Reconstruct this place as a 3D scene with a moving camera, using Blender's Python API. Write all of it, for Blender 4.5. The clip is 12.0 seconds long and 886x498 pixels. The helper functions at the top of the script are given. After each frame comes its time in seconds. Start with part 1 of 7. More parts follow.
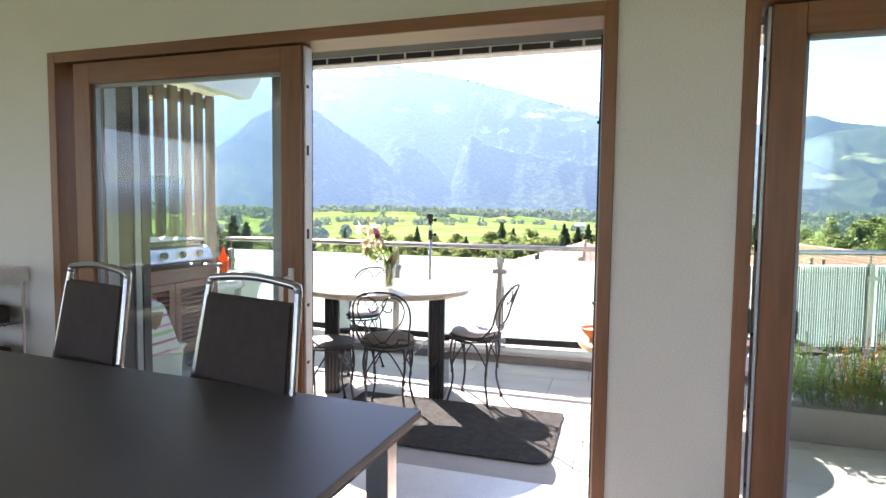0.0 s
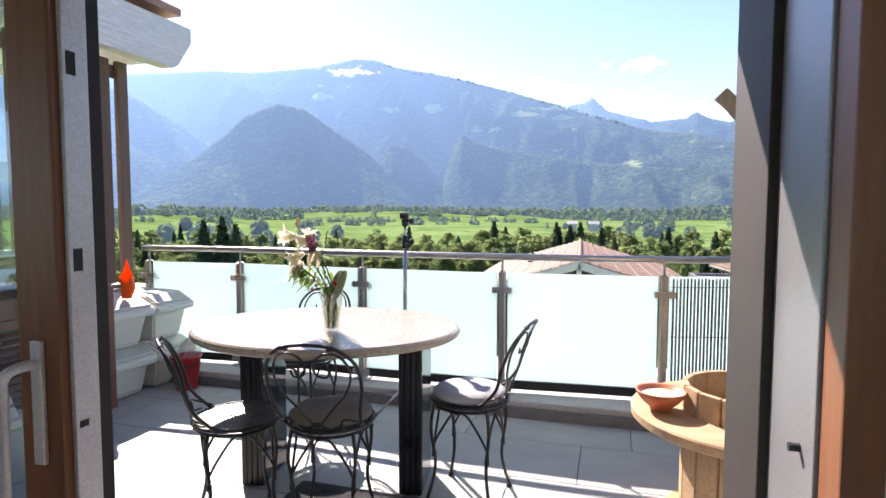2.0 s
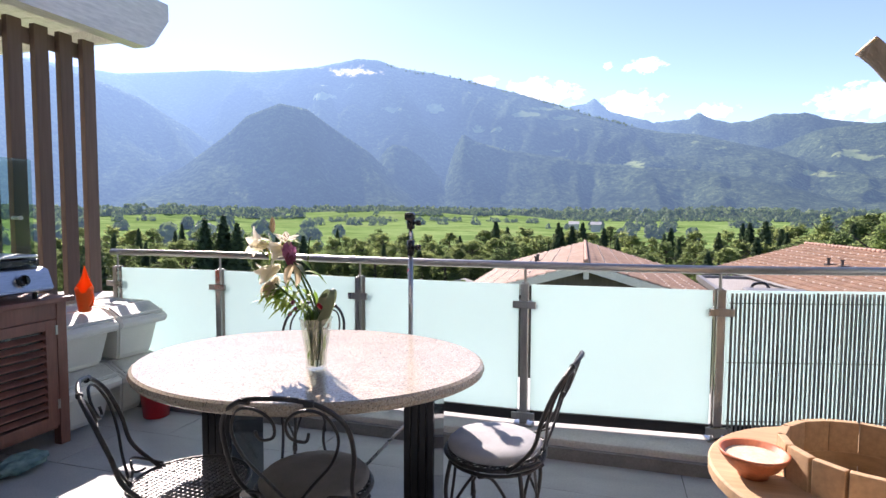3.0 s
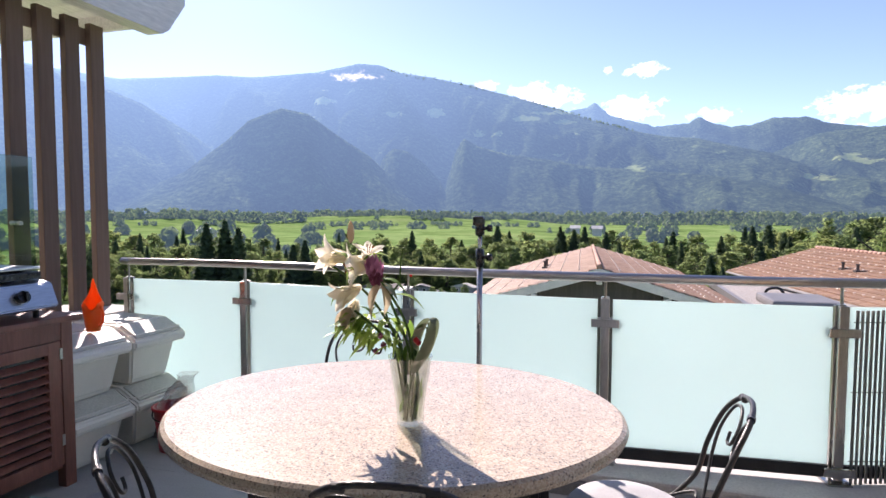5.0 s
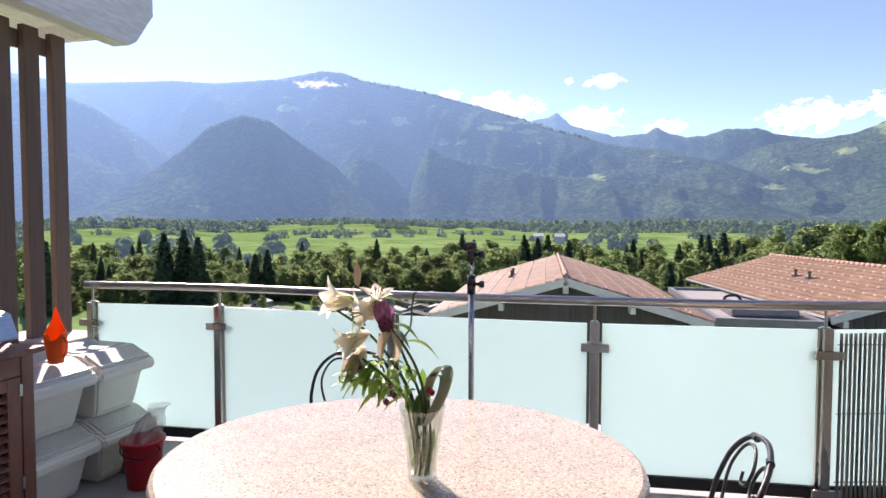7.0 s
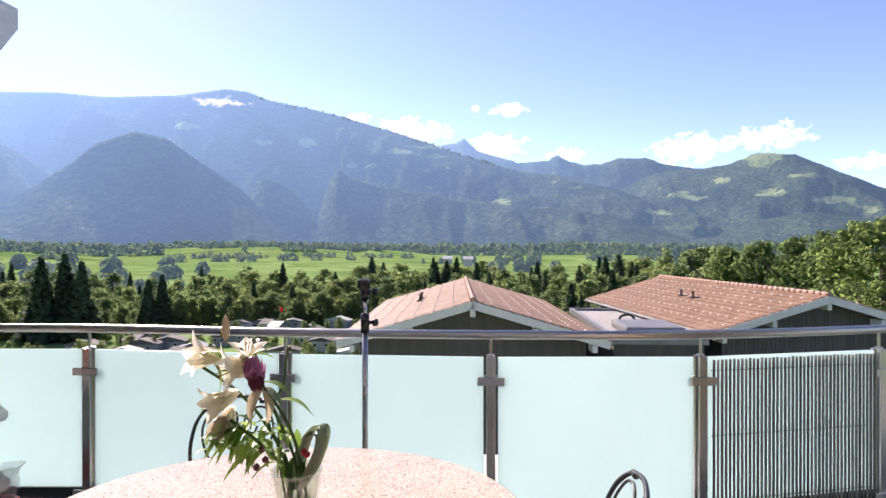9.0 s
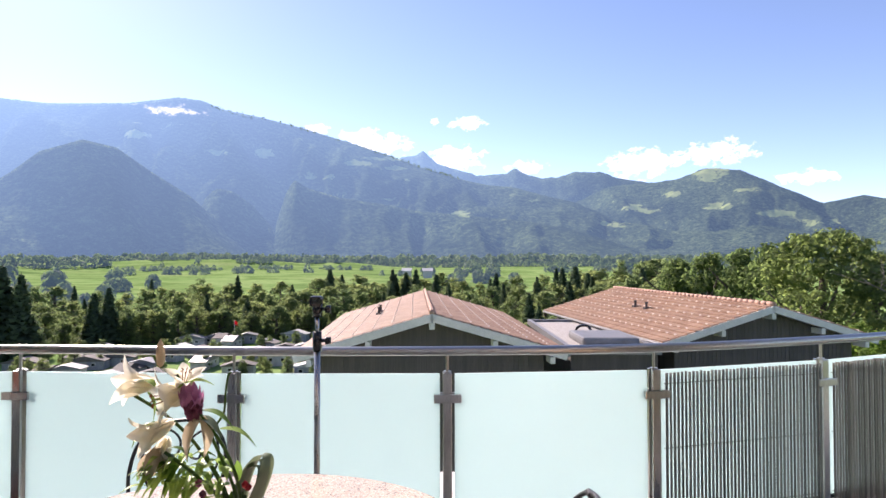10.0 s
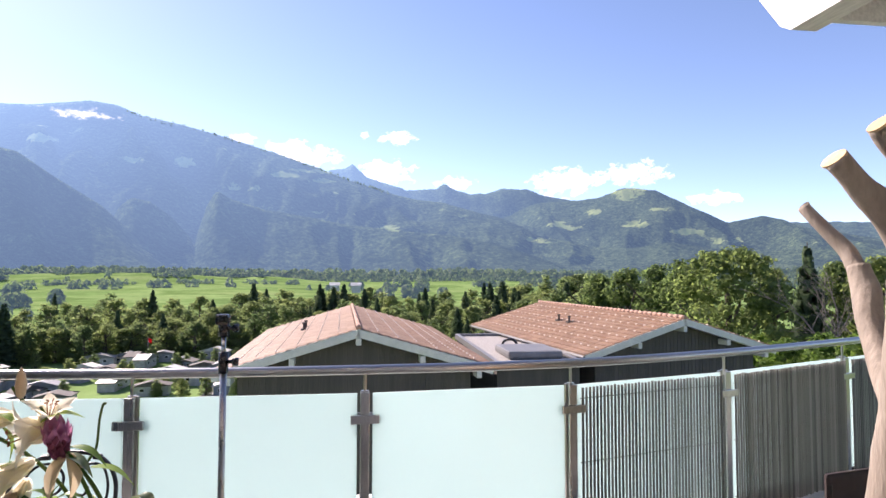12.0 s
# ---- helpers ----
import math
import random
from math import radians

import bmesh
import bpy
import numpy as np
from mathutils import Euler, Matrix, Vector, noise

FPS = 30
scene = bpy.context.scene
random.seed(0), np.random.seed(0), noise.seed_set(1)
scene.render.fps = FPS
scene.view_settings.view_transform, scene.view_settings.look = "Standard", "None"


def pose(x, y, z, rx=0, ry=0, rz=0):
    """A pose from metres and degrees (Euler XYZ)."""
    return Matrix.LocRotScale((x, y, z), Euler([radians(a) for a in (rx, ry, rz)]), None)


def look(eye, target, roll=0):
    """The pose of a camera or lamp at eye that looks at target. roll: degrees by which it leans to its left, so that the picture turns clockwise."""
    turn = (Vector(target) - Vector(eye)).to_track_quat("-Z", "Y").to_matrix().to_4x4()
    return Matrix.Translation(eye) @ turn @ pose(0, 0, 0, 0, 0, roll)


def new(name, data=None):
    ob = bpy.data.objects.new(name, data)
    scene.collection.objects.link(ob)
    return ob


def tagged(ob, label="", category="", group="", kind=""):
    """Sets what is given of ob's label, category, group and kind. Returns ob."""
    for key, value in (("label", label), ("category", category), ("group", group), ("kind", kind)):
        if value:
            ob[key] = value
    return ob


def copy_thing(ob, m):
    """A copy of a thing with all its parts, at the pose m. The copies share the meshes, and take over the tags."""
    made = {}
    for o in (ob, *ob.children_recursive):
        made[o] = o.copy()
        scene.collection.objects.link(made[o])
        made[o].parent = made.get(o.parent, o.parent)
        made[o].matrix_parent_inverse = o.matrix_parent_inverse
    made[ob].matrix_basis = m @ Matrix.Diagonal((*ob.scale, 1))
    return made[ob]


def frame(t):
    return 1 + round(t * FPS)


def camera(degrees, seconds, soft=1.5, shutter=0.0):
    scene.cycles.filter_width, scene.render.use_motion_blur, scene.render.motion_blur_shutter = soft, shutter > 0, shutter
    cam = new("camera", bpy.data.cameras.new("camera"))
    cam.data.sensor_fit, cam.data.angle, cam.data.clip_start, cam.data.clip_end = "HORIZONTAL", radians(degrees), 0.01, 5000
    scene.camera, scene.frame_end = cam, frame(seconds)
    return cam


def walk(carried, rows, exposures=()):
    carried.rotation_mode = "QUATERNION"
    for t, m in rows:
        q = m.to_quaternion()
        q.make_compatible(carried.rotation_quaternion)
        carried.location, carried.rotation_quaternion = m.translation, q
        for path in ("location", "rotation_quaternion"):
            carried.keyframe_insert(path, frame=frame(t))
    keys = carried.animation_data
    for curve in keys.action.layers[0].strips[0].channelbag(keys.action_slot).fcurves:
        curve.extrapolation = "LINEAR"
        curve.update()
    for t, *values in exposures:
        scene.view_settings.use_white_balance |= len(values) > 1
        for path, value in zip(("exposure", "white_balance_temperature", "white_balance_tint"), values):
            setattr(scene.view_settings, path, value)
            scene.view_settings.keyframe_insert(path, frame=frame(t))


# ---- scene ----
cam = camera(76.0, 12.0)
PATH = [
    (0, (1.946, 1.174, 1.252), (1.361, 3.083, 1.126), 0.7),
    (0.5, (1.855, 1.498, 1.248), (1.285, 3.41, 1.116), 0.3),
    (1, (1.766, 1.835, 1.231), (1.207, 3.751, 1.103), 0.2),
    (1.5, (1.699, 2.146, 1.245), (1.14, 4.062, 1.117), 0.2),
    (2, (1.628, 2.463, 1.244), (1.069, 4.379, 1.116), 0.1),
    (2.5, (1.536, 2.746, 1.243), (0.973, 4.661, 1.116), 0.2),
    (3, (1.417, 2.979, 1.245), (0.853, 4.894, 1.117), 0.3),
    (5, (1.004, 3.3, 1.241), (0.437, 5.214, 1.128), 0.2),
    (5.5, (0.944, 3.313, 1.249), (0.391, 5.232, 1.139), 0.2),
    (6, (0.904, 3.322, 1.261), (0.375, 5.248, 1.157), 0.2),
    (6.5, (0.883, 3.337, 1.29), (0.387, 5.272, 1.193), 0.1),
    (7, (0.884, 3.34, 1.312), (0.437, 5.287, 1.228), 0.1),
    (9, (0.94, 3.387, 1.366), (0.806, 5.383, 1.363), 0.0),
    (9.5, (0.95, 3.409, 1.373), (0.891, 5.408, 1.392), -0.0),
    (10, (0.955, 3.421, 1.38), (0.964, 5.421, 1.419), -0.1),
    (10.5, (0.961, 3.438, 1.381), (1.034, 5.436, 1.438), -0.1),
    (11, (0.97, 3.452, 1.384), (1.104, 5.446, 1.454), -0.0),
    (11.5, (0.984, 3.458, 1.387), (1.18, 5.446, 1.469), 0.1),
    (12, (1.0, 3.461, 1.387), (1.257, 5.442, 1.477), 0.1),
]
walk(cam, [(t, look(eye, target, roll)) for t, eye, target, roll in PATH], exposures=((0, 2.68, 7250, 22), (0.5, 2.5, 7200, 22), (1.0, 2.16, 7050, 22), (1.5, 1.88, 6880, 22), (2.0, 1.72, 6800, 22), (2.5, 1.52, 6760, 23), (3.2, 1.42, 6750, 24), (5.0, 1.29, 6750, 25), (12.0, 1.36, 6820, 25)))

# ---- world, sun, sky ----
SUN_DIR = Vector((-0.86, 1.05, 1.0)).normalized()
world = bpy.data.worlds.new("world")
scene.world = world
world.use_nodes = True
wn, wl = world.node_tree.nodes, world.node_tree.links
sky = wn.new("ShaderNodeTexSky")
sky.sky_type, sky.sun_disc = "NISHITA", False
sky.sun_elevation = math.asin(SUN_DIR.z)
sky.sun_rotation = math.atan2(SUN_DIR.x, SUN_DIR.y)
sky.altitude, sky.air_density, sky.dust_density, sky.ozone_density = 1200, 0.70, 0.3, 1.6
wl.new(sky.outputs[0], wn["Background"].inputs[0])
wn["Background"].inputs[1].default_value = 0.109
sun_data = bpy.data.lights.new("sun", "SUN")
sun_data.energy, sun_data.angle, sun_data.color = 4.2, radians(0.5), (1.0, 0.95, 0.87)
sun = new("sun", sun_data)
sun.matrix_world = look(SUN_DIR * 60, (0, 0, 0))

# unseen area lamps added to brighten the room, set in assumed window openings
for nm, eye, aim, w, h, power in (("window_light_back", (1.0, -3.12, 1.4), (1.0, 2.0, 1.35), 7.0, 1.7, 1.8), ("window_light_side", (-4.32, -0.2, 1.4), (0.0, 0.6, 1.1), 3.4, 1.7, 1.9)):
    ld = bpy.data.lights.new(nm, "AREA")
    ld.shape, ld.size, ld.size_y, ld.energy, ld.color = "RECTANGLE", w, h, power, (1.0, 0.91, 0.81)
    new(nm, ld).matrix_world = look(eye, aim)


# ---- materials ----
def node_mat(name):
    m = bpy.data.materials.new(name)
    m.use_nodes = True
    nt = m.node_tree
    return m, nt, nt.nodes["Principled BSDF"]


def ramp_node(nt, fac, stops):
    r = nt.nodes.new("ShaderNodeValToRGB")
    els = r.color_ramp.elements
    while len(els) < len(stops):
        els.new(0.5)
    for e, (p, c) in zip(els, stops):
        e.position, e.color = p, (*c, 1)
    nt.links.new(fac, r.inputs[0])
    return r.outputs[0]


def noise_node(nt, scale, detail=4, rough=0.55, stretch=(1, 1, 1), coord="Object"):
    tc = nt.nodes.new("ShaderNodeTexCoord")
    mp = nt.nodes.new("ShaderNodeMapping")
    mp.inputs["Scale"].default_value = stretch
    nt.links.new(tc.outputs[coord], mp.inputs[0])
    n = nt.nodes.new("ShaderNodeTexNoise")
    n.inputs["Scale"].default_value, n.inputs["Detail"].default_value, n.inputs["Roughness"].default_value = scale, detail, rough
    nt.links.new(mp.outputs[0], n.inputs["Vector"])
    return n.outputs["Fac"]


def mix_node(nt, fac, a, b, mode="MIX"):
    x = nt.nodes.new("ShaderNodeMix")
    x.data_type, x.blend_type = "RGBA", mode
    for sock, v in ((x.inputs[0], fac), (x.inputs[6], a), (x.inputs[7], b)):
        if hasattr(v, "links"):
            nt.links.new(v, sock)
        elif isinstance(v, tuple):
            sock.default_value = (*v, 1)
        else:
            sock.default_value = v
    return x.outputs[2]


def bump_node(nt, p, height, strength, distance=0.01):
    b = nt.nodes.new("ShaderNodeBump")
    b.inputs["Strength"].default_value, b.inputs["Distance"].default_value = strength, distance
    nt.links.new(height, b.inputs["Height"])
    nt.links.new(b.outputs[0], p.inputs["Normal"])


def mat(name, dark, light, rough=0.6, metal=0.0, scale=8, fine=120, bump=0.15, stretch=(1, 1, 1), spec=0.5, vary=0.0, dist=0.004, grain=1.0):
    """A surface with broad colour change, fine grain and relief, real base colours."""
    m, nt, p = node_mat(name)
    big = noise_node(nt, scale, 5, 0.6, stretch)
    small = noise_node(nt, fine, 3, 0.6, stretch)
    col = ramp_node(nt, big, [(0.32, dark), (0.68, light)])
    speck = ramp_node(nt, small, [(0.3, (1 - 0.18 * grain,) * 3), (0.7, (1 + 0.08 * grain,) * 3)])
    col = mix_node(nt, 1.0, col, speck, "MULTIPLY")
    if vary:
        oi = nt.nodes.new("ShaderNodeObjectInfo")
        tone = ramp_node(nt, oi.outputs["Random"], [(0.0, (1 - vary,) * 3), (1.0, (1 + vary,) * 3)])
        col = mix_node(nt, 1.0, col, tone, "MULTIPLY")
    nt.links.new(col, p.inputs["Base Color"])
    rr = nt.nodes.new("ShaderNodeMapRange")
    rr.inputs["To Min"].default_value, rr.inputs["To Max"].default_value = max(0.02, rough - 0.08), min(1, rough + 0.08)
    nt.links.new(big, rr.inputs[0])
    nt.links.new(rr.outputs[0], p.inputs["Roughness"])
    p.inputs["Metallic"].default_value = metal
    p.inputs["Specular IOR Level"].default_value = spec
    if bump:
        bump_node(nt, p, small, bump, dist)
    return m


def clear_glass(name, tint=(0.93, 0.97, 0.96), rough=0.0, gloss=0.035):
    """Thin pane: mostly clear with a reflection that grows at a slant."""
    m, nt, p = node_mat(name)
    nt.nodes.remove(p)
    out = nt.nodes["Material Output"]
    tr = nt.nodes.new("ShaderNodeBsdfTransparent")
    tr.inputs[0].default_value = (*tint, 1)
    gl = nt.nodes.new("ShaderNodeBsdfGlossy")
    gl.inputs["Roughness"].default_value = rough
    lw = nt.nodes.new("ShaderNodeLayerWeight")
    lw.inputs[0].default_value = 0.5
    pw = nt.nodes.new("ShaderNodeMath")
    pw.operation = "POWER"
    pw.inputs[1].default_value = 4.0
    nt.links.new(lw.outputs["Facing"], pw.inputs[0])
    fr = nt.nodes.new("ShaderNodeMath")
    fr.operation = "MULTIPLY_ADD"
    fr.inputs[1].default_value, fr.inputs[2].default_value = 0.75, gloss
    nt.links.new(pw.outputs[0], fr.inputs[0])
    mx = nt.nodes.new("ShaderNodeMixShader")
    nt.links.new(fr.outputs[0], mx.inputs[0])
    nt.links.new(tr.outputs[0], mx.inputs[1])
    nt.links.new(gl.outputs[0], mx.inputs[2])
    nt.links.new(mx.outputs[0], out.inputs[0])
    return m


def translucent(name, col, glow=0.5, rough=0.35, scale=3.0, low=0.9):
    """A thin milky sheet, leaf or petal that passes scattered light."""
    m, nt, p = node_mat(name)
    out = nt.nodes["Material Output"]
    n = noise_node(nt, scale, 4)
    c = ramp_node(nt, n, [(0.3, tuple(v * low for v in col)), (0.7, col)])
    nt.links.new(c, p.inputs["Base Color"])
    p.inputs["Roughness"].default_value = rough
    tl = nt.nodes.new("ShaderNodeBsdfTranslucent")
    nt.links.new(c, tl.inputs[0])
    mx = nt.nodes.new("ShaderNodeMixShader")
    mx.inputs[0].default_value = glow
    nt.links.new(p.outputs[0], mx.inputs[1])
    nt.links.new(tl.outputs[0], mx.inputs[2])
    nt.links.new(mx.outputs[0], out.inputs[0])
    return m


PLASTER = mat("plaster_white", (0.68, 0.645, 0.60), (0.74, 0.705, 0.66), 0.85, scale=1.2, fine=220, bump=0.12)
CEILING = mat("ceiling_paint", (0.74, 0.73, 0.71), (0.78, 0.77, 0.75), 0.9, scale=1.0, fine=180, bump=0.05)
RENDER_WALL = mat("outside_render", (0.66, 0.65, 0.62), (0.74, 0.73, 0.70), 0.9, scale=1.5, fine=160, bump=0.3)
BEAM_WHITE = mat("beam_paint", (0.70, 0.68, 0.64), (0.78, 0.76, 0.72), 0.6, scale=2.5, fine=60, bump=0.1, stretch=(1, 0.15, 1))
SPRUCE = mat("oiled_larch_frame", (0.195, 0.078, 0.034), (0.28, 0.120, 0.053), 0.42, scale=5, fine=70, bump=0.08, stretch=(1, 1, 0.08))
SPRUCE_H = mat("oiled_larch_rail", (0.195, 0.078, 0.034), (0.28, 0.120, 0.053), 0.42, scale=5, fine=70, bump=0.08, stretch=(0.08, 1, 1))
GREY_METAL = mat("bronze_grey_profile", (0.032, 0.026, 0.023), (0.047, 0.039, 0.035), 0.6, 0.0, scale=3, fine=200, bump=0.03, spec=0.3)
DARK_RUBBER = mat("black_seal", (0.015, 0.015, 0.016), (0.03, 0.03, 0.03), 0.7, scale=8, fine=150, bump=0.1)
WHITE_ALU = mat("white_edge_profile", (0.62, 0.62, 0.62), (0.72, 0.72, 0.72), 0.4, 0.3, scale=5, fine=200, bump=0.02)
STEEL = mat("brushed_steel", (0.40, 0.39, 0.37), (0.52, 0.51, 0.49), 0.28, 1.0, scale=4, fine=300, bump=0.04, stretch=(1, 1, 0.1))
RAIL_STEEL = mat("brushed_steel_rail", (0.42, 0.40, 0.38), (0.54, 0.52, 0.49), 0.3, 1.0, scale=3, fine=260, bump=0.04, stretch=(0.1, 1, 1))
CHROME = mat("chrome", (0.42, 0.41, 0.41), (0.5, 0.49, 0.49), 0.2, 1.0, scale=3, fine=200, bump=0.0)
IRON = mat("wrought_iron", (0.030, 0.029, 0.030), (0.07, 0.066, 0.064), 0.38, 0.5, scale=14, fine=160, bump=0.3)
CUSHION = mat("grey_cushion_cloth", (0.36, 0.36, 0.37), (0.46, 0.46, 0.47), 0.95, scale=9, fine=420, bump=0.4)
CUSHION_TAUPE = mat("taupe_cushion_cloth", (0.20, 0.19, 0.175), (0.27, 0.255, 0.235), 0.95, scale=9, fine=420, bump=0.4)
TILE = mat("grey_terrace_tile", (0.34, 0.34, 0.332), (0.43, 0.43, 0.415), 0.62, scale=2.2, fine=90, bump=0.12, vary=0.06)
JOINT = mat("tile_joint", (0.10, 0.10, 0.097), (0.15, 0.15, 0.145), 0.95, scale=6, fine=120, bump=0.2)
FLOOR_IN = mat("grey_floor_tile", (0.20, 0.19, 0.175), (0.26, 0.25, 0.235), 0.35, scale=1.5, fine=60, bump=0.05)
KERB = mat("concrete_kerb", (0.44, 0.425, 0.40), (0.54, 0.525, 0.50), 0.9, scale=3, fine=110, bump=0.35)
RUG = mat("charcoal_door_mat", (0.020, 0.022, 0.026), (0.052, 0.055, 0.062), 1.0, scale=22, fine=330, bump=0.9, dist=0.012)
TABLE_BLACK = mat("graphite_table_top", (0.075, 0.072, 0.080), (0.10, 0.096, 0.105), 0.42, scale=3, fine=260, bump=0.05)
CHAIR_CLOTH = mat("dark_brown_mesh_cloth", (0.045, 0.031, 0.028), (0.068, 0.047, 0.043), 0.85, scale=30, fine=600, bump=0.5)
LEG_BLACK = mat("black_lacquer", (0.008, 0.008, 0.009), (0.016, 0.016, 0.017), 0.3, scale=4, fine=100, bump=0.03)
LEG_GLASS = mat("dark_polished_panel", (0.03, 0.036, 0.04), (0.05, 0.056, 0.06), 0.06, scale=2, fine=80, bump=0.0)
SLAT = mat("weathered_larch_slat", (0.115, 0.075, 0.055), (0.20, 0.135, 0.10), 0.8, scale=4, fine=60, bump=0.35, stretch=(1, 1, 0.06), vary=0.12)
TEAK = mat("stained_hardwood", (0.16, 0.060, 0.040), (0.26, 0.105, 0.072), 0.48, scale=6, fine=90, bump=0.2, stretch=(1, 1, 0.12), vary=0.10)
BBQ_STEEL = mat("grill_steel", (0.42, 0.43, 0.45), (0.55, 0.56, 0.58), 0.3, 0.9, scale=5, fine=240, bump=0.05, stretch=(1, 0.1, 1))
BLACK_ENAMEL = mat("black_enamel", (0.012, 0.012, 0.012), (0.022, 0.022, 0.022), 0.25, scale=6, fine=120, bump=0.05)
BIN = mat("off_white_plastic", (0.68, 0.67, 0.61), (0.76, 0.75, 0.69), 0.42, scale=3, fine=140, bump=0.02, grain=0.2)
ORANGE = translucent("orange_plastic", (0.90, 0.20, 0.025), 0.45, 0.3)
RED = mat("red_plastic", (0.42, 0.010, 0.016), (0.52, 0.016, 0.024), 0.35, scale=3, fine=100, bump=0.03)
BAG = clear_glass("thin_plastic_bag", (0.92, 0.92, 0.92), 0.18, 0.30)
PURPLE = mat("purple_plastic", (0.08, 0.01, 0.12), (0.12, 0.016, 0.18), 0.4)
TERRACOTTA = mat("glazed_terracotta", (0.42, 0.115, 0.045), (0.56, 0.17, 0.07), 0.5, scale=7, fine=90, bump=0.2)
SPOOL = mat("pine_cable_drum", (0.40, 0.25, 0.135), (0.56, 0.38, 0.22), 0.75, scale=5, fine=60, bump=0.3, stretch=(0.12, 1, 1))
BARK = mat("bare_driftwood", (0.22, 0.175, 0.135), (0.35, 0.29, 0.235), 0.85, scale=7, fine=55, bump=0.5, stretch=(1, 1, 0.25), dist=0.01)
CUT_WOOD = mat("sawn_wood_end", (0.52, 0.36, 0.19), (0.66, 0.48, 0.28), 0.8, scale=12, fine=120, bump=0.2)
WHITE_WOOD = mat("white_painted_wood", (0.70, 0.69, 0.66), (0.78, 0.77, 0.74), 0.6, scale=8, fine=120, bump=0.15)
PINK_RIBBON = mat("pale_pink_ribbon", (0.62, 0.44, 0.42), (0.74, 0.56, 0.54), 0.7)
FROST = translucent("frosted_glass", (0.74, 0.865, 0.855), 0.60, 0.22, 1.2, 0.97)
PANE = clear_glass("window_glass")
VASE_GLASS = clear_glass("cut_crystal", (0.88, 0.91, 0.88), 0.04, 0.10)
SIDE_GLASS = clear_glass("greenish_side_glass", (0.72, 0.82, 0.78), 0.02)
WATER = clear_glass("vase_water", (0.86, 0.9, 0.82), 0.0)
STEM = translucent("green_stem", (0.10, 0.17, 0.035), 0.3, 0.5, 30)
LEAF = translucent("lily_leaf", (0.17, 0.29, 0.05), 0.55, 0.4, 24, 0.75)
LEAF_PALE = translucent("pale_leaf", (0.32, 0.46, 0.10), 0.55, 0.4, 24, 0.8)
PETAL = translucent("cream_petal", (0.90, 0.85, 0.71), 0.6, 0.5, 30, 0.93)
PINK = translucent("pink_bract", (0.70, 0.27, 0.48), 0.35, 0.5, 40, 0.75)
MAUVE = translucent("dark_mauve_bract", (0.34, 0.09, 0.16), 0.3, 0.5, 40, 0.75)
TAN = translucent("dry_sheath", (0.66, 0.54, 0.38), 0.4, 0.6, 20, 0.8)
RUST = mat("rust_stamen", (0.22, 0.06, 0.015), (0.30, 0.10, 0.03), 0.8)
ROOF_RIDGE = mat("terracotta_ridge", (0.34, 0.19, 0.13), (0.42, 0.25, 0.175), 0.75, scale=2, fine=30, bump=0.2)
BOARD = mat("dark_cladding_board", (0.060, 0.050, 0.045), (0.095, 0.080, 0.072), 0.8, scale=3, fine=40, bump=0.3, stretch=(1, 1, 0.05), vary=0.12, dist=0.01)
FASCIA = mat("white_bargeboard", (0.56, 0.53, 0.49), (0.64, 0.61, 0.57), 0.6, scale=2, fine=40, bump=0.1)
GRAVEL = mat("roof_gravel", (0.26, 0.24, 0.22), (0.44, 0.41, 0.38), 0.95, scale=14, fine=60, bump=0.8, dist=0.03)
SHEET = mat("grey_sheet_roof", (0.17, 0.165, 0.16), (0.23, 0.225, 0.22), 0.5, 0.3, scale=2, fine=40, bump=0.1)
CABIN_WHITE = mat("caravan_white", (0.36, 0.345, 0.32), (0.58, 0.565, 0.54), 0.6, scale=1, fine=20, bump=0.05, vary=0.12)
CABIN_GREY = mat("cabin_grey", (0.20, 0.21, 0.23), (0.30, 0.31, 0.33), 0.7, scale=1, fine=20, bump=0.1, vary=0.15)
CABIN_ROOF = mat("dark_felt_roof", (0.085, 0.072, 0.062), (0.15, 0.13, 0.115), 0.85, scale=1, fine=20, bump=0.1, vary=0.15)
FLAG_RED = mat("red_flag_cloth", (0.55, 0.02, 0.02), (0.65, 0.03, 0.03), 0.8)
ASPHALT = mat("lane_asphalt", (0.16, 0.155, 0.15), (0.22, 0.215, 0.21), 0.95, scale=1, fine=30, bump=0.2)


def granite():
    m, nt, p = node_mat("pink_granite")
    tc = nt.nodes.new("ShaderNodeTexCoord")
    v = nt.nodes.new("ShaderNodeTexVoronoi")
    v.inputs["Scale"].default_value = 310
    nt.links.new(tc.outputs["Object"], v.inputs["Vector"])
    sep = nt.nodes.new("ShaderNodeSeparateColor")
    nt.links.new(v.outputs["Color"], sep.inputs[0])
    speck = ramp_node(nt, sep.outputs[0], [(0.0, (0.16, 0.145, 0.135)), (0.09, (0.30, 0.265, 0.24)), (0.16, (0.43, 0.355, 0.275)), (0.55, (0.50, 0.432, 0.340)), (0.9, (0.58, 0.522, 0.430)), (1.0, (0.43, 0.29, 0.225))])
    cloud = ramp_node(nt, noise_node(nt, 10, 4), [(0.3, (0.9, 0.9, 0.9)), (0.7, (1.06, 1.04, 1.02))])
    nt.links.new(mix_node(nt, 1.0, speck, cloud, "MULTIPLY"), p.inputs["Base Color"])
    p.inputs["Roughness"].default_value = 0.16
    p.inputs["Specular IOR Level"].default_value = 0.2
    return m


GRANITE = granite()


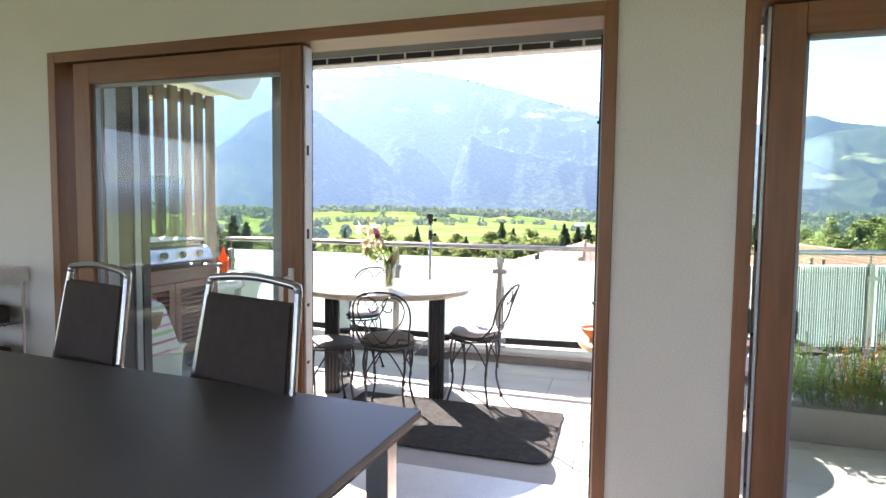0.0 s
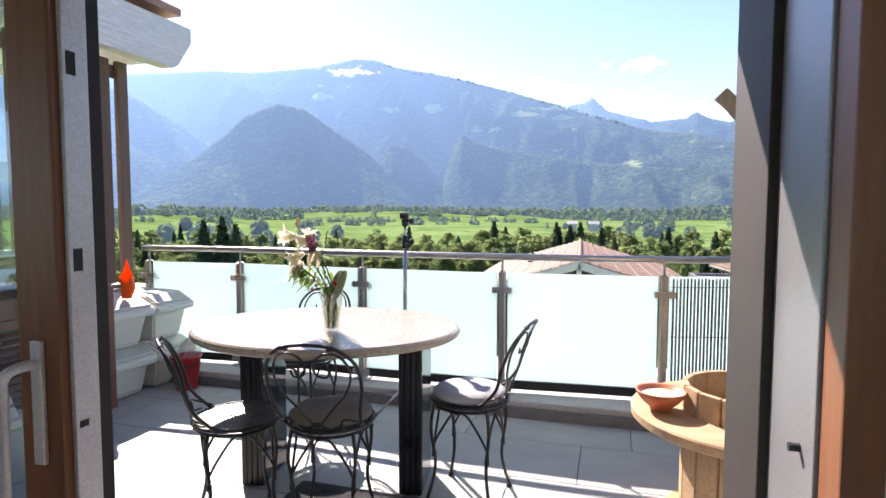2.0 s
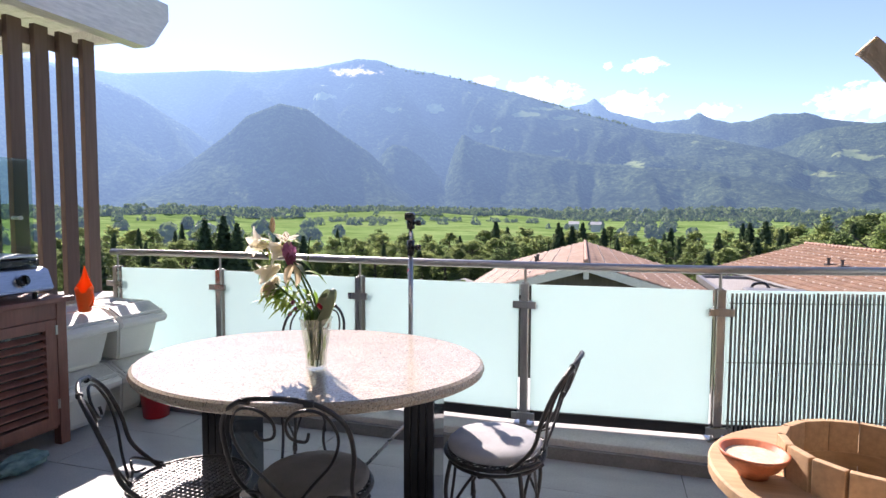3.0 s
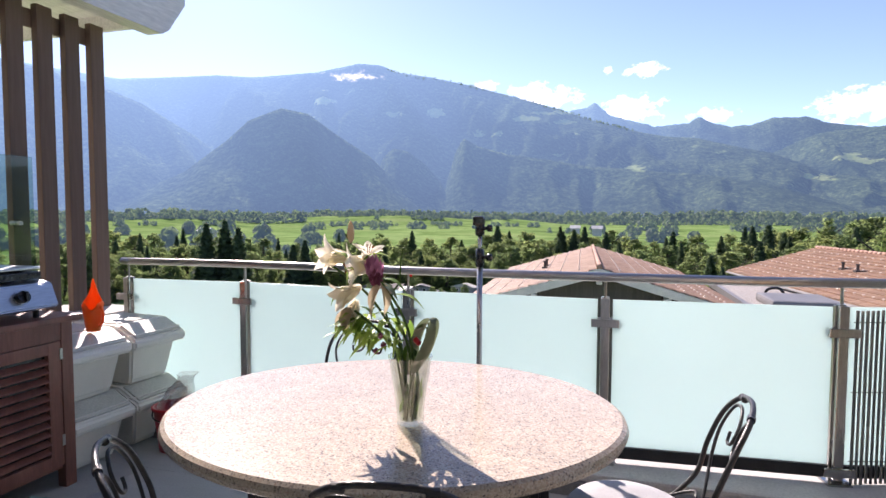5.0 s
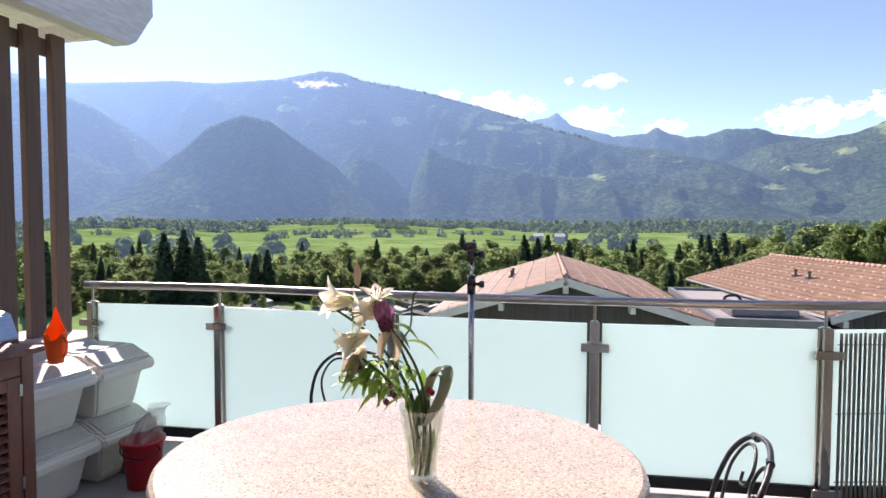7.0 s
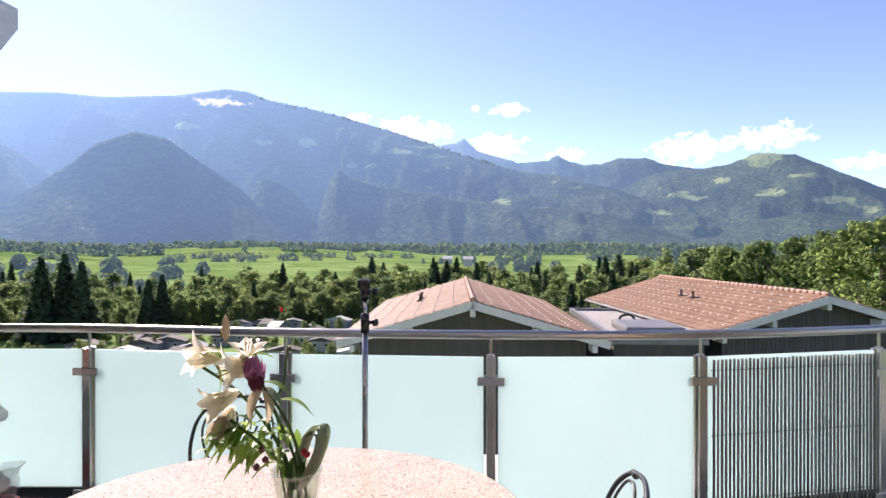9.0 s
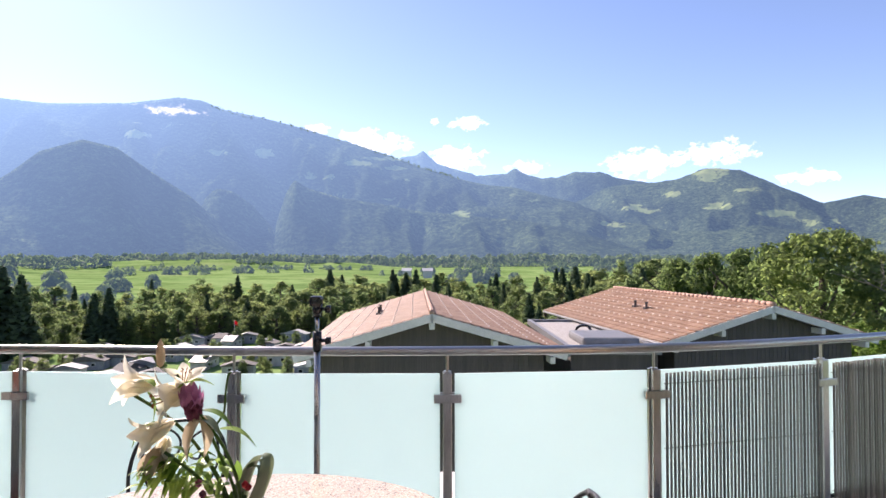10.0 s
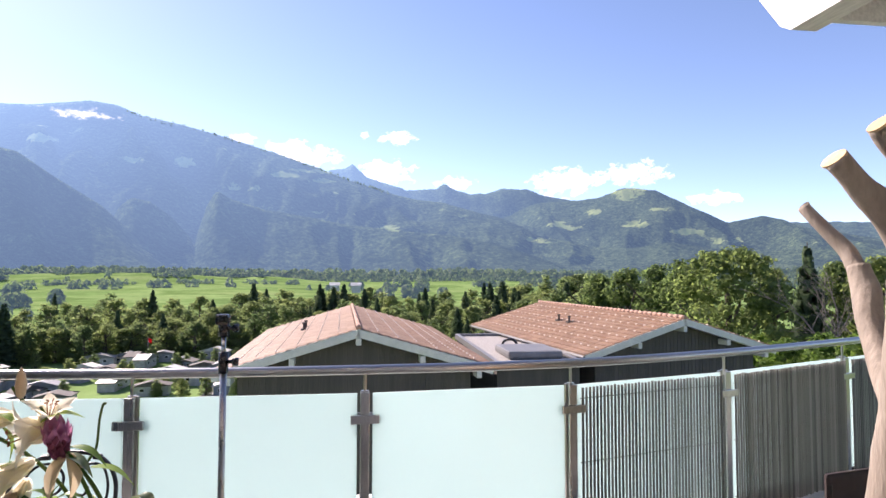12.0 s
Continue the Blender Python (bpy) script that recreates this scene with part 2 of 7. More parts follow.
def striped_cloth():
    m, nt, p = node_mat("striped_towel")
    tc = nt.nodes.new("ShaderNodeTexCoord")
    sp = nt.nodes.new("ShaderNodeSeparateXYZ")
    nt.links.new(tc.outputs["Object"], sp.inputs[0])
    mm = nt.nodes.new("ShaderNodeMath")
    mm.operation = "MULTIPLY_ADD"
    mm.inputs[1].default_value, mm.inputs[2].default_value = 6.0, 0.0
    nt.links.new(sp.outputs[2], mm.inputs[0])
    fr = nt.nodes.new("ShaderNodeMath")
    fr.operation = "FRACT"
    nt.links.new(mm.outputs[0], fr.inputs[0])
    c = ramp_node(nt, fr.outputs[0], [(0.0, (0.62, 0.60, 0.55)), (0.18, (0.40, 0.16, 0.24)), (0.28, (0.62, 0.60, 0.55)), (0.5, (0.34, 0.48, 0.26)), (0.64, (0.62, 0.60, 0.55)), (0.8, (0.50, 0.24, 0.32)), (0.88, (0.62, 0.60, 0.55))])
    nt.nodes[-1].color_ramp.interpolation = "CONSTANT"
    nt.links.new(c, p.inputs["Base Color"])
    p.inputs["Roughness"].default_value = 0.95
    bump_node(nt, p, noise_node(nt, 300, 2), 0.4, 0.004)
    return m


TOWEL = striped_cloth()


def foliage(name, dark, light, glow=0.3, haze_glow=0.0):
    m, nt, p = node_mat(name)
    out = nt.nodes["Material Output"]
    g = nt.nodes.new("ShaderNodeNewGeometry")
    oi = nt.nodes.new("ShaderNodeObjectInfo")
    c = ramp_node(nt, g.outputs["Random Per Island"], [(0.0, dark), (1.0, light)])
    tone = ramp_node(nt, oi.outputs["Random"], [(0.0, (0.75, 0.82, 0.8)), (1.0, (1.2, 1.12, 1.0))])
    c = mix_node(nt, 1.0, c, tone, "MULTIPLY")
    nt.links.new(c, p.inputs["Base Color"])
    p.inputs["Roughness"].default_value = 0.75
    p.inputs["Specular IOR Level"].default_value = 0.2
    tl = nt.nodes.new("ShaderNodeBsdfTranslucent")
    # light through a leaf comes out yellower than light off it
    nt.links.new(mix_node(nt, 1.0, c, (1.12, 1.14, 0.9), "MULTIPLY"), tl.inputs[0])
    mx = nt.nodes.new("ShaderNodeMixShader")
    mx.inputs[0].default_value = glow
    nt.links.new(p.outputs[0], mx.inputs[1])
    nt.links.new(tl.outputs[0], mx.inputs[2])
    nt.links.new(mx.outputs[0], out.inputs[0])
    # distant foliage only: haze painted on as a faint bluish emission
    if haze_glow:
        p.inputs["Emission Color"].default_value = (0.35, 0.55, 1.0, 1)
        p.inputs["Emission Strength"].default_value = haze_glow
    return m


BROADLEAF = foliage("broadleaf_foliage", (0.155, 0.205, 0.115), (0.285, 0.345, 0.17), 0.8)
CONIFER = foliage("conifer_foliage", (0.065, 0.10, 0.066), (0.115, 0.165, 0.09), 0.6)
OLIVE = foliage("olive_foliage", (0.115, 0.158, 0.075), (0.215, 0.275, 0.11), 0.75)
BUSH = foliage("bush_foliage", (0.10, 0.165, 0.04), (0.21, 0.30, 0.075), 0.6)
DRYLEAF = foliage("dry_orange_foliage", (0.30, 0.11, 0.02), (0.48, 0.22, 0.05), 0.4)
FAR_WOOD = foliage("far_wood_hazed_foliage", (0.075, 0.125, 0.07), (0.17, 0.22, 0.10), 0.5, 0.085)
GREY_LEAF = translucent("grey_green_leaf", (0.17, 0.21, 0.115), 0.35, 0.35, 24, 0.75)
REED = foliage("grey_screen_rod", (0.12, 0.115, 0.108), (0.30, 0.29, 0.275), 0.0)
TRUNK = mat("tree_bark", (0.07, 0.052, 0.04), (0.13, 0.10, 0.078), 0.9, scale=6, fine=30, bump=0.5, stretch=(1, 1, 0.2), dist=0.03)
TWIG = mat("dead_grey_twig", (0.16, 0.13, 0.11), (0.26, 0.22, 0.19), 0.9, scale=6, fine=30, bump=0.3)


def meadow():
    m, nt, p = node_mat("valley_meadow")
    big = noise_node(nt, 0.0045, 3, 0.5, (1.0, 2.6, 1))
    fieldc = ramp_node(nt, big, [(0.30, (0.085, 0.14, 0.05)), (0.42, (0.14, 0.225, 0.075)), (0.49, (0.20, 0.285, 0.11)), (0.53, (0.115, 0.19, 0.06)), (0.62, (0.17, 0.25, 0.09)), (0.74, (0.23, 0.28, 0.13))])
    fine = ramp_node(nt, noise_node(nt, 0.12, 5, 0.65, (1, 0.5, 1)), [(0.3, (0.8, 0.8, 0.8)), (0.7, (1.12, 1.12, 1.1))])
    nt.links.new(mix_node(nt, 1.0, fieldc, fine, "MULTIPLY"), p.inputs["Base Color"])
    p.inputs["Roughness"].default_value = 1.0
    p.inputs["Specular IOR Level"].default_value = 0.0
    bump_node(nt, p, noise_node(nt, 0.5, 5), 0.4, 0.3)
    return m


MEADOW = meadow()


def mountain():
    """Wooded slopes with alps and rock, far off; haze is painted in as bluish emission that grows with distance."""
    m, nt, p = node_mat("distant_mountain")
    out = nt.nodes["Material Output"]
    woods = ramp_node(nt, noise_node(nt, 0.06, 7, 0.8), [(0.36, (0.013, 0.025, 0.014)), (0.50, (0.045, 0.064, 0.036)), (0.66, (0.125, 0.16, 0.07))])
    shade = ramp_node(nt, noise_node(nt, 0.0032, 4, 0.6), [(0.38, (0.55, 0.6, 0.65)), (0.6, (1.15, 1.15, 1.1))])
    woods = mix_node(nt, 1.0, woods, shade, "MULTIPLY")
    alp = ramp_node(nt, noise_node(nt, 0.02, 5, 0.7), [(0.3, (0.17, 0.22, 0.075)), (0.7, (0.28, 0.31, 0.13))])
    g = nt.nodes.new("ShaderNodeNewGeometry")
    sp = nt.nodes.new("ShaderNodeSeparateXYZ")
    nt.links.new(g.outputs["Position"], sp.inputs[0])
    at = nt.nodes.new("ShaderNodeAttribute")
    at.attribute_name = "clearing"
    ragged = nt.nodes.new("ShaderNodeMath")
    ragged.operation = "MULTIPLY_ADD"
    ragged.inputs[1].default_value = 3.4
    nt.links.new(noise_node(nt, 0.012, 6, 0.65), ragged.inputs[0])
    nt.links.new(at.outputs["Fac"], ragged.inputs[2])
    half = nt.nodes.new("ShaderNodeMath")
    half.operation = "MULTIPLY_ADD"
    half.inputs[1].default_value, half.inputs[2].default_value = 0.5, -0.5
    nt.links.new(ragged.outputs[0], half.inputs[0])
    clear = ramp_node(nt, half.outputs[0], [(0.62, (0, 0, 0)), (0.74, (1, 1, 1))])
    c = mix_node(nt, clear, woods, alp)
    nt.links.new(c, p.inputs["Base Color"])
    p.inputs["Roughness"].default_value = 1.0
    p.inputs["Specular IOR Level"].default_value = 0.0
    bump_node(nt, p, noise_node(nt, 0.05, 6, 0.75), 0.9, 15.0)
    # haze put in as emission: stronger far off and towards the sun
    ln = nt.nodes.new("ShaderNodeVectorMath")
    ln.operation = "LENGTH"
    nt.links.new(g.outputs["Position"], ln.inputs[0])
    haze_glow = nt.nodes.new("ShaderNodeMapRange")
    haze_glow.inputs["From Min"].default_value, haze_glow.inputs["From Max"].default_value = 900, 4500
    haze_glow.inputs["To Min"].default_value, haze_glow.inputs["To Max"].default_value = HAZE_NEAR, HAZE_FAR
    nt.links.new(ln.outputs["Value"], haze_glow.inputs[0])
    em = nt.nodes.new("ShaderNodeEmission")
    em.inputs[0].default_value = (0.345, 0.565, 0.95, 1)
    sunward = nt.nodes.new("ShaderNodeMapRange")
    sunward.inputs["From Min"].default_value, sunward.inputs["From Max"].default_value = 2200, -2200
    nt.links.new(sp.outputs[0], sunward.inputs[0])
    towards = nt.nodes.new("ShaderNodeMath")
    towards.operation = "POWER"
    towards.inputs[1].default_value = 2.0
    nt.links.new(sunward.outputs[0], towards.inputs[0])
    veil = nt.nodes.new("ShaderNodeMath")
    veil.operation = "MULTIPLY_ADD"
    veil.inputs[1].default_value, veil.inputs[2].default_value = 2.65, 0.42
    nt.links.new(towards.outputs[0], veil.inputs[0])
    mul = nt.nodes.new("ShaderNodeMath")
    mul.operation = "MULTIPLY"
    nt.links.new(haze_glow.outputs[0], mul.inputs[0])
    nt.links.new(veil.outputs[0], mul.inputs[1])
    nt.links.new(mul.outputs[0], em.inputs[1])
    ad = nt.nodes.new("ShaderNodeAddShader")
    nt.links.new(p.outputs[0], ad.inputs[0])
    nt.links.new(em.outputs[0], ad.inputs[1])
    nt.links.new(ad.outputs[0], out.inputs[0])
    return m


HAZE_NEAR, HAZE_FAR = 0.072, 0.29
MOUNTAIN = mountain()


def cloud_mat(name, scale, core, dense):
    m, nt, p = node_mat(name)
    out = nt.nodes["Material Output"]
    nt.nodes.remove(p)
    tc = nt.nodes.new("ShaderNodeTexCoord")
    mp = nt.nodes.new("ShaderNodeMapping")
    mp.inputs["Location"].default_value = (-1, -1, 0)
    mp.inputs["Scale"].default_value = (2, 2, 0)
    nt.links.new(tc.outputs["UV"], mp.inputs[0])
    ln = nt.nodes.new("ShaderNodeVectorMath")
    ln.operation = "LENGTH"
    nt.links.new(mp.outputs[0], ln.inputs[0])
    n = noise_node(nt, scale, 8, 0.64, (1, 1, 1.5))
    fall = nt.nodes.new("ShaderNodeMath")
    fall.operation = "MULTIPLY_ADD"
    fall.inputs[1].default_value, fall.inputs[2].default_value = -0.75, core
    nt.links.new(ln.outputs["Value"], fall.inputs[0])
    s = nt.nodes.new("ShaderNodeMath")
    s.operation = "MULTIPLY_ADD"
    s.inputs[1].default_value = 2.1
    nt.links.new(n, s.inputs[0])
    nt.links.new(fall.outputs[0], s.inputs[2])
    a = nt.nodes.new("ShaderNodeMapRange")
    a.inputs["From Min"].default_value, a.inputs["From Max"].default_value = 0.95, 1.35
    a.inputs["To Max"].default_value = dense
    nt.links.new(s.outputs[0], a.inputs[0])
    # the cloud's sunlit white is put in as emission on a flat card
    em = nt.nodes.new("ShaderNodeEmission")
    em.inputs[0].default_value, em.inputs[1].default_value = (0.95, 0.97, 1.0, 1), 0.78
    tr = nt.nodes.new("ShaderNodeBsdfTransparent")
    mx = nt.nodes.new("ShaderNodeMixShader")
    nt.links.new(a.outputs[0], mx.inputs[0])
    nt.links.new(tr.outputs[0], mx.inputs[1])
    nt.links.new(em.outputs[0], mx.inputs[2])
    nt.links.new(mx.outputs[0], out.inputs[0])
    return m


CLOUD = cloud_mat("white_cloud", 0.010, 0.52, 1.0)
CLOUD_WISP = cloud_mat("thin_cloud", 0.034, 0.36, 0.7)


# ---- building helpers ----
def part(name, bm, material, parent=None, label="", smooth=False):
    """Link a bmesh as one mesh object, under a thing or part if given."""
    me = bpy.data.meshes.new(name)
    bmesh.ops.recalc_face_normals(bm, faces=bm.faces)
    bm.to_mesh(me)
    bm.free()
    if smooth:
        me.polygons.foreach_set("use_smooth", [True] * len(me.polygons))
    me.materials.append(material)
    ob = new(name, me)
    if parent is not None:
        ob.parent = parent
    if label:
        ob["label"] = label
    return ob


def piece(name, mesh, parent, m):
    """One more object on a shared mesh."""
    ob = new(name, mesh)
    ob.parent = parent
    ob.matrix_basis = m
    return ob


def thing(name, label, category, group="", at=(0, 0, 0), turn=0.0):
    ob = new(name)
    ob.empty_display_size = 0.1
    ob.matrix_basis = pose(at[0], at[1], at[2], 0, 0, turn)
    return tagged(ob, label, category, group)


def structure(ob, label, category):
    return tagged(ob, label, category, kind="structure")


def box(bm, x0, x1, y0, y1, z0, z1, bevel=0.0, m=None):
    vs = [bm.verts.new((x, y, z)) for z in (z0, z1) for y in (y0, y1) for x in (x0, x1)]
    fs = [bm.faces.new([vs[i] for i in f]) for f in ((0, 2, 3, 1), (4, 5, 7, 6), (0, 1, 5, 4), (2, 6, 7, 3), (0, 4, 6, 2), (1, 3, 7, 5))]
    if bevel:
        es = list({e for f in fs for e in f.edges})
        out = bmesh.ops.bevel(bm, geom=es, offset=bevel, segments=2, profile=0.6, affect="EDGES")
        vs = list({v for v in vs if v.is_valid} | set(out["verts"]))
    if m is not None:
        bmesh.ops.transform(bm, matrix=m, verts=[v for v in vs if v.is_valid])
    return bm


def boxed(*a, **k):
    return box(bmesh.new(), *a, **k)


def tube(bm, pts, r, n=7, close=False, flat=1.0):
    """A rod swept along points; r may be one radius or one for each point."""
    pts = [Vector(p) for p in pts]
    rs = r if isinstance(r, (list, tuple)) else [r] * len(pts)
    rings, side = [], None
    for i, p in enumerate(pts):
        a = pts[i - 1] if i else (pts[-1] if close else p)
        b = pts[i + 1] if i < len(pts) - 1 else (pts[0] if close else p)
        d = (b - a).normalized()
        if side is None:
            side = d.orthogonal().normalized()
        side = (side - d * side.dot(d)).normalized()
        up = d.cross(side)
        rings.append([bm.verts.new(p + (side * math.cos(t) + up * math.sin(t) * flat) * rs[i]) for t in (2 * math.pi * k / n for k in range(n))])
    pairs = list(zip(rings, rings[1:])) + ([(rings[-1], rings[0])] if close else [])
    for ra, rb in pairs:
        for k in range(n):
            bm.faces.new((ra[k], ra[(k + 1) % n], rb[(k + 1) % n], rb[k]))
    if not close:
        bm.faces.new(rings[0][::-1])
        bm.faces.new(rings[-1])
    return bm


def lathe(bm, profile, n=24, c=(0, 0, 0), sx=1.0, sy=1.0, wobble=0.0):
    """A body turned round an upright axis, from (radius, height) pairs."""
    rings = []
    for r, z in profile:
        rings.append([bm.verts.new((c[0] + sx * r * (1 + wobble * (k % 2)) * math.cos(2 * math.pi * k / n), c[1] + sy * r * (1 + wobble * (k % 2)) * math.sin(2 * math.pi * k / n), c[2] + z)) for k in range(n)])
    for ra, rb in zip(rings, rings[1:]):
        for k in range(n):
            bm.faces.new((ra[k], ra[(k + 1) % n], rb[(k + 1) % n], rb[k]))
    if profile[0][0] > 1e-5:
        bm.faces.new(rings[0][::-1])
    if profile[-1][0] > 1e-5:
        bm.faces.new(rings[-1])
    return bm


def spline(pts, n=8):
    """Smooth points through the given ones."""
    pts = [Vector(p) for p in pts]
    out = []
    for i in range(len(pts) - 1):
        p0, p1, p2, p3 = pts[max(i - 1, 0)], pts[i], pts[i + 1], pts[min(i + 2, len(pts) - 1)]
        for k in range(n):
            t = k / n
            out.append(0.5 * ((2 * p1) + (p2 - p0) * t + (2 * p0 - 5 * p1 + 4 * p2 - p3) * t * t + (3 * p1 - p0 - 3 * p2 + p3) * t ** 3))
    return out + [pts[-1]]


def curve_at(pairs, x):
    return float(np.interp(x, [p[0] for p in pairs], [p[1] for p in pairs]))


# ---- the building ----
WALL_IN, WALL_OUT = 3.20, 3.70
DOOR_L, DOOR_R, DOOR_TOP = -0.60, 1.93, 1.97
WIN_L, WIN_R = 2.312, 4.75
FLOOR_EDGE = 5.86

bm = bmesh.new()
for x0, x1, z0, z1 in ((-4.2, DOOR_L, 0, 2.5), (DOOR_R, WIN_L, 0, 2.5), (WIN_R, 6.2, 0, 2.5)):
    box(bm, x0, x1, WALL_IN, WALL_OUT, z0, z1)
# lintels, with a slot for the outside blind
for x0, x1 in ((DOOR_L, DOOR_R), (WIN_L, WIN_R)):
    box(bm, x0, x1, WALL_IN, 3.50, DOOR_TOP, 2.5)
    box(bm, x0, x1, 3.50, WALL_OUT, 2.24, 2.5)
structure(part("wall_facade", bm, PLASTER), "white plastered facade wall with two wide door openings", "wall")
# wide window out of view, assumed as the place of the back lamp
bm = bmesh.new()
for x0, x1, z0, z1 in ((-4.2, -2.6, 0, 2.5), (4.6, 6.2, 0, 2.5), (-2.6, 4.6, 0, 0.5), (-2.6, 4.6, 2.3, 2.5)):
    box(bm, x0, x1, -3.3, -3.0, z0, z1)
structure(part("wall_back", bm, PLASTER), "plain white room wall with a wide assumed window, out of view", "wall")
# opening out of view, made up to hold the side fill lamp
bm = bmesh.new()
for y0, y1, z0, z1 in ((-3.3, -2.0, 0, 2.5), (1.6, WALL_OUT, 0, 2.5), (-2.0, 1.6, 0, 0.5), (-2.0, 1.6, 2.3, 2.5)):
    box(bm, -4.5, -4.2, y0, y1, z0, z1)
structure(part("wall_side_1", bm, PLASTER), "plain white room wall with an added opening for a fill lamp, out of view", "wall")
structure(part("wall_side_2", boxed(6.2, 6.5, -3.3, WALL_OUT, 0, 2.5), PLASTER), "plain white plastered room wall", "wall")
structure(part("ceiling", boxed(-4.5, 6.5, -3.3, WALL_OUT, 2.5, 2.75), CEILING), "plain white painted room ceiling", "ceiling")
structure(part("floor", boxed(-4.5, 6.5, -3.3, 3.42, -0.3, -0.004), FLOOR_IN), "grey polished tile floor of the room", "floor")
structure(part("wall_below", boxed(-4.5, 6.5, -3.3, 5.9, -11.0, -0.31), RENDER_WALL), "pale rendered lower storeys of the house", "wall")
structure(part("floor_terrace", boxed(-2.4, 6.5, 3.42, FLOOR_EDGE, -0.3, -0.006), JOINT), "terrace slab with dark tile joints", "floor")
structure(part("kerb", boxed(-2.4, 6.5, FLOOR_EDGE, 6.9, -0.3, 0.095, bevel=0.012), KERB), "pale concrete terrace kerb under the railing", "kerb")
bm = boxed(-2.4, 6.5, FLOOR_EDGE - 0.03, FLOOR_EDGE, -0.004, 0.06)
structure(part("kerb_upstand", bm, mat("grey_upstand", (0.16, 0.155, 0.15), (0.22, 0.215, 0.21), 0.8)), "dark grey upstand along the terrace edge", "kerb")


GUIDE = mat("grey_guide_profile", (0.24, 0.24, 0.25), (0.32, 0.32, 0.33), 0.35, 0.4, scale=3, fine=200, bump=0.02)


def door_handle(sash, hx, y0):
    """A backplate and a long lever that hangs down."""
    part("handle_plate", boxed(hx - 0.012, hx + 0.012, y0 - 0.010, y0, 0.80, 1.02, bevel=0.003), WHITE_ALU, sash, "white metal handle plate")
    bm = bmesh.new()
    tube(bm, spline([(hx, y0 - 0.008, 0.98), (hx, y0 - 0.045, 0.98), (hx - 0.012, y0 - 0.056, 0.965), (hx - 0.014, y0 - 0.058, 0.93), (hx - 0.014, y0 - 0.058, 0.72), (hx - 0.014, y0 - 0.050, 0.70)], 5), 0.0095, 8)
    part("lever", bm, WHITE_ALU, sash, "white metal pull lever", smooth=True)


def door_set(name, x0, x1, sash0, sash1, label, handle_side):
    """A lift-and-slide door: larch lining, outer profiles, one slid sash and the fixed pane behind it."""
    d = structure(new(name), label, "sliding door")
    t = DOOR_TOP
    # inner lining
    part("door_frame", boxed(x0, x0 + 0.045, WALL_IN - 0.012, 3.34, 0, t, bevel=0.004), SPRUCE, d, "oiled larch frame post")
    part("door_frame", boxed(x1 - 0.045, x1, WALL_IN - 0.012, 3.256, 0, t, bevel=0.004), SPRUCE, d, "oiled larch frame post")
    part("door_head", boxed(x0 + 0.045, x1 - 0.045, WALL_IN - 0.012, 3.34, t - 0.05, t, bevel=0.004), SPRUCE_H, d, "oiled larch head rail")
    # outer profiles, guide rails and weather bars
    for xa, xb in ((x0, x0 + 0.05), (x1 - 0.05, x1)):
        part("guide_rail", boxed(xa, xb, 3.342 if xa == x0 else 3.258, 3.462, 0, t, bevel=0.003), GUIDE, d, "pale metal guide rail")
        part("reveal_profile", boxed(xa - 0.014 if xa > x0 else xa, xb, 3.464, 3.725, 0, 2.24, bevel=0.003), GREY_METAL, d, "dark bronze reveal profile")
        bm = bmesh.new()
        s = 1 if xa == x0 else -1
        inner = xb if s > 0 else xa
        box(bm, min(inner, inner + s * 0.012), max(inner, inner + s * 0.012), 3.66, 3.675, 0, t)
        part("blind_track", bm, DARK_RUBBER, d)
        part("track_edge", boxed(min(inner, inner + s * 0.010), max(inner, inner + s * 0.010), 3.612, 3.652, 0, t, bevel=0.002), GUIDE, d, "pale edge of the blind track")
        for z in (0.93, 1.585):
            bm = bmesh.new()
            tube(bm, [(inner - s * 0.006, 3.31, z), (inner + s * 0.014, 3.31, z)], 0.006, 8)
            part("door_stop", bm, DARK_RUBBER, d, "small black rubber stop")
    part("outer_head", boxed(x0 + 0.05, x1 - 0.05, 3.342, 3.50, t - 0.03, t, bevel=0.003), GREY_METAL, d, "dark bronze head profile")
    part("threshold", boxed(x0 + 0.045, x1 - 0.045, 3.19, 3.72, 0.0, 0.022, bevel=0.004), WHITE_ALU, d, "pale metal threshold")
    # the slid sash
    y0, y1, w = 3.205, 3.275, 0.095
    sash = part("sash", boxed(sash0, sash0 + w, y0, y1, 0.025, t - 0.055, bevel=0.005), SPRUCE, d, "larch sash stile")
    part("stile", boxed(sash1 - w, sash1, y0, y1, 0.025, t - 0.055, bevel=0.005), SPRUCE, sash)
    part("top_rail", boxed(sash0 + w, sash1 - w, y0, y1, t - 0.055 - w, t - 0.055, bevel=0.004), SPRUCE_H, sash)
    part("bottom_rail", boxed(sash0 + w, sash1 - w, y0, y1, 0.025, 0.025 + w, bevel=0.004), SPRUCE_H, sash)
    bm = bmesh.new()
    for xa, xb, za, zb in ((sash0 + w, sash0 + w + 0.014, 0.12, t - 0.15), (sash1 - w - 0.014, sash1 - w, 0.12, t - 0.15), (sash0 + w, sash1 - w, 0.12, 0.134), (sash0 + w, sash1 - w, t - 0.164, t - 0.15)):
        box(bm, xa, xb, y0 + 0.02, y0 + 0.045, za, zb)
    part("glazing_bead", bm, GUIDE, sash, "pale grey glazing bead")
    pn = part("pane", boxed(sash0 + w, sash1 - w, y0 + 0.028, y0 + 0.036, 0.12, t - 0.15), PANE, sash, "clear glass pane")
    pn.visible_shadow = False
    e0, e1 = (sash1, sash1 + 0.010) if handle_side > 0 else (sash0 - 0.010, sash0)
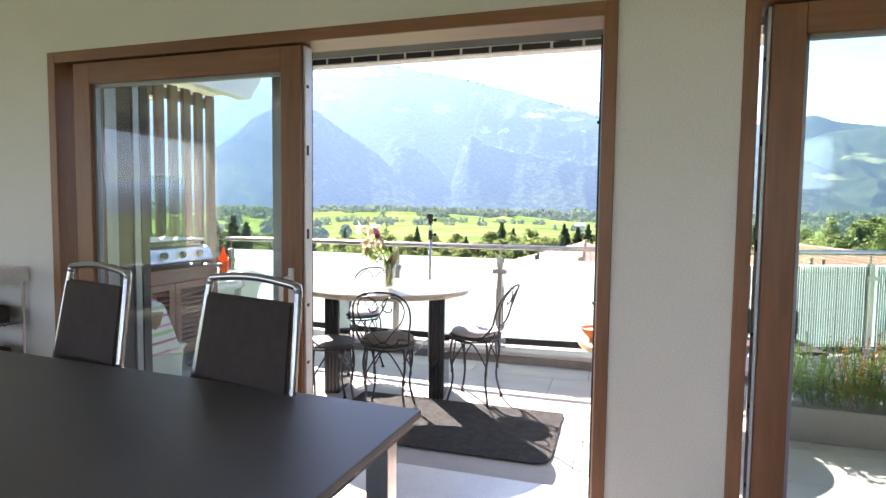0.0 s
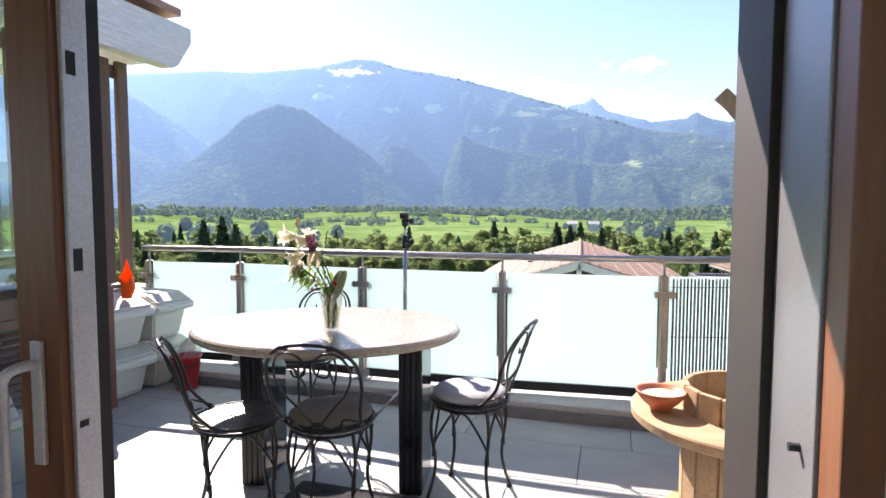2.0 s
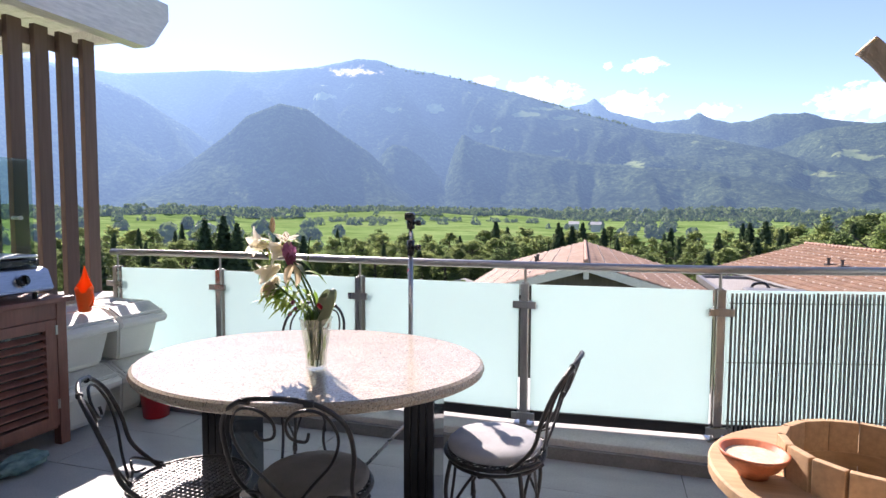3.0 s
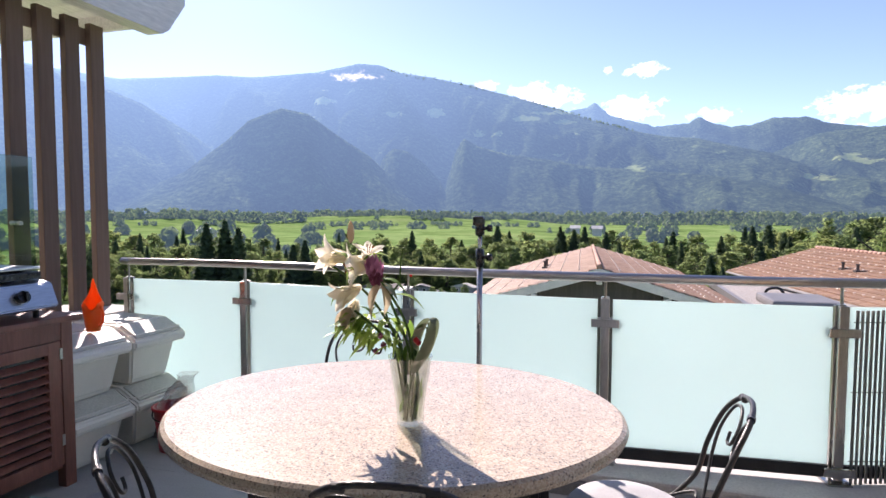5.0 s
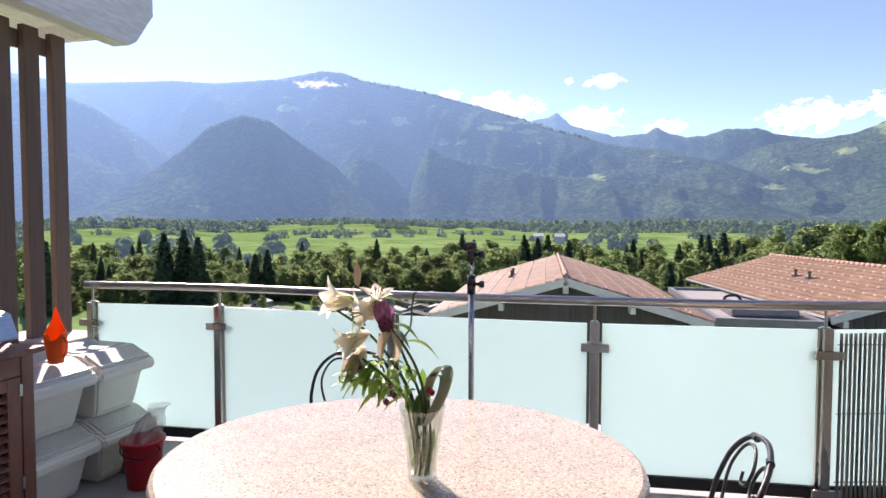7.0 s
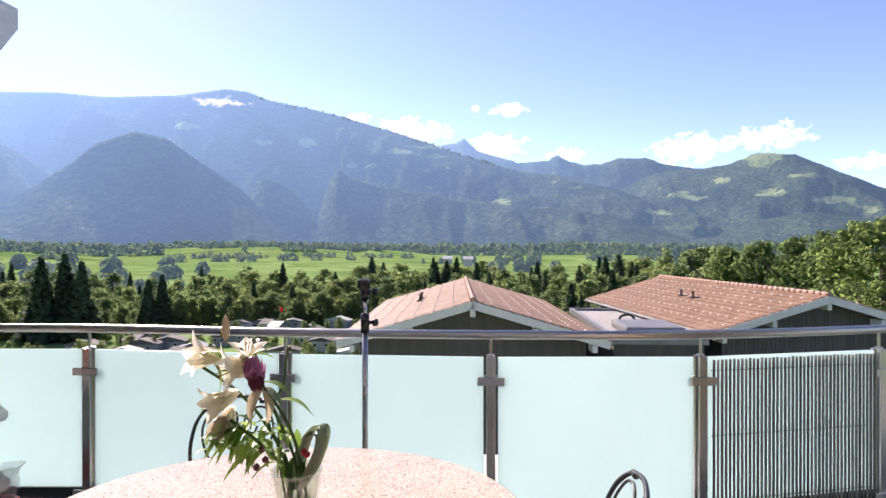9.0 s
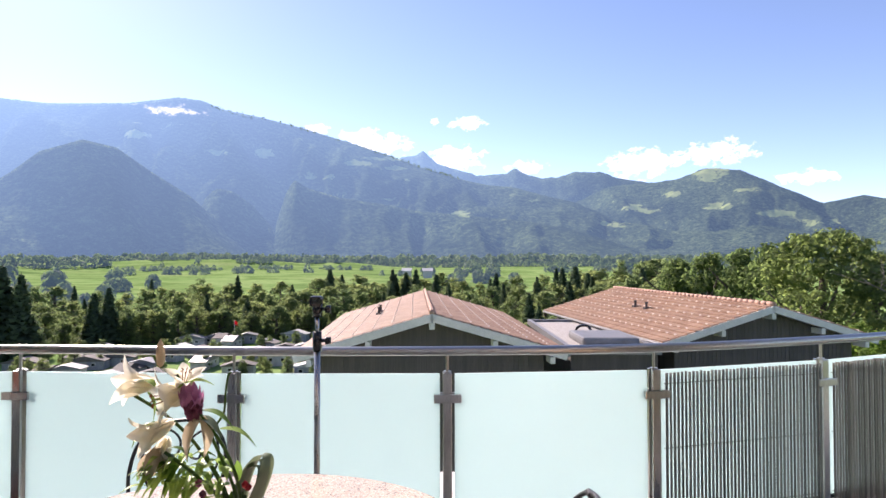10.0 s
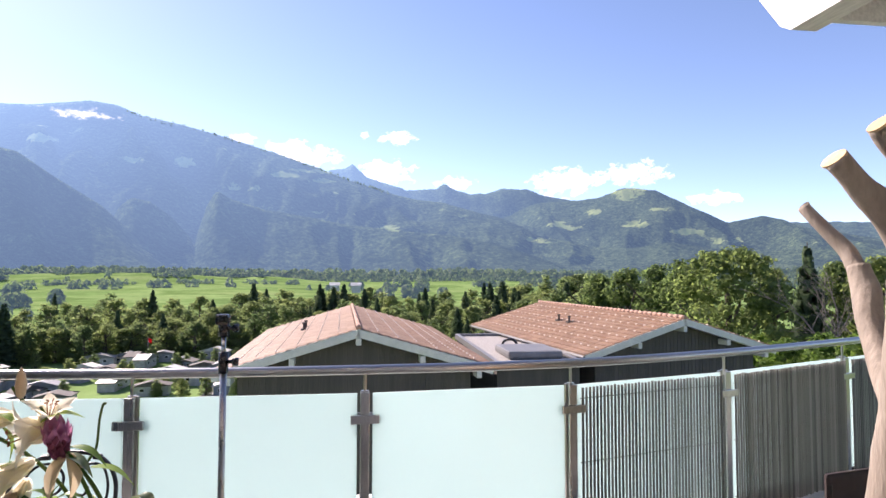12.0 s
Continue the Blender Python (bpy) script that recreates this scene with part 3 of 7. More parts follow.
    part("edge_profile", boxed(e0, e1, y0 + 0.018, y1 - 0.002, 0.025, t - 0.055, bevel=0.002), WHITE_ALU, sash, "white locking edge strip")
    o0, o1 = (sash1 - w, sash1 - 0.012) if handle_side > 0 else (sash0 + 0.012, sash0 + w)
    part("outer_cover", boxed(o0, o1, y1 + 0.001, y1 + 0.045, 0.025, t - 0.055, bevel=0.003), GREY_METAL, sash, "dark bronze outer cover")
    bm = bmesh.new()
    for z in (0.35, 0.62, 0.86, 1.14, 1.48, 1.75):
        cx = e1 if handle_side > 0 else e0
        box(bm, cx - 0.0015, cx + 0.0015, y0 + 0.025, y0 + 0.042, z, z + (0.04 if z in (1.14, 1.48) else 0.012))
    part("lock_slot", bm, DARK_RUBBER, sash, "dark lock slots in the edge")
    if handle_side > 0:
        door_handle(sash, sash1 - 0.045, y0)
    # fixed pane behind the slid sash
    fx0, fx1 = (x0 + 0.05, sash1 - 0.22) if handle_side > 0 else (sash0 + 0.05, x1 - 0.05)
    bm = bmesh.new()
    for xa, xb, za, zb in ((fx0, fx0 + 0.05, 0.022, t - 0.03), (fx1 - 0.045, fx1, 0.022, t - 0.03), (fx0 + 0.05, fx1 - 0.045, 0.022, 0.07), (fx0 + 0.05, fx1 - 0.045, t - 0.08, t - 0.03)):
        box(bm, xa, xb, 3.40, 3.47, za, zb, bevel=0.003)
    fixed = part("fixed_frame", bm, GUIDE, d, "pale grey metal frame of the fixed pane")
    pn = part("pane", boxed(fx0 + 0.05, fx1 - 0.045, 3.43, 3.438, 0.07, t - 0.08), PANE, fixed, "clear glass pane")
    pn.visible_shadow = False
    return d


door_set("door_1", DOOR_L, DOOR_R, -0.465, 0.722, "larch lift-and-slide terrace door, slid open", 1)
door_set("door_2", WIN_L, WIN_R, 2.392, 3.60, "larch sliding door beside the white wall, ajar", -1)

# eave over the doors: soffit, awning case and a front board with dark inlets
bm = boxed(-1.9, 4.8, 3.70, 4.30, 2.26, 2.38)
structure(part("soffit", bm, BEAM_WHITE), "white boarded soffit above the terrace door", "soffit")
aw = thing("awning", "dark rolled-in awning case under the eave", "awning", at=(0, 0, 0))
bm = bmesh.new()
box(bm, -1.2, 4.6, 3.90, 3.945, 2.070, 2.100, bevel=0.008)
part("case", bm, GREY_METAL, aw, "dark bronze awning case")
for x in (-0.2, 1.62):
    bm = bmesh.new()
    tube(bm, [(x, 3.91, 2.068), (x + 0.09, 3.93, 2.064)], 0.006, 6)
    part("hook", bm, DARK_RUBBER, aw)
for x in (-1.1, 0.6, 2.4):
    part("bracket", boxed(x - 0.01, x + 0.01, 3.915, 3.935, 2.10, 2.262), GREY_METAL, aw)
fb = structure(part("front_board", boxed(-1.9, 4.8, 4.22, 4.30, 2.110, 2.26, bevel=0.004), BEAM_WHITE), "white eave board with dark vent inlets", "trim")
vent = boxed(-0.074, 0.074, -0.004, 0.004, -0.0145, 0.0145)
vent_me = part("vent", vent, DARK_RUBBER, fb).data
first = [o for o in fb.children][0]
for i in range(39):
    m = pose(-1.75 + 0.163 * i, 4.218, 2.132)
    if i == 0:
        first.matrix_basis = m
    else:
        piece("vent", vent_me, fb, m)


def roof_side(name, x0, x1, y_tip, side):
    """Roof overhang beside the open terrace: beam with a cut nose, boarded soffit, fascia and tiles."""
    r = structure(new(name), "white roof overhang with chamfered beam and boarded soffit", "roof")
    xa = x1 if side < 0 else x0
    bm = bmesh.new()
    prof = [(3.72, 2.43), (y_tip, 2.43), (y_tip + 0.06, 2.47), (y_tip + 0.21, 2.68), (y_tip + 0.21, 2.80), (3.72, 2.80)]
    xs = (xa - 0.06, xa + 0.06)
    a = [bm.verts.new((xs[0], y, z)) for y, z in prof]
    b = [bm.verts.new((xs[1], y, z)) for y, z in prof]
    bm.faces.new(a)
    bm.faces.new(b[::-1])
    for i in range(len(prof)):
        j = (i + 1) % len(prof)
        bm.faces.new((a[i], a[j], b[j], b[i]))
    part("beam", bm, BEAM_WHITE, r, "white painted beam with cut nose")
    bm = bmesh.new()
    lo, hi = (x0, xa - 0.062) if side < 0 else (xa + 0.062, x1)
    y = 3.72
    while y < y_tip - 0.05:
        box(bm, lo, hi, y, y + 0.113, 2.60, 2.62)
        y += 0.118
    part("soffit_boards", bm, BEAM_WHITE, r, "white soffit boards")
    part("fascia", boxed(lo, hi, y_tip + 0.02, y_tip + 0.06, 2.50, 2.80, bevel=0.004), BEAM_WHITE, r, "white fascia board")
    part("roof_slab", boxed(x0 if side < 0 else xa - 0.06, xa + 0.06 if side < 0 else x1, 3.72, y_tip + 0.10, 2.87, 2.93), ROOF_RIDGE, r, "terracotta roof edge")
    return r


roof_side("roof_side_1", -4.4, -1.89, 6.40, -1)
roof_side("roof_side_2", 2.83, 6.4, 5.62, 1)
structure(part("roof_main", boxed(-4.6, 6.6, -3.6, 4.32, 2.76, 2.86), ROOF_RIDGE), "low terracotta roof over the flat", "roof")

# slatted side screen and its glass sheet
sc = thing("slat_screen", "tall weathered larch slat screen at the terrace side", "screen")
slat = boxed(-0.022, 0.022, -0.047, 0.047, 0, 2.43, bevel=0.004)
first = part("slat", slat, SLAT, sc)
for i in range(15):
    m = pose(-2.13, 6.155 - 0.172 * i, 0.0)
    if i == 0:
        first.matrix_basis = m
    else:
        piece("slat", first.data, sc, m)
part("bottom_rail", boxed(-2.17, -2.153, 3.70, 6.20, 0.10, 0.18), SLAT, sc)
part("top_rail", boxed(-2.17, -2.153, 3.70, 6.20, 2.30, 2.40), SLAT, sc)
gs = thing("side_glass", "greenish glass wind screen fixed inside the slats", "glass screen")
p_ = part("pane", boxed(-2.055, -2.045, 3.72, 5.66, 0.02, 1.56), SIDE_GLASS, gs)
p_.visible_shadow = False
for y in (3.9, 4.75, 5.58):
    for z in (0.5, 1.2):
        bm = bmesh.new()
        tube(bm, [(-2.108, y, z), (-2.035, y, z)], 0.012, 8)
        part("glass_clamp", bm, STEEL, gs)
structure(part("parapet", boxed(-2.40, -1.86, 5.88, 6.24, -0.3, 0.66, bevel=0.01), KERB), "pale stub of parapet wall at the railing end", "parapet")

# ---- terrace railing ----
rail = thing("railing", "steel railing with frosted glass panels along the terrace", "railing")
POSTS = [(-1.80, 6.05), (-1.015, 6.10), (0.01, 6.03), (0.985, 6.02), (1.955, 6.09), (2.91, 6.34), (3.98, 6.73), (5.0, 7.12), (6.0, 7.5)]
for k, (x, y) in enumerate(POSTS):
    x2, y2 = POSTS[min(k + 1, len(POSTS) - 1)]
    x1, y1 = POSTS[max(k - 1, 0)]
    yaw = math.degrees(math.atan2(y2 - y1, x2 - x1))
    m = pose(x, y, 0, 0, 0, yaw)
    bm = bmesh.new()
    box(bm, -0.020, 0.020, -0.028, -0.012, -0.06, 0.868, bevel=0.003, m=m)
    box(bm, -0.020, 0.020, 0.012, 0.028, -0.06, 0.868, bevel=0.003, m=m)
    pb = part("post", bm, STEEL, rail, "brushed steel twin post")
    bm = bmesh.new()
    tube(bm, [m @ Vector((0, 0, 0.84)), m @ Vector((0, 0, 0.955))], 0.007, 8)
    tube(bm, [m @ Vector((0, 0, 0.868)), m @ Vector((0, 0, 0.874))], 0.018, 10)
    part("spigot", bm, STEEL, pb)
    for z in (0.755, 0.15):
        part("clamp", boxed(-0.062, 0.062, -0.040, -0.026, z - 0.019, z + 0.019, bevel=0.004, m=m), STEEL, pb, "steel glass clamp")
        part("clamp", boxed(-0.062, 0.062, 0.012, 0.024, z - 0.019, z + 0.019, bevel=0.004, m=m), STEEL, pb, "steel glass clamp")
    part("base_plate", boxed(-0.05, 0.05, -0.05, 0.05, 0.095, 0.106, bevel=0.002, m=m), STEEL, pb)
pts = spline([(x, y, 0.965) for x, y in [(-1.86, 6.06)] + POSTS[1:]], 6)
bm = bmesh.new()
tube(bm, pts, 0.0215, 14)
part("handrail", bm, RAIL_STEEL, rail, "round brushed steel handrail", smooth=True)
for k, ((xa, ya), (xb, yb)) in enumerate(zip(POSTS, POSTS[1:])):
    L = math.hypot(xb - xa, yb - ya)
    m = pose((xa + xb) / 2, (ya + yb) / 2, 0, 0, 0, math.degrees(math.atan2(yb - ya, xb - xa)))
    h = L / 2 - 0.034
    g = part("glass_panel", boxed(-h, h, -0.006, 0.006, 0.175, 0.862, bevel=0.001, m=m), FROST, rail, "milky frosted glass panel")
    bm = boxed(-h, h, -0.012, 0.012, 0.118, 0.171, m=m)
    part("bottom_channel", bm, DARK_RUBBER, rail, "dark gap strip under the glass")
    if k >= 4:
        bm = bmesh.new()
        n = int(2 * h / 0.0205)
        for i in range(n):
            u = -h + (i + 0.5) * 2 * h / n
            r = 0.0034 + 0.0014 * random.random()
            box(bm, u - r, u + r, -0.040, -0.032, 0.10 + 0.01 * random.random(), 0.850 + 0.006 * random.random(), m=m)
        for z in (0.2, 0.5, 0.8):
            box(bm, -h, h, -0.0315, -0.029, z, z + 0.004, m=m)
        tagged(part("rod_screen", bm, REED, rail, "grey upright rods of a privacy mat"), kind="stuff")

# ---- terrace table ----
tb = thing("terrace_table", "oval pink granite table on two black pillars", "table", at=(0.49, 4.61, 0), turn=9)
bm = bmesh.new()
lathe(bm, [(0.0, 0.735), (0.975, 0.735), (0.992, 0.741), (1.0, 0.7525), (0.992, 0.764), (0.975, 0.77), (0.0, 0.77)], 96, sx=0.565, sy=0.455)
bmesh.ops.remove_doubles(bm, verts=bm.verts, dist=1e-4)
part("tabletop", bm, GRANITE, tb, "speckled pink granite oval top")
for cx in (-0.39, 0.34):
    bm = bmesh.new()
    box(bm, cx - 0.052, cx + 0.052, 0.10, 0.36, 0.0, 0.733, bevel=0.004)
    leg = part("pillar", bm, LEG_GLASS, tb, "dark polished side panel")
    bm = bmesh.new()
    for i in range(4):
        box(bm, cx - 0.051 + 0.0262 * i, cx - 0.028 + 0.0262 * i, 0.088, 0.0985, 0.0, 0.733, bevel=0.004)
    part("ribbed_front", bm, LEG_BLACK, leg, "black ribbed front of the pillar")
part("stretcher", boxed(-0.335, 0.245, 0.20, 0.26, 0.70, 0.733), LEG_BLACK, tb)


# ---- wrought iron chairs ----
def iron_chair(at, turn, label, cushion=None):
    """Seat at 0.445 m, back at -y of the chair; heart and scrolls in the back."""
    c = thing("iron_chair", label, "chair", "iron chairs round the terrace table", at, turn)
    R, zs = 0.168, 0.445
    bm = bmesh.new()
    tube(bm, [(R * math.cos(2 * math.pi * i / 32), R * math.sin(2 * math.pi * i / 32), zs) for i in range(32)], 0.007, 7, close=True)
    tube(bm, [((R - 0.012) * math.cos(2 * math.pi * i / 32), (R - 0.012) * math.sin(2 * math.pi * i / 32), zs - 0.022) for i in range(32)], 0.006, 6, close=True)
    part("seat_ring", bm, IRON, c, smooth=True)
    bm = bmesh.new()
    for k in range(-9, 10):
        o = k * 0.0172
        h = math.sqrt(max(0, (R - 0.004) ** 2 - o * o))
        if h > 0.02:
            for ca, sa in ((0.7071, 0.7071), (0.7071, -0.7071)):
                a, b = Vector((ca * -h - sa * o, sa * -h + ca * o, zs)), Vector((ca * h - sa * o, sa * h + ca * o, zs))
                tube(bm, [a, b], 0.0031, 4)
    part("seat_mesh", bm, IRON, c, "woven iron strap seat")
    for a in (45, 135, 225, 315):
        ca, sa = math.cos(radians(a)), math.sin(radians(a))
        bm = bmesh.new()
        tube(bm, spline([(R * 0.98 * ca, R * 0.98 * sa, zs - 0.012), (R * 1.08 * ca, R * 1.08 * sa, 0.33), (R * 0.96 * ca, R * 0.96 * sa, 0.16), (R * 1.2 * ca, R * 1.2 * sa, 0.012)], 6), 0.0072, 7)
        tube(bm, [(R * 1.2 * ca, R * 1.2 * sa, 0.0), (R * 1.2 * ca, R * 1.2 * sa, 0.014)], 0.013, 8)
        for b in (a - 45, a + 45):
            cb, sb = math.cos(radians(b)), math.sin(radians(b))
            tube(bm, spline([(R * 0.98 * cb, R * 0.98 * sb, zs - 0.026), (R * 0.86 * (0.62 * cb + 0.38 * ca), R * 0.86 * (0.62 * sb + 0.38 * sa), zs - 0.05), (R * 0.99 * ca, R * 0.99 * sa, 0.26), (R * 0.965 * ca, R * 0.965 * sa, 0.19)], 6), 0.0052, 6)
        tube(bm, [(R * 1.0 * ca, R * 1.0 * sa, 0.205), (R * 0.985 * ca, R * 0.985 * sa, 0.225)], 0.0105, 8)
        part("leg", bm, IRON, c, smooth=True)

    def lean(x, z):
        y = -math.sqrt(max(0.0, R * R - min(abs(x), R * 0.999) ** 2)) if z < 0.02 else -R * 0.93 + 0.15 * x * x / R
        return (x, y - 0.34 * z, zs + z * 0.955)

    outer = [(-0.145, -0.005), (-0.158, 0.09), (-0.172, 0.19), (-0.160, 0.285), (-0.10, 0.348), (0, 0.366), (0.10, 0.348), (0.160, 0.285), (0.172, 0.19), (0.158, 0.09), (0.145, -0.005)]
    bm = bmesh.new()
    tube(bm, spline([lean(*p) for p in outer], 6), 0.0068, 7)
    back = part("back_frame", bm, IRON, c, "arched iron back frame", smooth=True)
    for s in (-1, 1):
        bm = bmesh.new()
        heart = [(s * 0.012, 0.030), (s * 0.06, 0.095), (s * 0.118, 0.17), (s * 0.140, 0.25), (s * 0.112, 0.318), (s * 0.06, 0.330), (s * 0.018, 0.295), (s * 0.022, 0.248), (s * 0.058, 0.236), (s * 0.070, 0.262)]
        tube(bm, spline([lean(*p) for p in heart], 6), 0.0044, 6)
        low = [(s * 0.150, 0.01), (s * 0.135, 0.050), (s * 0.095, 0.052), (s * 0.090, 0.020), (s * 0.115, 0.016)]
        tube(bm, spline([lean(*p) for p in low], 5), 0.0044, 6)
        mid = [(s * 0.012, 0.030), (s * 0.05, 0.012), (s * 0.085, 0.030)]
        tube(bm, spline([lean(*p) for p in mid], 5), 0.0044, 6)
        part("back_scroll", bm, IRON, back, "iron heart scroll", smooth=True)
    for x, z in ((-0.082, 0.352), (0.082, 0.352), (0, 0.030)):
        bm = bmesh.new()
        tube(bm, [lean(x - 0.012, z), lean(x + 0.012, z)], 0.0095, 8)
        part("collar", bm, IRON, back)
    if cushion:
        bm = bmesh.new()
        lathe(bm, [(0.0, 0.452), (0.145, 0.452), (0.158, 0.460), (0.160, 0.472), (0.148, 0.484), (0.09, 0.489), (0.0, 0.490)], 40)
        bmesh.ops.remove_doubles(bm, verts=bm.verts, dist=1e-4)
        part("cushion", bm, cushion, c, "round padded seat cushion", smooth=True)
    return c


iron_chair((0.60, 4.43, 0), 10, "black wrought iron chair with taupe round cushion", CUSHION_TAUPE)
low = iron_chair((0.215, 4.37, 0), -48, "black wrought iron chair with bare strap seat")
low.matrix_basis = low.matrix_basis @ Matrix.Diagonal((1, 1, 0.965, 1))
iron_chair((1.06, 4.83, 0), 84, "black wrought iron chair with grey round cushion", CUSHION)
iron_chair((0.01, 5.24, 0), 176, "black wrought iron chair behind the granite table", CUSHION)

# door mat
bm = bmesh.new()
rx0, rx1, ry0, ry1, rr = 0.30, 1.66, 3.95, 4.72, 0.10
ring = []
for cx, cy, a0, rad in ((rx1 - rr, ry0 + rr, -90, rr), (rx1 - 0.02, ry1 - 0.02, 0, 0.02), (rx0 + 0.02, ry1 - 0.02, 90, 0.02), (rx0 + 0.22, ry0 + 0.22, 180, 0.22)):
    ring += [(cx + rad * math.cos(radians(a0 + 90 * i / 8)), cy + rad * math.sin(radians(a0 + 90 * i / 8))) for i in range(9)]
lo, hi = [bm.verts.new((x, y, 0.003)) for x, y in ring], [bm.verts.new((x, y, 0.013)) for x, y in ring]
bm.faces.new(hi)
for i in range(len(ring)):
    j = (i + 1) % len(ring)
    bm.faces.new((lo[i], lo[j], hi[j], hi[i]))
mt = part("door_mat", bm, RUG)
tagged(mt, "charcoal ribbed door mat on the terrace tiles", "door mat")


# ---- flowers on the table ----
VX, VY, VZ = 0.575, 4.49, 0.771
vase = thing("vase", "cut crystal vase with lilies on the granite table", "vase", at=(VX, VY, VZ))
bm = bmesh.new()
prof = [(0.022, 0.0), (0.030, 0.004), (0.029, 0.014), (0.031, 0.05), (0.037, 0.09), (0.043, 0.13), (0.046, 0.150), (0.049, 0.158)]
lathe(bm, prof + [(r - 0.004, z) for r, z in reversed(prof[2:])], 28, wobble=0.05)
g = part("body", bm, VASE_GLASS, vase, "cut crystal body")
bm = bmesh.new()
lathe(bm, [(0.023, 0.016), (0.026, 0.05), (0.031, 0.088)], 20)
part("water", bm, WATER, vase, smooth=True).visible_shadow = False


def blade(bm, base, tip, width, droop=0.02, cup=0.25, n=6, up=(0, 0, 1)):
    """A leaf or petal: a tapered, cupped, drooping blade with a fold along its middle."""
    base, tip = Vector(base), Vector(tip)
    d = tip - base
    side = d.cross(Vector(up))
    side = side.normalized() if side.length > 1e-4 else Vector((1, 0, 0))
    nrm = side.cross(d).normalized()
    rows = []
    for i in range(n + 1):
        t = i / n
        w = width * math.sin(math.pi * min(1, 0.08 + 0.92 * t) ** 0.8) * (1 - 0.15 * t)
        w = max(w, 0.0008)
        p = base + d * t - Vector((0, 0, droop * (t ** 2))) + nrm * (0.12 * d.length * math.sin(math.pi * t))
        rows.append([bm.verts.new(p + side * w + nrm * w * cup), bm.verts.new(p), bm.verts.new(p - side * w + nrm * w * cup)])
    for a, b in zip(rows, rows[1:]):
        for k in range(2):
            bm.faces.new((a[k], a[k + 1], b[k + 1], b[k]))


def petal(bm, o, f, rad, size, spread, width, phase):
    """One broad lily petal: runs along the trumpet, then bends outwards, with wavy edges and a raised midrib."""
    side = f.cross(rad).normalized()
    n, rows = 9, []
    for i in range(n + 1):
        t = i / n
        r = size * (0.05 + 0.20 * t + spread * t ** 2.6)
        p = o + f * size * (-0.85 + 1.28 * t - 0.42 * t ** 3.2 * spread / 0.6) + rad * r
        out = (rad * (1 - 0.8 * t) - f * 0.6 * t).normalized()
        w = max(0.0006, size * width * math.sin(math.pi * (0.10 + 0.885 * t ** 0.9)) ** 0.85)
        row_ = []
        for u in (-1, -0.5, 0, 0.5, 1):
            wave = 0.16 * w * abs(u) * math.sin(9 * t + phase + u)
            row_.append(bm.verts.new(p + side * w * u - out * (0.34 * w * u * u - wave) + out * (0.05 * w if u == 0 else 0)))
        rows.append(row_)
    for ra, rb_ in zip(rows, rows[1:]):
        for k in range(4):
            bm.faces.new((ra[k], ra[k + 1], rb_[k + 1], rb_[k]))


def lily(x, z, face, size, y=0.0, opened=1.0):
    """An open lily, its mouth turned to the given direction."""
    f = Vector(face).normalized()
    s1 = f.orthogonal().normalized()
    s2 = f.cross(s1)
    o = Vector((x, y, z))
    fl = new("lily")
    fl.parent = vase
    fl["label"] = "cream lily flower"
    for k in range(6):
        bm = bmesh.new()
        a = 2 * math.pi * k / 6 + 0.3 + 0.1 * math.sin(k * 5 + x * 90)
        rad = s1 * math.cos(a) + s2 * math.sin(a)
        petal(bm, o, f, rad, size * (1.0 + 0.08 * math.sin(k * 3 + z * 70)), (0.55 if k % 2 else 0.70) * opened, 0.32 if k % 2 else 0.26, k * 1.7 + x * 40)
        part("petal", bm, PETAL, fl, smooth=True)
    for k in range(6):
        bm = bmesh.new()
        a = 2 * math.pi * k / 6
        rad = s1 * math.cos(a) + s2 * math.sin(a)
        tube(bm, [o - f * size * 0.55, o + f * size * 0.16 + rad * size * 0.14], 0.0006, 4)
        tube(bm, [o + f * size * 0.16 + rad * size * 0.10, o + f * size * 0.17 + rad * size * 0.20], 0.0013, 5)
        part("stamen", bm, RUST, fl)


def stem(pts, r=0.0032):
    bm = bmesh.new()
    tube(bm, spline(pts, 6), r, 6)
    part("stem", bm, STEM, vase, smooth=True)


stem([(0.01, 0.0, 0.03), (0.0, 0.0, 0.16), (-0.035, 0.0, 0.25), (-0.075, 0.0, 0.33), (-0.115, 0.0, 0.395)])
stem([(-0.012, 0.005, 0.03), (-0.02, 0.0, 0.16), (-0.07, 0.005, 0.25), (-0.13, 0.01, 0.31), (-0.20, 0.01, 0.355)])
stem([(0.006, -0.01, 0.03), (0.01, -0.005, 0.15), (-0.01, -0.01, 0.24), (-0.055, -0.01, 0.31), (-0.095, -0.01, 0.35)])
stem([(-0.008, -0.008, 0.03), (-0.02, -0.01, 0.15), (-0.07, -0.012, 0.21), (-0.13, -0.012, 0.255)])
stem([(-0.115, 0, 0.39), (-0.145, 0, 0.41), (-0.158, 0, 0.43)], 0.0025)
stem([(-0.01, 0.01, 0.03), (-0.02, 0.01, 0.16), (-0.058, 0.0, 0.25), (-0.040, 0.0, 0.30), (-0.026, 0.0, 0.325), (-0.022, 0.0, 0.37), (-0.017, 0.0, 0.396), (-0.012, 0.0, 0.398)], 0.0022)
for k in range(7):
    a = 0.9 * k
    stem([(0.014 * math.cos(a), 0.014 * math.sin(a), 0.012), (0.020 * math.cos(a + 0.6), 0.020 * math.sin(a + 0.6), 0.09), (0.024 * math.cos(a + 1.0) - 0.01, 0.022 * math.sin(a + 1.0), 0.17)], 0.0028)
lily(-0.212, 0.376, (-0.99, 0.05, -0.02), 0.066, 0.01, 0.75)
lily(-0.138, 0.354, (-0.72, -0.55, -0.1), 0.070, -0.02, 0.9)
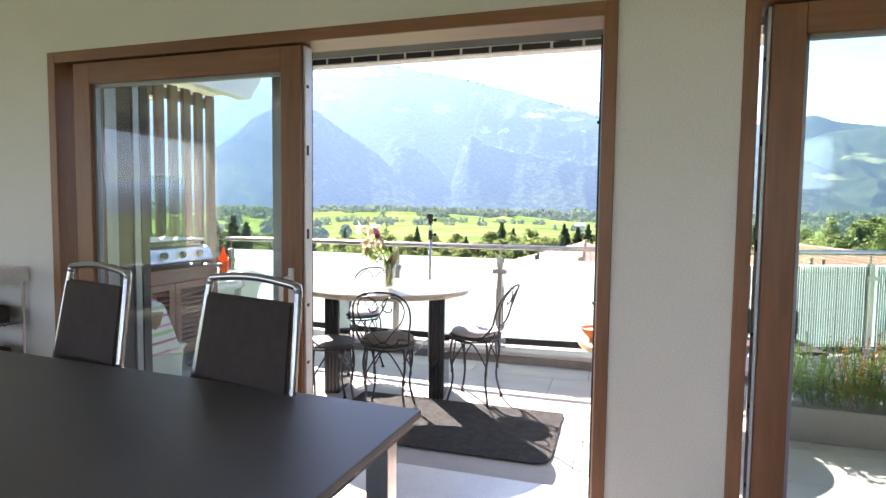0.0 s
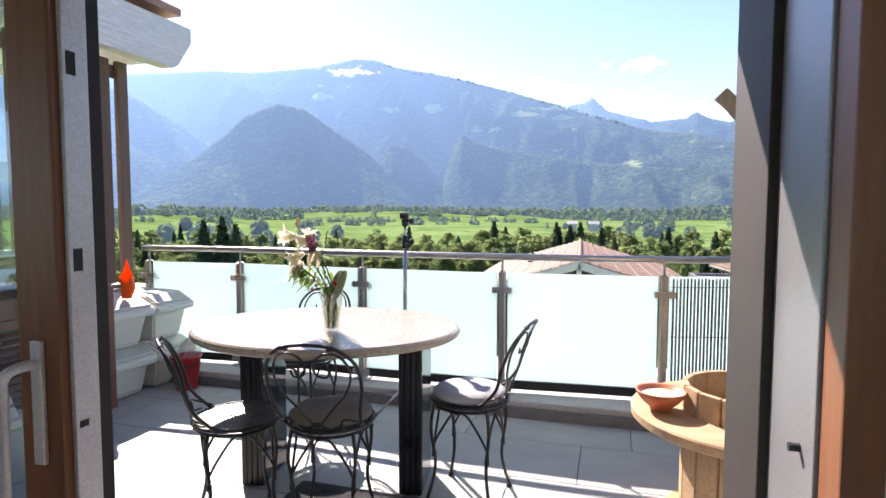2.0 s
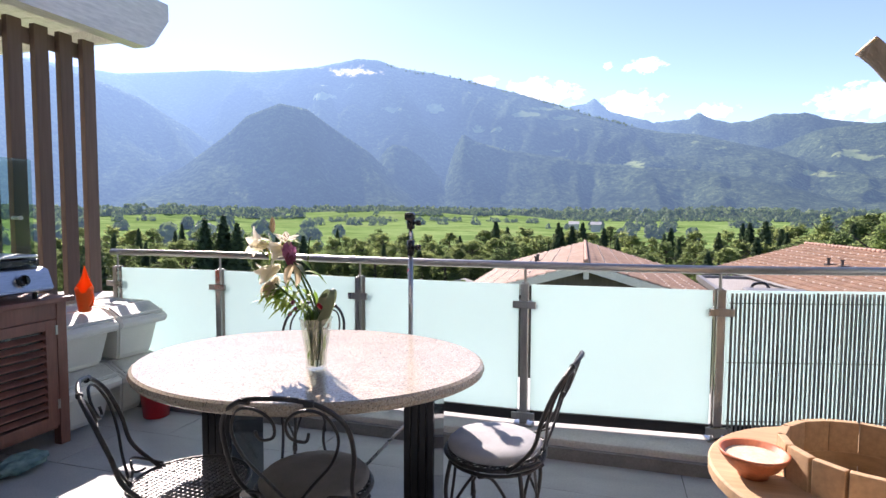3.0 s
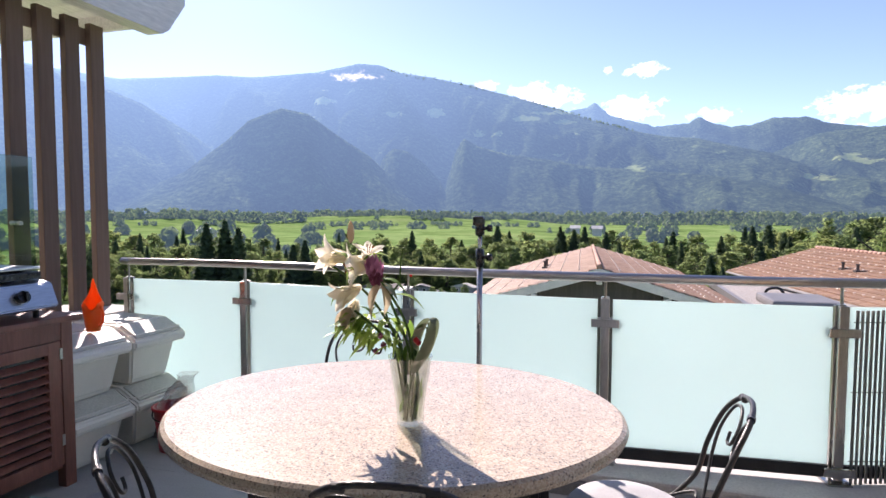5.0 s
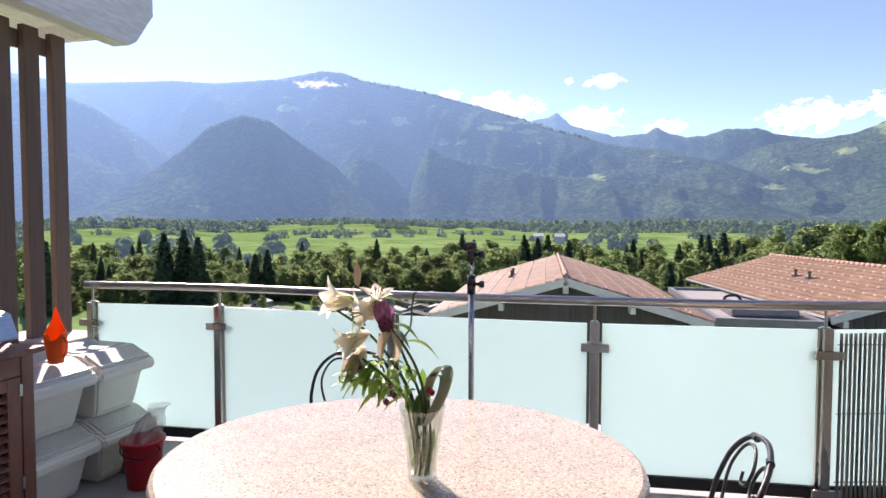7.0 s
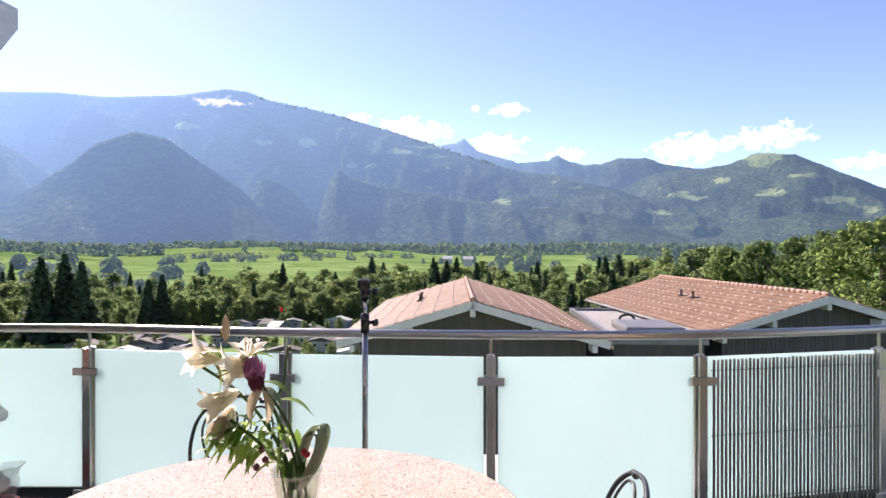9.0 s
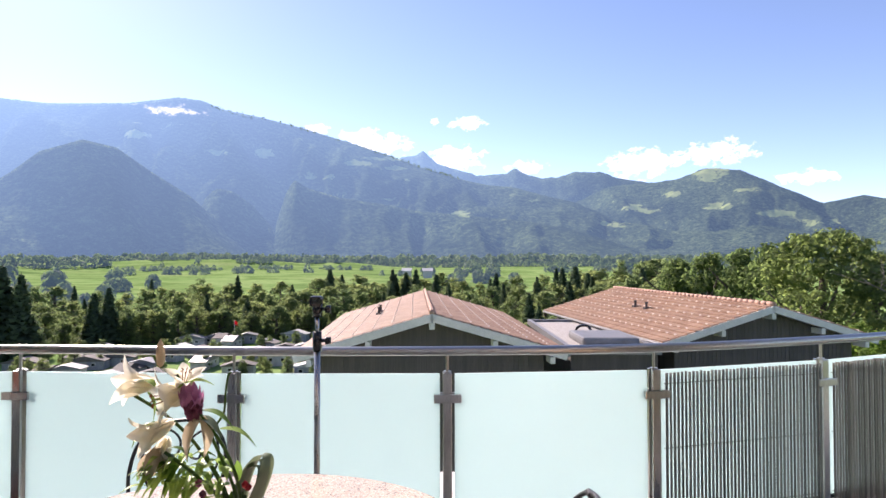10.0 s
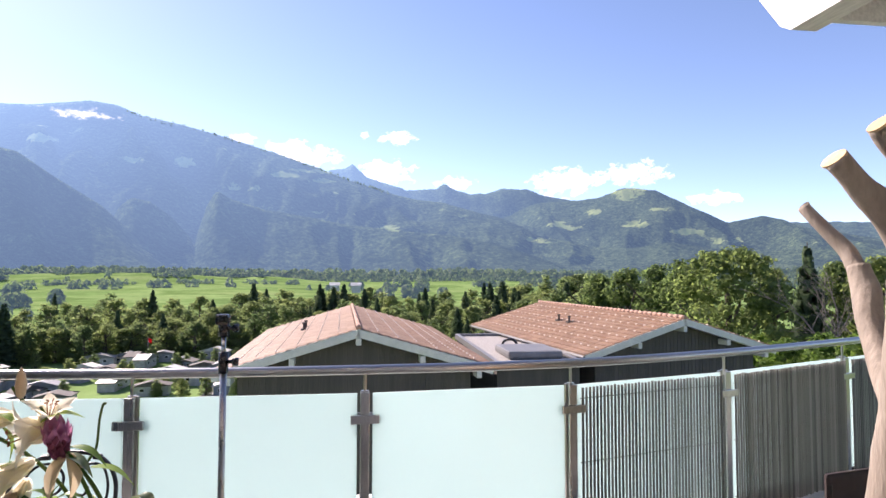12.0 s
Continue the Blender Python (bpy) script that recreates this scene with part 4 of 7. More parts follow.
lily(-0.098, 0.395, (0.25, -0.25, 0.92), 0.054, 0.0, 0.75)
lily(-0.166, 0.284, (-0.85, -0.10, -0.48), 0.064, -0.015, 0.6)
lily(-0.148, 0.232, (-0.25, -0.30, -0.9), 0.056, -0.005, 0.35)
for x, z, s in ((-0.068, 0.288, 0.055), (-0.150, 0.236, 0.042)):
    for k in range(4):
        bm = bmesh.new()
        a = k * 1.57 + x * 30
        blade(bm, (x + 0.004, -0.012, z + s * 0.6), (x - 0.004 + 0.020 * math.cos(a), -0.014 + 0.018 * math.sin(a), z - s * 0.75), 0.014, 0.0, 0.6, 6, up=(math.cos(a), math.sin(a), 0))
        part("faded_petal", bm, TAN, vase, "faded hanging tan petal", smooth=True)
bm = bmesh.new()
lathe(bm, [(0.0005, -0.026), (0.007, -0.015), (0.0085, 0.0), (0.006, 0.018), (0.0005, 0.03)], 12, (-0.145, 0, 0.432))
part("bud", bm, TAN, vase, "closed lily bud", smooth=True)
# pink ginger-like head of overlapping bracts
for lv in range(7):
    z = 0.312 + 0.0075 * lv
    for k in range(5):
        bm = bmesh.new()
        a = k * math.pi / 2.5 + lv * 0.62
        r = (0.008, 0.012, 0.017, 0.021, 0.022, 0.016, 0.008)[lv]
        c = Vector((-0.076 - 0.0015 * lv, -0.012, z))
        blade(bm, c, c + Vector((r * math.cos(a), r * math.sin(a), 0.028)), 0.0105, 0.0, 0.5, 5, up=(math.cos(a), math.sin(a), 0.2))
        part("bract", bm, MAUVE if lv < 3 else PINK, vase, "dark mauve lower bract" if lv < 3 else "pink bract", smooth=True)
random.seed(7)
for bx_, bz, tx, tz, w, dark in ((-0.106, 0.372, -0.040, 0.388, 0.014, 0), (-0.065, 0.330, -0.002, 0.308, 0.012, 1), (-0.030, 0.296, 0.036, 0.270, 0.013, 0), (-0.075, 0.318, -0.022, 0.292, 0.014, 2),
                                 (-0.150, 0.375, -0.186, 0.392, 0.010, 0), (-0.150, 0.310, -0.192, 0.272, 0.010, 1), (0.004, 0.200, 0.006, 0.252, 0.008, 1), (-0.03, 0.195, -0.006, 0.234, 0.009, 1), (-0.128, 0.345, -0.160, 0.355, 0.011, 0),
                                 (-0.165, 0.365, -0.155, 0.318, 0.012, 0), (-0.090, 0.246, -0.124, 0.274, 0.009, 1), (-0.085, 0.245, -0.032, 0.258, 0.008, 1), (-0.088, 0.236, -0.070, 0.284, 0.009, 1)):
    bm = bmesh.new()
    blade(bm, (bx_, -0.01, bz), (tx, -0.02 + 0.03 * random.random(), tz), w, 0.010, 0.3, 8)
    part("leaf", bm, (LEAF_PALE, LEAF, GREY_LEAF)[dark], vase, "lance-shaped green leaf", smooth=True)
bm, bm2 = bmesh.new(), bmesh.new()
for i in range(96):
    t = random.random() ** 0.8
    bx_, bz = -0.01 - 0.145 * t, 0.168 + 0.065 * random.random() * (1 - 0.4 * t) + 0.03 * t
    a = random.uniform(-1.0, 3.4) if i % 4 else random.uniform(3.4, 5.2)
    L = random.uniform(0.025, 0.052)
    blade(bm if i % 5 < 1 else bm2, (bx_, random.uniform(-0.04, 0.04), bz), (bx_ + L * math.cos(a) * 0.8 - 0.010, random.uniform(-0.08, 0.07), bz + L * math.sin(a) * 0.6), random.uniform(0.0045, 0.0095), 0.008, 0.2, 5)
for i in range(40):
    a = random.uniform(0, 6.28)
    r = random.uniform(0.004, 0.026)
    z = random.uniform(0.03, 0.15)
    blade(bm if i % 3 else bm2, (r * math.cos(a), r * math.sin(a), z), (1.2 * r * math.cos(a + 0.7), 1.2 * r * math.sin(a + 0.7), z + 0.035), random.uniform(0.003, 0.006), 0.0, 0.2, 4)
tagged(part("leaves", bm, LEAF, vase, "dark green narrow leaves"), kind="stuff")
tagged(part("pale_leaves", bm2, LEAF_PALE, vase, "pale green leaves"), kind="stuff")
# the broad folded leaf loop, three leaves one inside the other
for off, wid, lift in ((0.0, 0.021, 0.0), (-0.006, 0.017, -0.010), (-0.012, 0.013, -0.020)):
    bm = bmesh.new()
    loop = spline([(-0.004, 0.012, 0.11), (0.0, 0.014, 0.165), (0.016, 0.014, 0.21), (0.038 + off, 0.010, 0.240 + lift), (0.055 + off, 0.002, 0.240 + lift), (0.056 + off, -0.008, 0.215 + lift), (0.038, -0.014, 0.165), (0.012, -0.014, 0.12)], 6)
    rows_ = []
    for i, p in enumerate(loop):
        w = wid * (0.35 + 0.65 * abs(math.cos(math.pi * i / (len(loop) - 1))) ** 0.8) * min(1, 0.45 + i / 8, 0.45 + (len(loop) - 1 - i) / 8)
        rows_.append([bm.verts.new(p + Vector((0.55 * w * u, 0.85 * w * u, 0.18 * w * abs(u)))) for u in (-1, -0.5, 0, 0.5, 1)])
    for ra, rb_ in zip(rows_, rows_[1:]):
        for k in range(4):
            bm.faces.new((ra[k], ra[k + 1], rb_[k + 1], rb_[k]))
    part("folded_leaf", bm, GREY_LEAF, vase, "broad grey-green folded leaf loop", smooth=True)
for x, y, z in ((0.022, -0.022, 0.199), (0.026, -0.018, 0.193), (-0.060, -0.03, 0.205), (-0.052, -0.03, 0.185), (-0.07, -0.03, 0.17)):
    bm = bmesh.new()
    lathe(bm, [(0.0004, -0.008), (0.006, -0.004), (0.007, 0.002), (0.0004, 0.008)], 8, (x, y, z))
    part("berry", bm, MAUVE if x < 0 else RED, vase, "dark red berry", smooth=True)

# ---- telescopic stand behind the table ----
st = thing("telescopic_stand", "grey telescopic stand with black clamps by the table", "stand", at=(0.487, 5.58, 0))
bm = bmesh.new()
tube(bm, [(0, 0, 0.02), (0, 0, 1.05)], 0.0115, 12)
part("pole", bm, STEEL, st, "grey metal pole", smooth=True)
bm = bmesh.new()
tube(bm, [(0, 0, 1.05), (0, 0, 1.18)], 0.008, 10)
part("inner_pole", bm, CHROME, st, "bright inner tube", smooth=True)
for z, h, r in ((1.035, 0.075, 0.017), (1.165, 0.055, 0.019)):
    bm = bmesh.new()
    tube(bm, [(0, 0, z), (0, 0, z + h)], r, 12)
    cl = part("clamp", bm, BLACK_ENAMEL, st, "black plastic clamp", smooth=True)
    bm = bmesh.new()
    tube(bm, [(0.01, -0.005, z + h * 0.55), (0.042, -0.008, z + h * 0.55)], 0.007, 8)
    tube(bm, [(0.034, -0.008, z + h * 0.55), (0.052, -0.008, z + h * 0.55)], 0.0145, 12)
    part("knob", bm, BLACK_ENAMEL, cl, "black round knob", smooth=True)
bm = bmesh.new()
box(bm, -0.028, 0.020, -0.022, 0.022, 1.205, 1.245, bevel=0.012)
part("head", bm, BLACK_ENAMEL, st, "black swivel head")
bm = bmesh.new()
for a in (90, 210, 330):
    tube(bm, [(0, 0, 0.22), (0.22 * math.cos(radians(a)), 0.22 * math.sin(radians(a)), 0.008)], 0.008, 8)
part("tripod_feet", bm, STEEL, st, "folding tripod legs", smooth=True)

# ---- grill on its slatted cabinet ----
cab = thing("grill_cabinet", "red-brown slatted hardwood cabinet by the terrace side", "cabinet", at=(0, 0, 0))
cx0, cx1, cy0, cy1, ct = -1.88, -1.36, 4.30, 5.29, 0.765
for y in (cy0, cy1 - 0.055):
    for x in (cx0, cx1 - 0.05):
        part("corner_post", boxed(x, x + 0.05, y, y + 0.055, 0.0, ct, bevel=0.004), TEAK, cab)
part("top", boxed(cx0 - 0.02, cx1 + 0.03, cy0 - 0.03, cy1 + 0.03, ct, ct + 0.028, bevel=0.006), TEAK, cab, "hardwood top board")
part("upper_rail", boxed(cx1 - 0.03, cx1 - 0.004, cy0 + 0.055, cy1 - 0.055, ct - 0.085, ct, bevel=0.003), TEAK, cab)
part("bottom_board", boxed(cx0 + 0.02, cx1 - 0.02, cy0 + 0.02, cy1 - 0.02, 0.09, 0.11), TEAK, cab)
part("back_panel", boxed(cx0, cx0 + 0.015, cy0 + 0.055, cy1 - 0.055, 0.1, ct), TEAK, cab)
for y in (cy0 + 0.02, cy1 - 0.035):
    part("side_panel", boxed(cx0 + 0.05, cx1 - 0.05, y, y + 0.015, 0.1, ct), TEAK, cab)
mid = (cy0 + cy1) / 2
lv = None
for ya, yb in ((cy0 + 0.058, mid - 0.003), (mid + 0.003, cy1 - 0.058)):
    bm = bmesh.new()
    x0, x1 = cx1 - 0.026, cx1 - 0.002
    box(bm, x0, x1, ya, ya + 0.06, 0.11, ct - 0.088, bevel=0.003)
    box(bm, x0, x1, yb - 0.06, yb, 0.11, ct - 0.088, bevel=0.003)
    box(bm, x0, x1, ya + 0.06, yb - 0.06, 0.11, 0.165, bevel=0.003)
    box(bm, x0, x1, ya + 0.06, yb - 0.06, ct - 0.14, ct - 0.088, bevel=0.003)
    dr = part("cabinet_door", bm, TEAK, cab, "slatted hardwood door")
    part("door_backing", boxed(x0 - 0.006, x0 - 0.002, ya + 0.05, yb - 0.05, 0.15, ct - 0.13), BLACK_ENAMEL, dr)
    for i in range(11):
        m = pose((x0 + x1) / 2, (ya + yb) / 2, 0.190 + 0.0405 * i, 0, 33, 0)
        if lv is None:
            lb = boxed(-0.017, 0.017, -(yb - ya) / 2 + 0.058, (yb - ya) / 2 - 0.058, -0.004, 0.004)
            o = part("slat", lb, TEAK, dr)
            o.matrix_basis, lv = m, o.data
        else:
            piece("slat", lv, dr, m)
    for z in (0.2, ct - 0.17):
        part("hinge", boxed(cx1 - 0.001, cx1 + 0.003, yb - 0.008 if yb > mid + 0.1 else ya, yb + 0.004 if yb > mid + 0.1 else ya + 0.012, z, z + 0.05), STEEL, dr)

gr = thing("gas_grill", "steel and black gas grill on the hardwood cabinet", "grill", at=(0, 0, ct + 0.03))
bm = bmesh.new()
pr = [(-1.80, 0.035), (-1.37, 0.035), (-1.345, 0.05), (-1.385, 0.150), (-1.43, 0.160), (-1.80, 0.160)]
a = [bm.verts.new((x, 4.50, z)) for x, z in pr]
b = [bm.verts.new((x, 5.22, z)) for x, z in pr]
bm.faces.new(a)
bm.faces.new(b[::-1])
for i in range(len(pr)):
    bm.faces.new((a[i], a[(i + 1) % len(pr)], b[(i + 1) % len(pr)], b[i]))
bmesh.ops.bevel(bm, geom=bm.edges[:], offset=0.006, segments=2, affect="EDGES")
part("control_panel", bm, BBQ_STEEL, gr, "brushed steel body and sloping front")
part("cooking_plate", boxed(-1.80, -1.42, 4.46, 5.20, 0.166, 0.200, bevel=0.006), BLACK_ENAMEL, gr, "black enamel cooking plate")
part("lid_plate", boxed(-1.82, -1.40, 4.44, 5.18, 0.212, 0.224, bevel=0.004), BBQ_STEEL, gr, "flat steel cover plate")
for y in (4.50, 5.12):
    part("lid_rest", boxed(-1.78, -1.44, y, y + 0.02, 0.20, 0.212), BLACK_ENAMEL, gr)
for y in (4.68, 4.87, 5.06):
    bm = bmesh.new()
    tube(bm, [(-1.365, y, 0.098), (-1.338, y, 0.109)], 0.026, 16)
    box(bm, -1.342, -1.322, y - 0.005, y + 0.005, 0.090, 0.130)
    kn = part("knob", bm, BLACK_ENAMEL, gr, "black round burner knob")
    bm = bmesh.new()
    tube(bm, [(-1.372, y, 0.096), (-1.356, y, 0.102)], 0.032, 18)
    part("bezel", bm, CHROME, kn, "chrome knob ring")
for x in (-1.76, -1.41):
    for y in (4.55, 5.16):
        bm = bmesh.new()
        tube(bm, [(x, y, -0.002), (x, y, 0.036)], 0.012, 8)
        part("foot", bm, BLACK_ENAMEL, gr)
bm = bmesh.new()
tube(bm, spline([(-1.40, 4.50, 0.06), (-1.37, 4.44, 0.07), (-1.335, 4.42, -0.02), (-1.325, 4.46, -0.12), (-1.315, 4.56, -0.22)], 6), 0.006, 7)
part("gas_hose", bm, ORANGE, gr, "orange rubber gas hose", smooth=True)
# plastic bag below the cabinet
bm = bmesh.new()
bmesh.ops.create_icosphere(bm, subdivisions=3, radius=1)
for v in bm.verts:
    k = 1 + 0.35 * noise.noise(v.co * 2.3)
    v.co = Vector((-1.25 + 0.075 * v.co.x * k, 4.93 + 0.13 * v.co.y * k, 0.045 + 0.042 * v.co.z * k))
tagged(part("plastic_bag", bm, translucent("teal_bag", (0.30, 0.48, 0.46), 0.4, 0.2, 22, 0.6)), "crumpled teal plastic bag on the tiles", "bag")


# ---- recycling bins ----
def flip_bin(at, turn, label, lid_open=False):
    """A stacking bin, narrow at the foot, with a rimmed top and a sloping front flap."""
    b = thing("recycling_bin", label, "bin", "stacked recycling bins", at, turn)
    W, D, H = 0.16, 0.215, 0.33
    bm = bmesh.new()
    lev = [(0.72, -0.205, 0.13, 0.0), (0.76, -0.205, 0.145, 0.02), (0.97, -0.215, 0.205, H - 0.045), (1.0, -0.215, 0.215, H - 0.045)]
    rings = []
    for sx, x0, x1, z in lev:
        rings.append([bm.verts.new(p) for p in ((x0, -W * sx, z), (x1, -W * sx, z), (x1, W * sx, z), (x0, W * sx, z))])
    for ra, rb in zip(rings, rings[1:]):
        for k in range(4):
            bm.faces.new((ra[k], ra[(k + 1) % 4], rb[(k + 1) % 4], rb[k]))
    bm.faces.new(rings[0][::-1])
    bm.faces.new(rings[-1])
    bmesh.ops.bevel(bm, geom=bm.edges[:], offset=0.012, segments=2, affect="EDGES")
    body = part("body", bm, BIN, b, "off-white plastic bin body")
    bm = bmesh.new()
    top = [(-0.225, H), (0.10, H), (0.245, H - 0.075), (0.245, H - 0.12), (0.225, H - 0.125), (-0.225, H - 0.05)]
    y0, y1 = -W - 0.012, W + 0.012
    a = [bm.verts.new((x, y0, z)) for x, z in top]
    c = [bm.verts.new((x, y1, z)) for x, z in top]
    bm.faces.new(a)
    bm.faces.new(c[::-1])
    for i in range(len(top)):
        bm.faces.new((a[i], a[(i + 1) % len(top)], c[(i + 1) % len(top)], c[i]))
    bmesh.ops.bevel(bm, geom=bm.edges[:], offset=0.012, segments=3, affect="EDGES")
    part("lid", bm, BIN, b, "off-white rimmed lid")
    sl = math.degrees(math.atan2(-0.075, 0.145))
    m = pose(0.172, 0, H - 0.0345, 0, -sl, 0)
    bm = bmesh.new()
    box(bm, -0.068, 0.060, -W + 0.012, W - 0.012, -0.006, 0.007, bevel=0.004, m=m)
    part("flap", bm, mat("bin_flap", (0.52, 0.52, 0.46), (0.60, 0.60, 0.54), 0.45), b, "greyish front flap")
    bm = boxed(-0.19, 0.075, -W + 0.022, W - 0.022, H + 0.0005, H + 0.006, bevel=0.002)
    part("lid_panel", bm, mat("bin_panel", (0.50, 0.50, 0.44), (0.58, 0.58, 0.52), 0.5), b, "recessed lid panel")
    return b


for y, x in ((5.475, -1.60), (5.825, -1.575)):
    flip_bin((x, y, 0.0), -4, "off-white stacking recycling bin on the tiles")
    flip_bin((x - 0.01, y, 0.331), -4, "off-white recycling bin stacked on another")
# orange scoop-like watering vessel, purple pot
og = thing("orange_jug", "orange translucent plastic jug on the bins", "jug", at=(-1.46, 5.49, 0.668))
bm = bmesh.new()
# open vessel: the rim climbs to a point at the back and dips to a notch in front
for wall in (0.0, 0.003):
    rings = []
    for i, (r, h) in enumerate([(0.031, 0.0), (0.036, 0.03), (0.042, 0.08), (0.047, 0.13), (0.050, 0.16), (0.044, 0.20)]):
        ring = []
        for k in range(24):
            an = 2 * math.pi * k / 24
            back = max(0.0, math.cos(an - 2.2))
            dip = max(0.0, math.cos(an + 0.9)) ** 8
            z = h * (1 + 0.30 * (h / 0.2) ** 2 * back ** 5 - 0.28 * (h / 0.2) ** 2 * (1 - back) - 0.22 * (h / 0.2) ** 2 * dip)
            rr = (r - wall) * (1 - 0.55 * (h / 0.2) ** 4 * back)
            ring.append(bm.verts.new((rr * math.cos(an), rr * math.sin(an), z + wall)))
        rings.append(ring)
    for ra, rb in zip(rings, rings[1:]):
        for k in range(24):
            bm.faces.new((ra[k], ra[(k + 1) % 24], rb[(k + 1) % 24], rb[k]))
    bm.faces.new(rings[0])
part("body", bm, ORANGE, og, "orange pointed body", smooth=True)
bm = bmesh.new()
tube(bm, spline([(0.040, 0, 0.13), (0.062, 0, 0.10), (0.058, 0, 0.05), (0.038, 0, 0.03)], 6), 0.006, 8)
part("handle", bm, ORANGE, og, smooth=True)
bm = bmesh.new()
lathe(bm, [(0.020, 0.0), (0.028, 0.045), (0.030, 0.05), (0.026, 0.05), (0.018, 0.006)], 16, (-1.60, 5.335, 0.668))
tagged(part("small_pot", bm, PURPLE, smooth=True), "small purple plastic pot on the bin lid", "pot")
# red bucket with a bag
bk = thing("red_bucket", "red plastic bucket lined with a bag", "bucket", at=(-1.21, 5.735, 0))
bk.matrix_basis = bk.matrix_basis @ Matrix.Diagonal((0.82, 0.82, 0.88, 1))
bm = bmesh.new()
lathe(bm, [(0.080, 0.0), (0.088, 0.004), (0.118, 0.255), (0.129, 0.26), (0.129, 0.274), (0.114, 0.274), (0.086, 0.012)], 28)
part("body", bm, RED, bk, smooth=True)
bm = bmesh.new()
tube(bm, spline([(0.124, -0.03, 0.255), (0.148, -0.04, 0.23), (0.10, -0.138, 0.21), (-0.02, -0.148, 0.23), (-0.112, -0.05, 0.255)], 6), 0.004, 7)
part("handle", bm, BLACK_ENAMEL, bk, smooth=True)
bm = bmesh.new()
rings = []
for i, (r, z) in enumerate([(0.108, 0.255), (0.104, 0.29), (0.094, 0.33), (0.078, 0.37), (0.060, 0.405), (0.048, 0.43), (0.052, 0.45), (0.064, 0.465)]):
    ring = []
    for k in range(40):
        an = 2 * math.pi * k / 40
        rr = r * (1 + (0.05 + 0.03 * i) * noise.noise(Vector((math.cos(an) * 1.8, math.sin(an) * 1.8, z * 14))))
        lean = (z - 0.255) * 0.45
        ring.append(bm.verts.new((rr * math.cos(an) + lean, rr * math.sin(an) + 0.3 * lean, z + 0.012 * noise.noise(Vector((an * 2, i, 3.0))))))
    rings.append(ring)
for ra, rb in zip(rings, rings[1:]):
    for k in range(40):
        bm.faces.new((ra[k], ra[(k + 1) % 40], rb[(k + 1) % 40], rb[k]))
part("bag", bm, BAG, bk, "clear plastic bag standing in the bucket", smooth=True)

# ---- storage box with towel ----
bx = thing("storage_box", "translucent white storage box on the tiles", "box", at=(-1.10, 4.20, 0))
bm = bmesh.new()
lev = [(0.15, 0.18, 0.0), (0.17, 0.20, 0.30), (0.185, 0.215, 0.30), (0.185, 0.215, 0.32)]
rings = [[bm.verts.new((sx * a, sy * c, z)) for a, c in ((-1, -1), (1, -1), (1, 1), (-1, 1))] for sx, sy, z in lev]
for ra, rb in zip(rings, rings[1:]):
    for k in range(4):
        bm.faces.new((ra[k], ra[(k + 1) % 4], rb[(k + 1) % 4], rb[k]))
bm.faces.new(rings[0][::-1])
bm.faces.new(rings[-1])
bmesh.ops.bevel(bm, geom=bm.edges[:], offset=0.008, segments=2, affect="EDGES")
part("body", bm, translucent("milky_plastic", (0.62, 0.68, 0.66), 0.35, 0.4), bx)
bm = bmesh.new()
bmesh.ops.create_grid(bm, x_segments=26, y_segments=26, size=1)
for v in bm.verts:
    u, w = v.co.x, v.co.y
    r = max(abs(u), abs(w))
    z = 0.66 - 0.10 * u * u - 0.06 * w * w - 0.26 * max(0, r - 0.62) / 0.38 + 0.02 * noise.noise(Vector((u * 3, w * 3, 0)))
    v.co = Vector((-1.10 + 0.19 * u * (1 - 0.10 * (1 - r)), 4.16 + 0.20 * w, z))
bmesh.ops.solidify(bm, geom=bm.faces[:], thickness=0.006)
tagged(part("towel", bm, TOWEL, smooth=True), "striped cotton towel draped over a basket", "towel")
bm = bmesh.new()
lathe(bm, [(0.12, 0.0), (0.15, 0.10), (0.16, 0.24), (0.10, 0.26)], 20, (-1.10, 4.16, 0.322))
tagged(part("basket", bm, mat("rattan", (0.16, 0.10, 0.06), (0.25, 0.17, 0.11), 0.8, scale=40, fine=120, bump=0.6)), "brown basket under a towel on the box", "basket")

# ---- cable drum table, bowl, driftwood tree ----
dr = thing("cable_drum", "pale pine cable drum used as a planter table", "cable drum", at=(2.16, 4.86, 0))
RI = 0.21
for nm, z0, z1 in (("upper_disc", 0.435, 0.475), ("lower_disc", 0.003, 0.043)):
    bm = bmesh.new()
    RO = 0.43 if z0 > 0.1 else 0.30
    lathe(bm, [(RI, z0), (RO - 0.006, z0), (RO, z0 + 0.006), (RO, z1 - 0.006), (RO - 0.006, z1), (RI, z1)], 56)
    for a in bm.faces[:]:
        if len(a.verts) > 10:
            bm.faces.remove(a)
    ring0 = [v for v in bm.verts if abs(v.co.xy.length - RI) < 1e-4]
    lo = sorted([v for v in ring0 if v.co.z < (z0 + z1) / 2], key=lambda v: math.atan2(v.co.y, v.co.x))
    hi = sorted([v for v in ring0 if v.co.z > (z0 + z1) / 2], key=lambda v: math.atan2(v.co.y, v.co.x))
    for k in range(len(lo)):
        bm.faces.new((lo[k], lo[(k + 1) % len(lo)], hi[(k + 1) % len(lo)], hi[k]))
    part(nm, bm, SPOOL, dr, "round pine disc")
stv = None
for k in range(16):
    a = 360 / 16 * k
    m = pose(0, 0, 0.044, 0, 0, a)
    if stv is None:
        o = part("stave", boxed(RI + 0.002, RI + 0.026, -0.042, 0.042, 0.0, 0.53, bevel=0.003), SPOOL, dr)
        o.matrix_basis, stv = m, o.data
    else:
        piece("stave", stv, dr, m)
bm = bmesh.new()
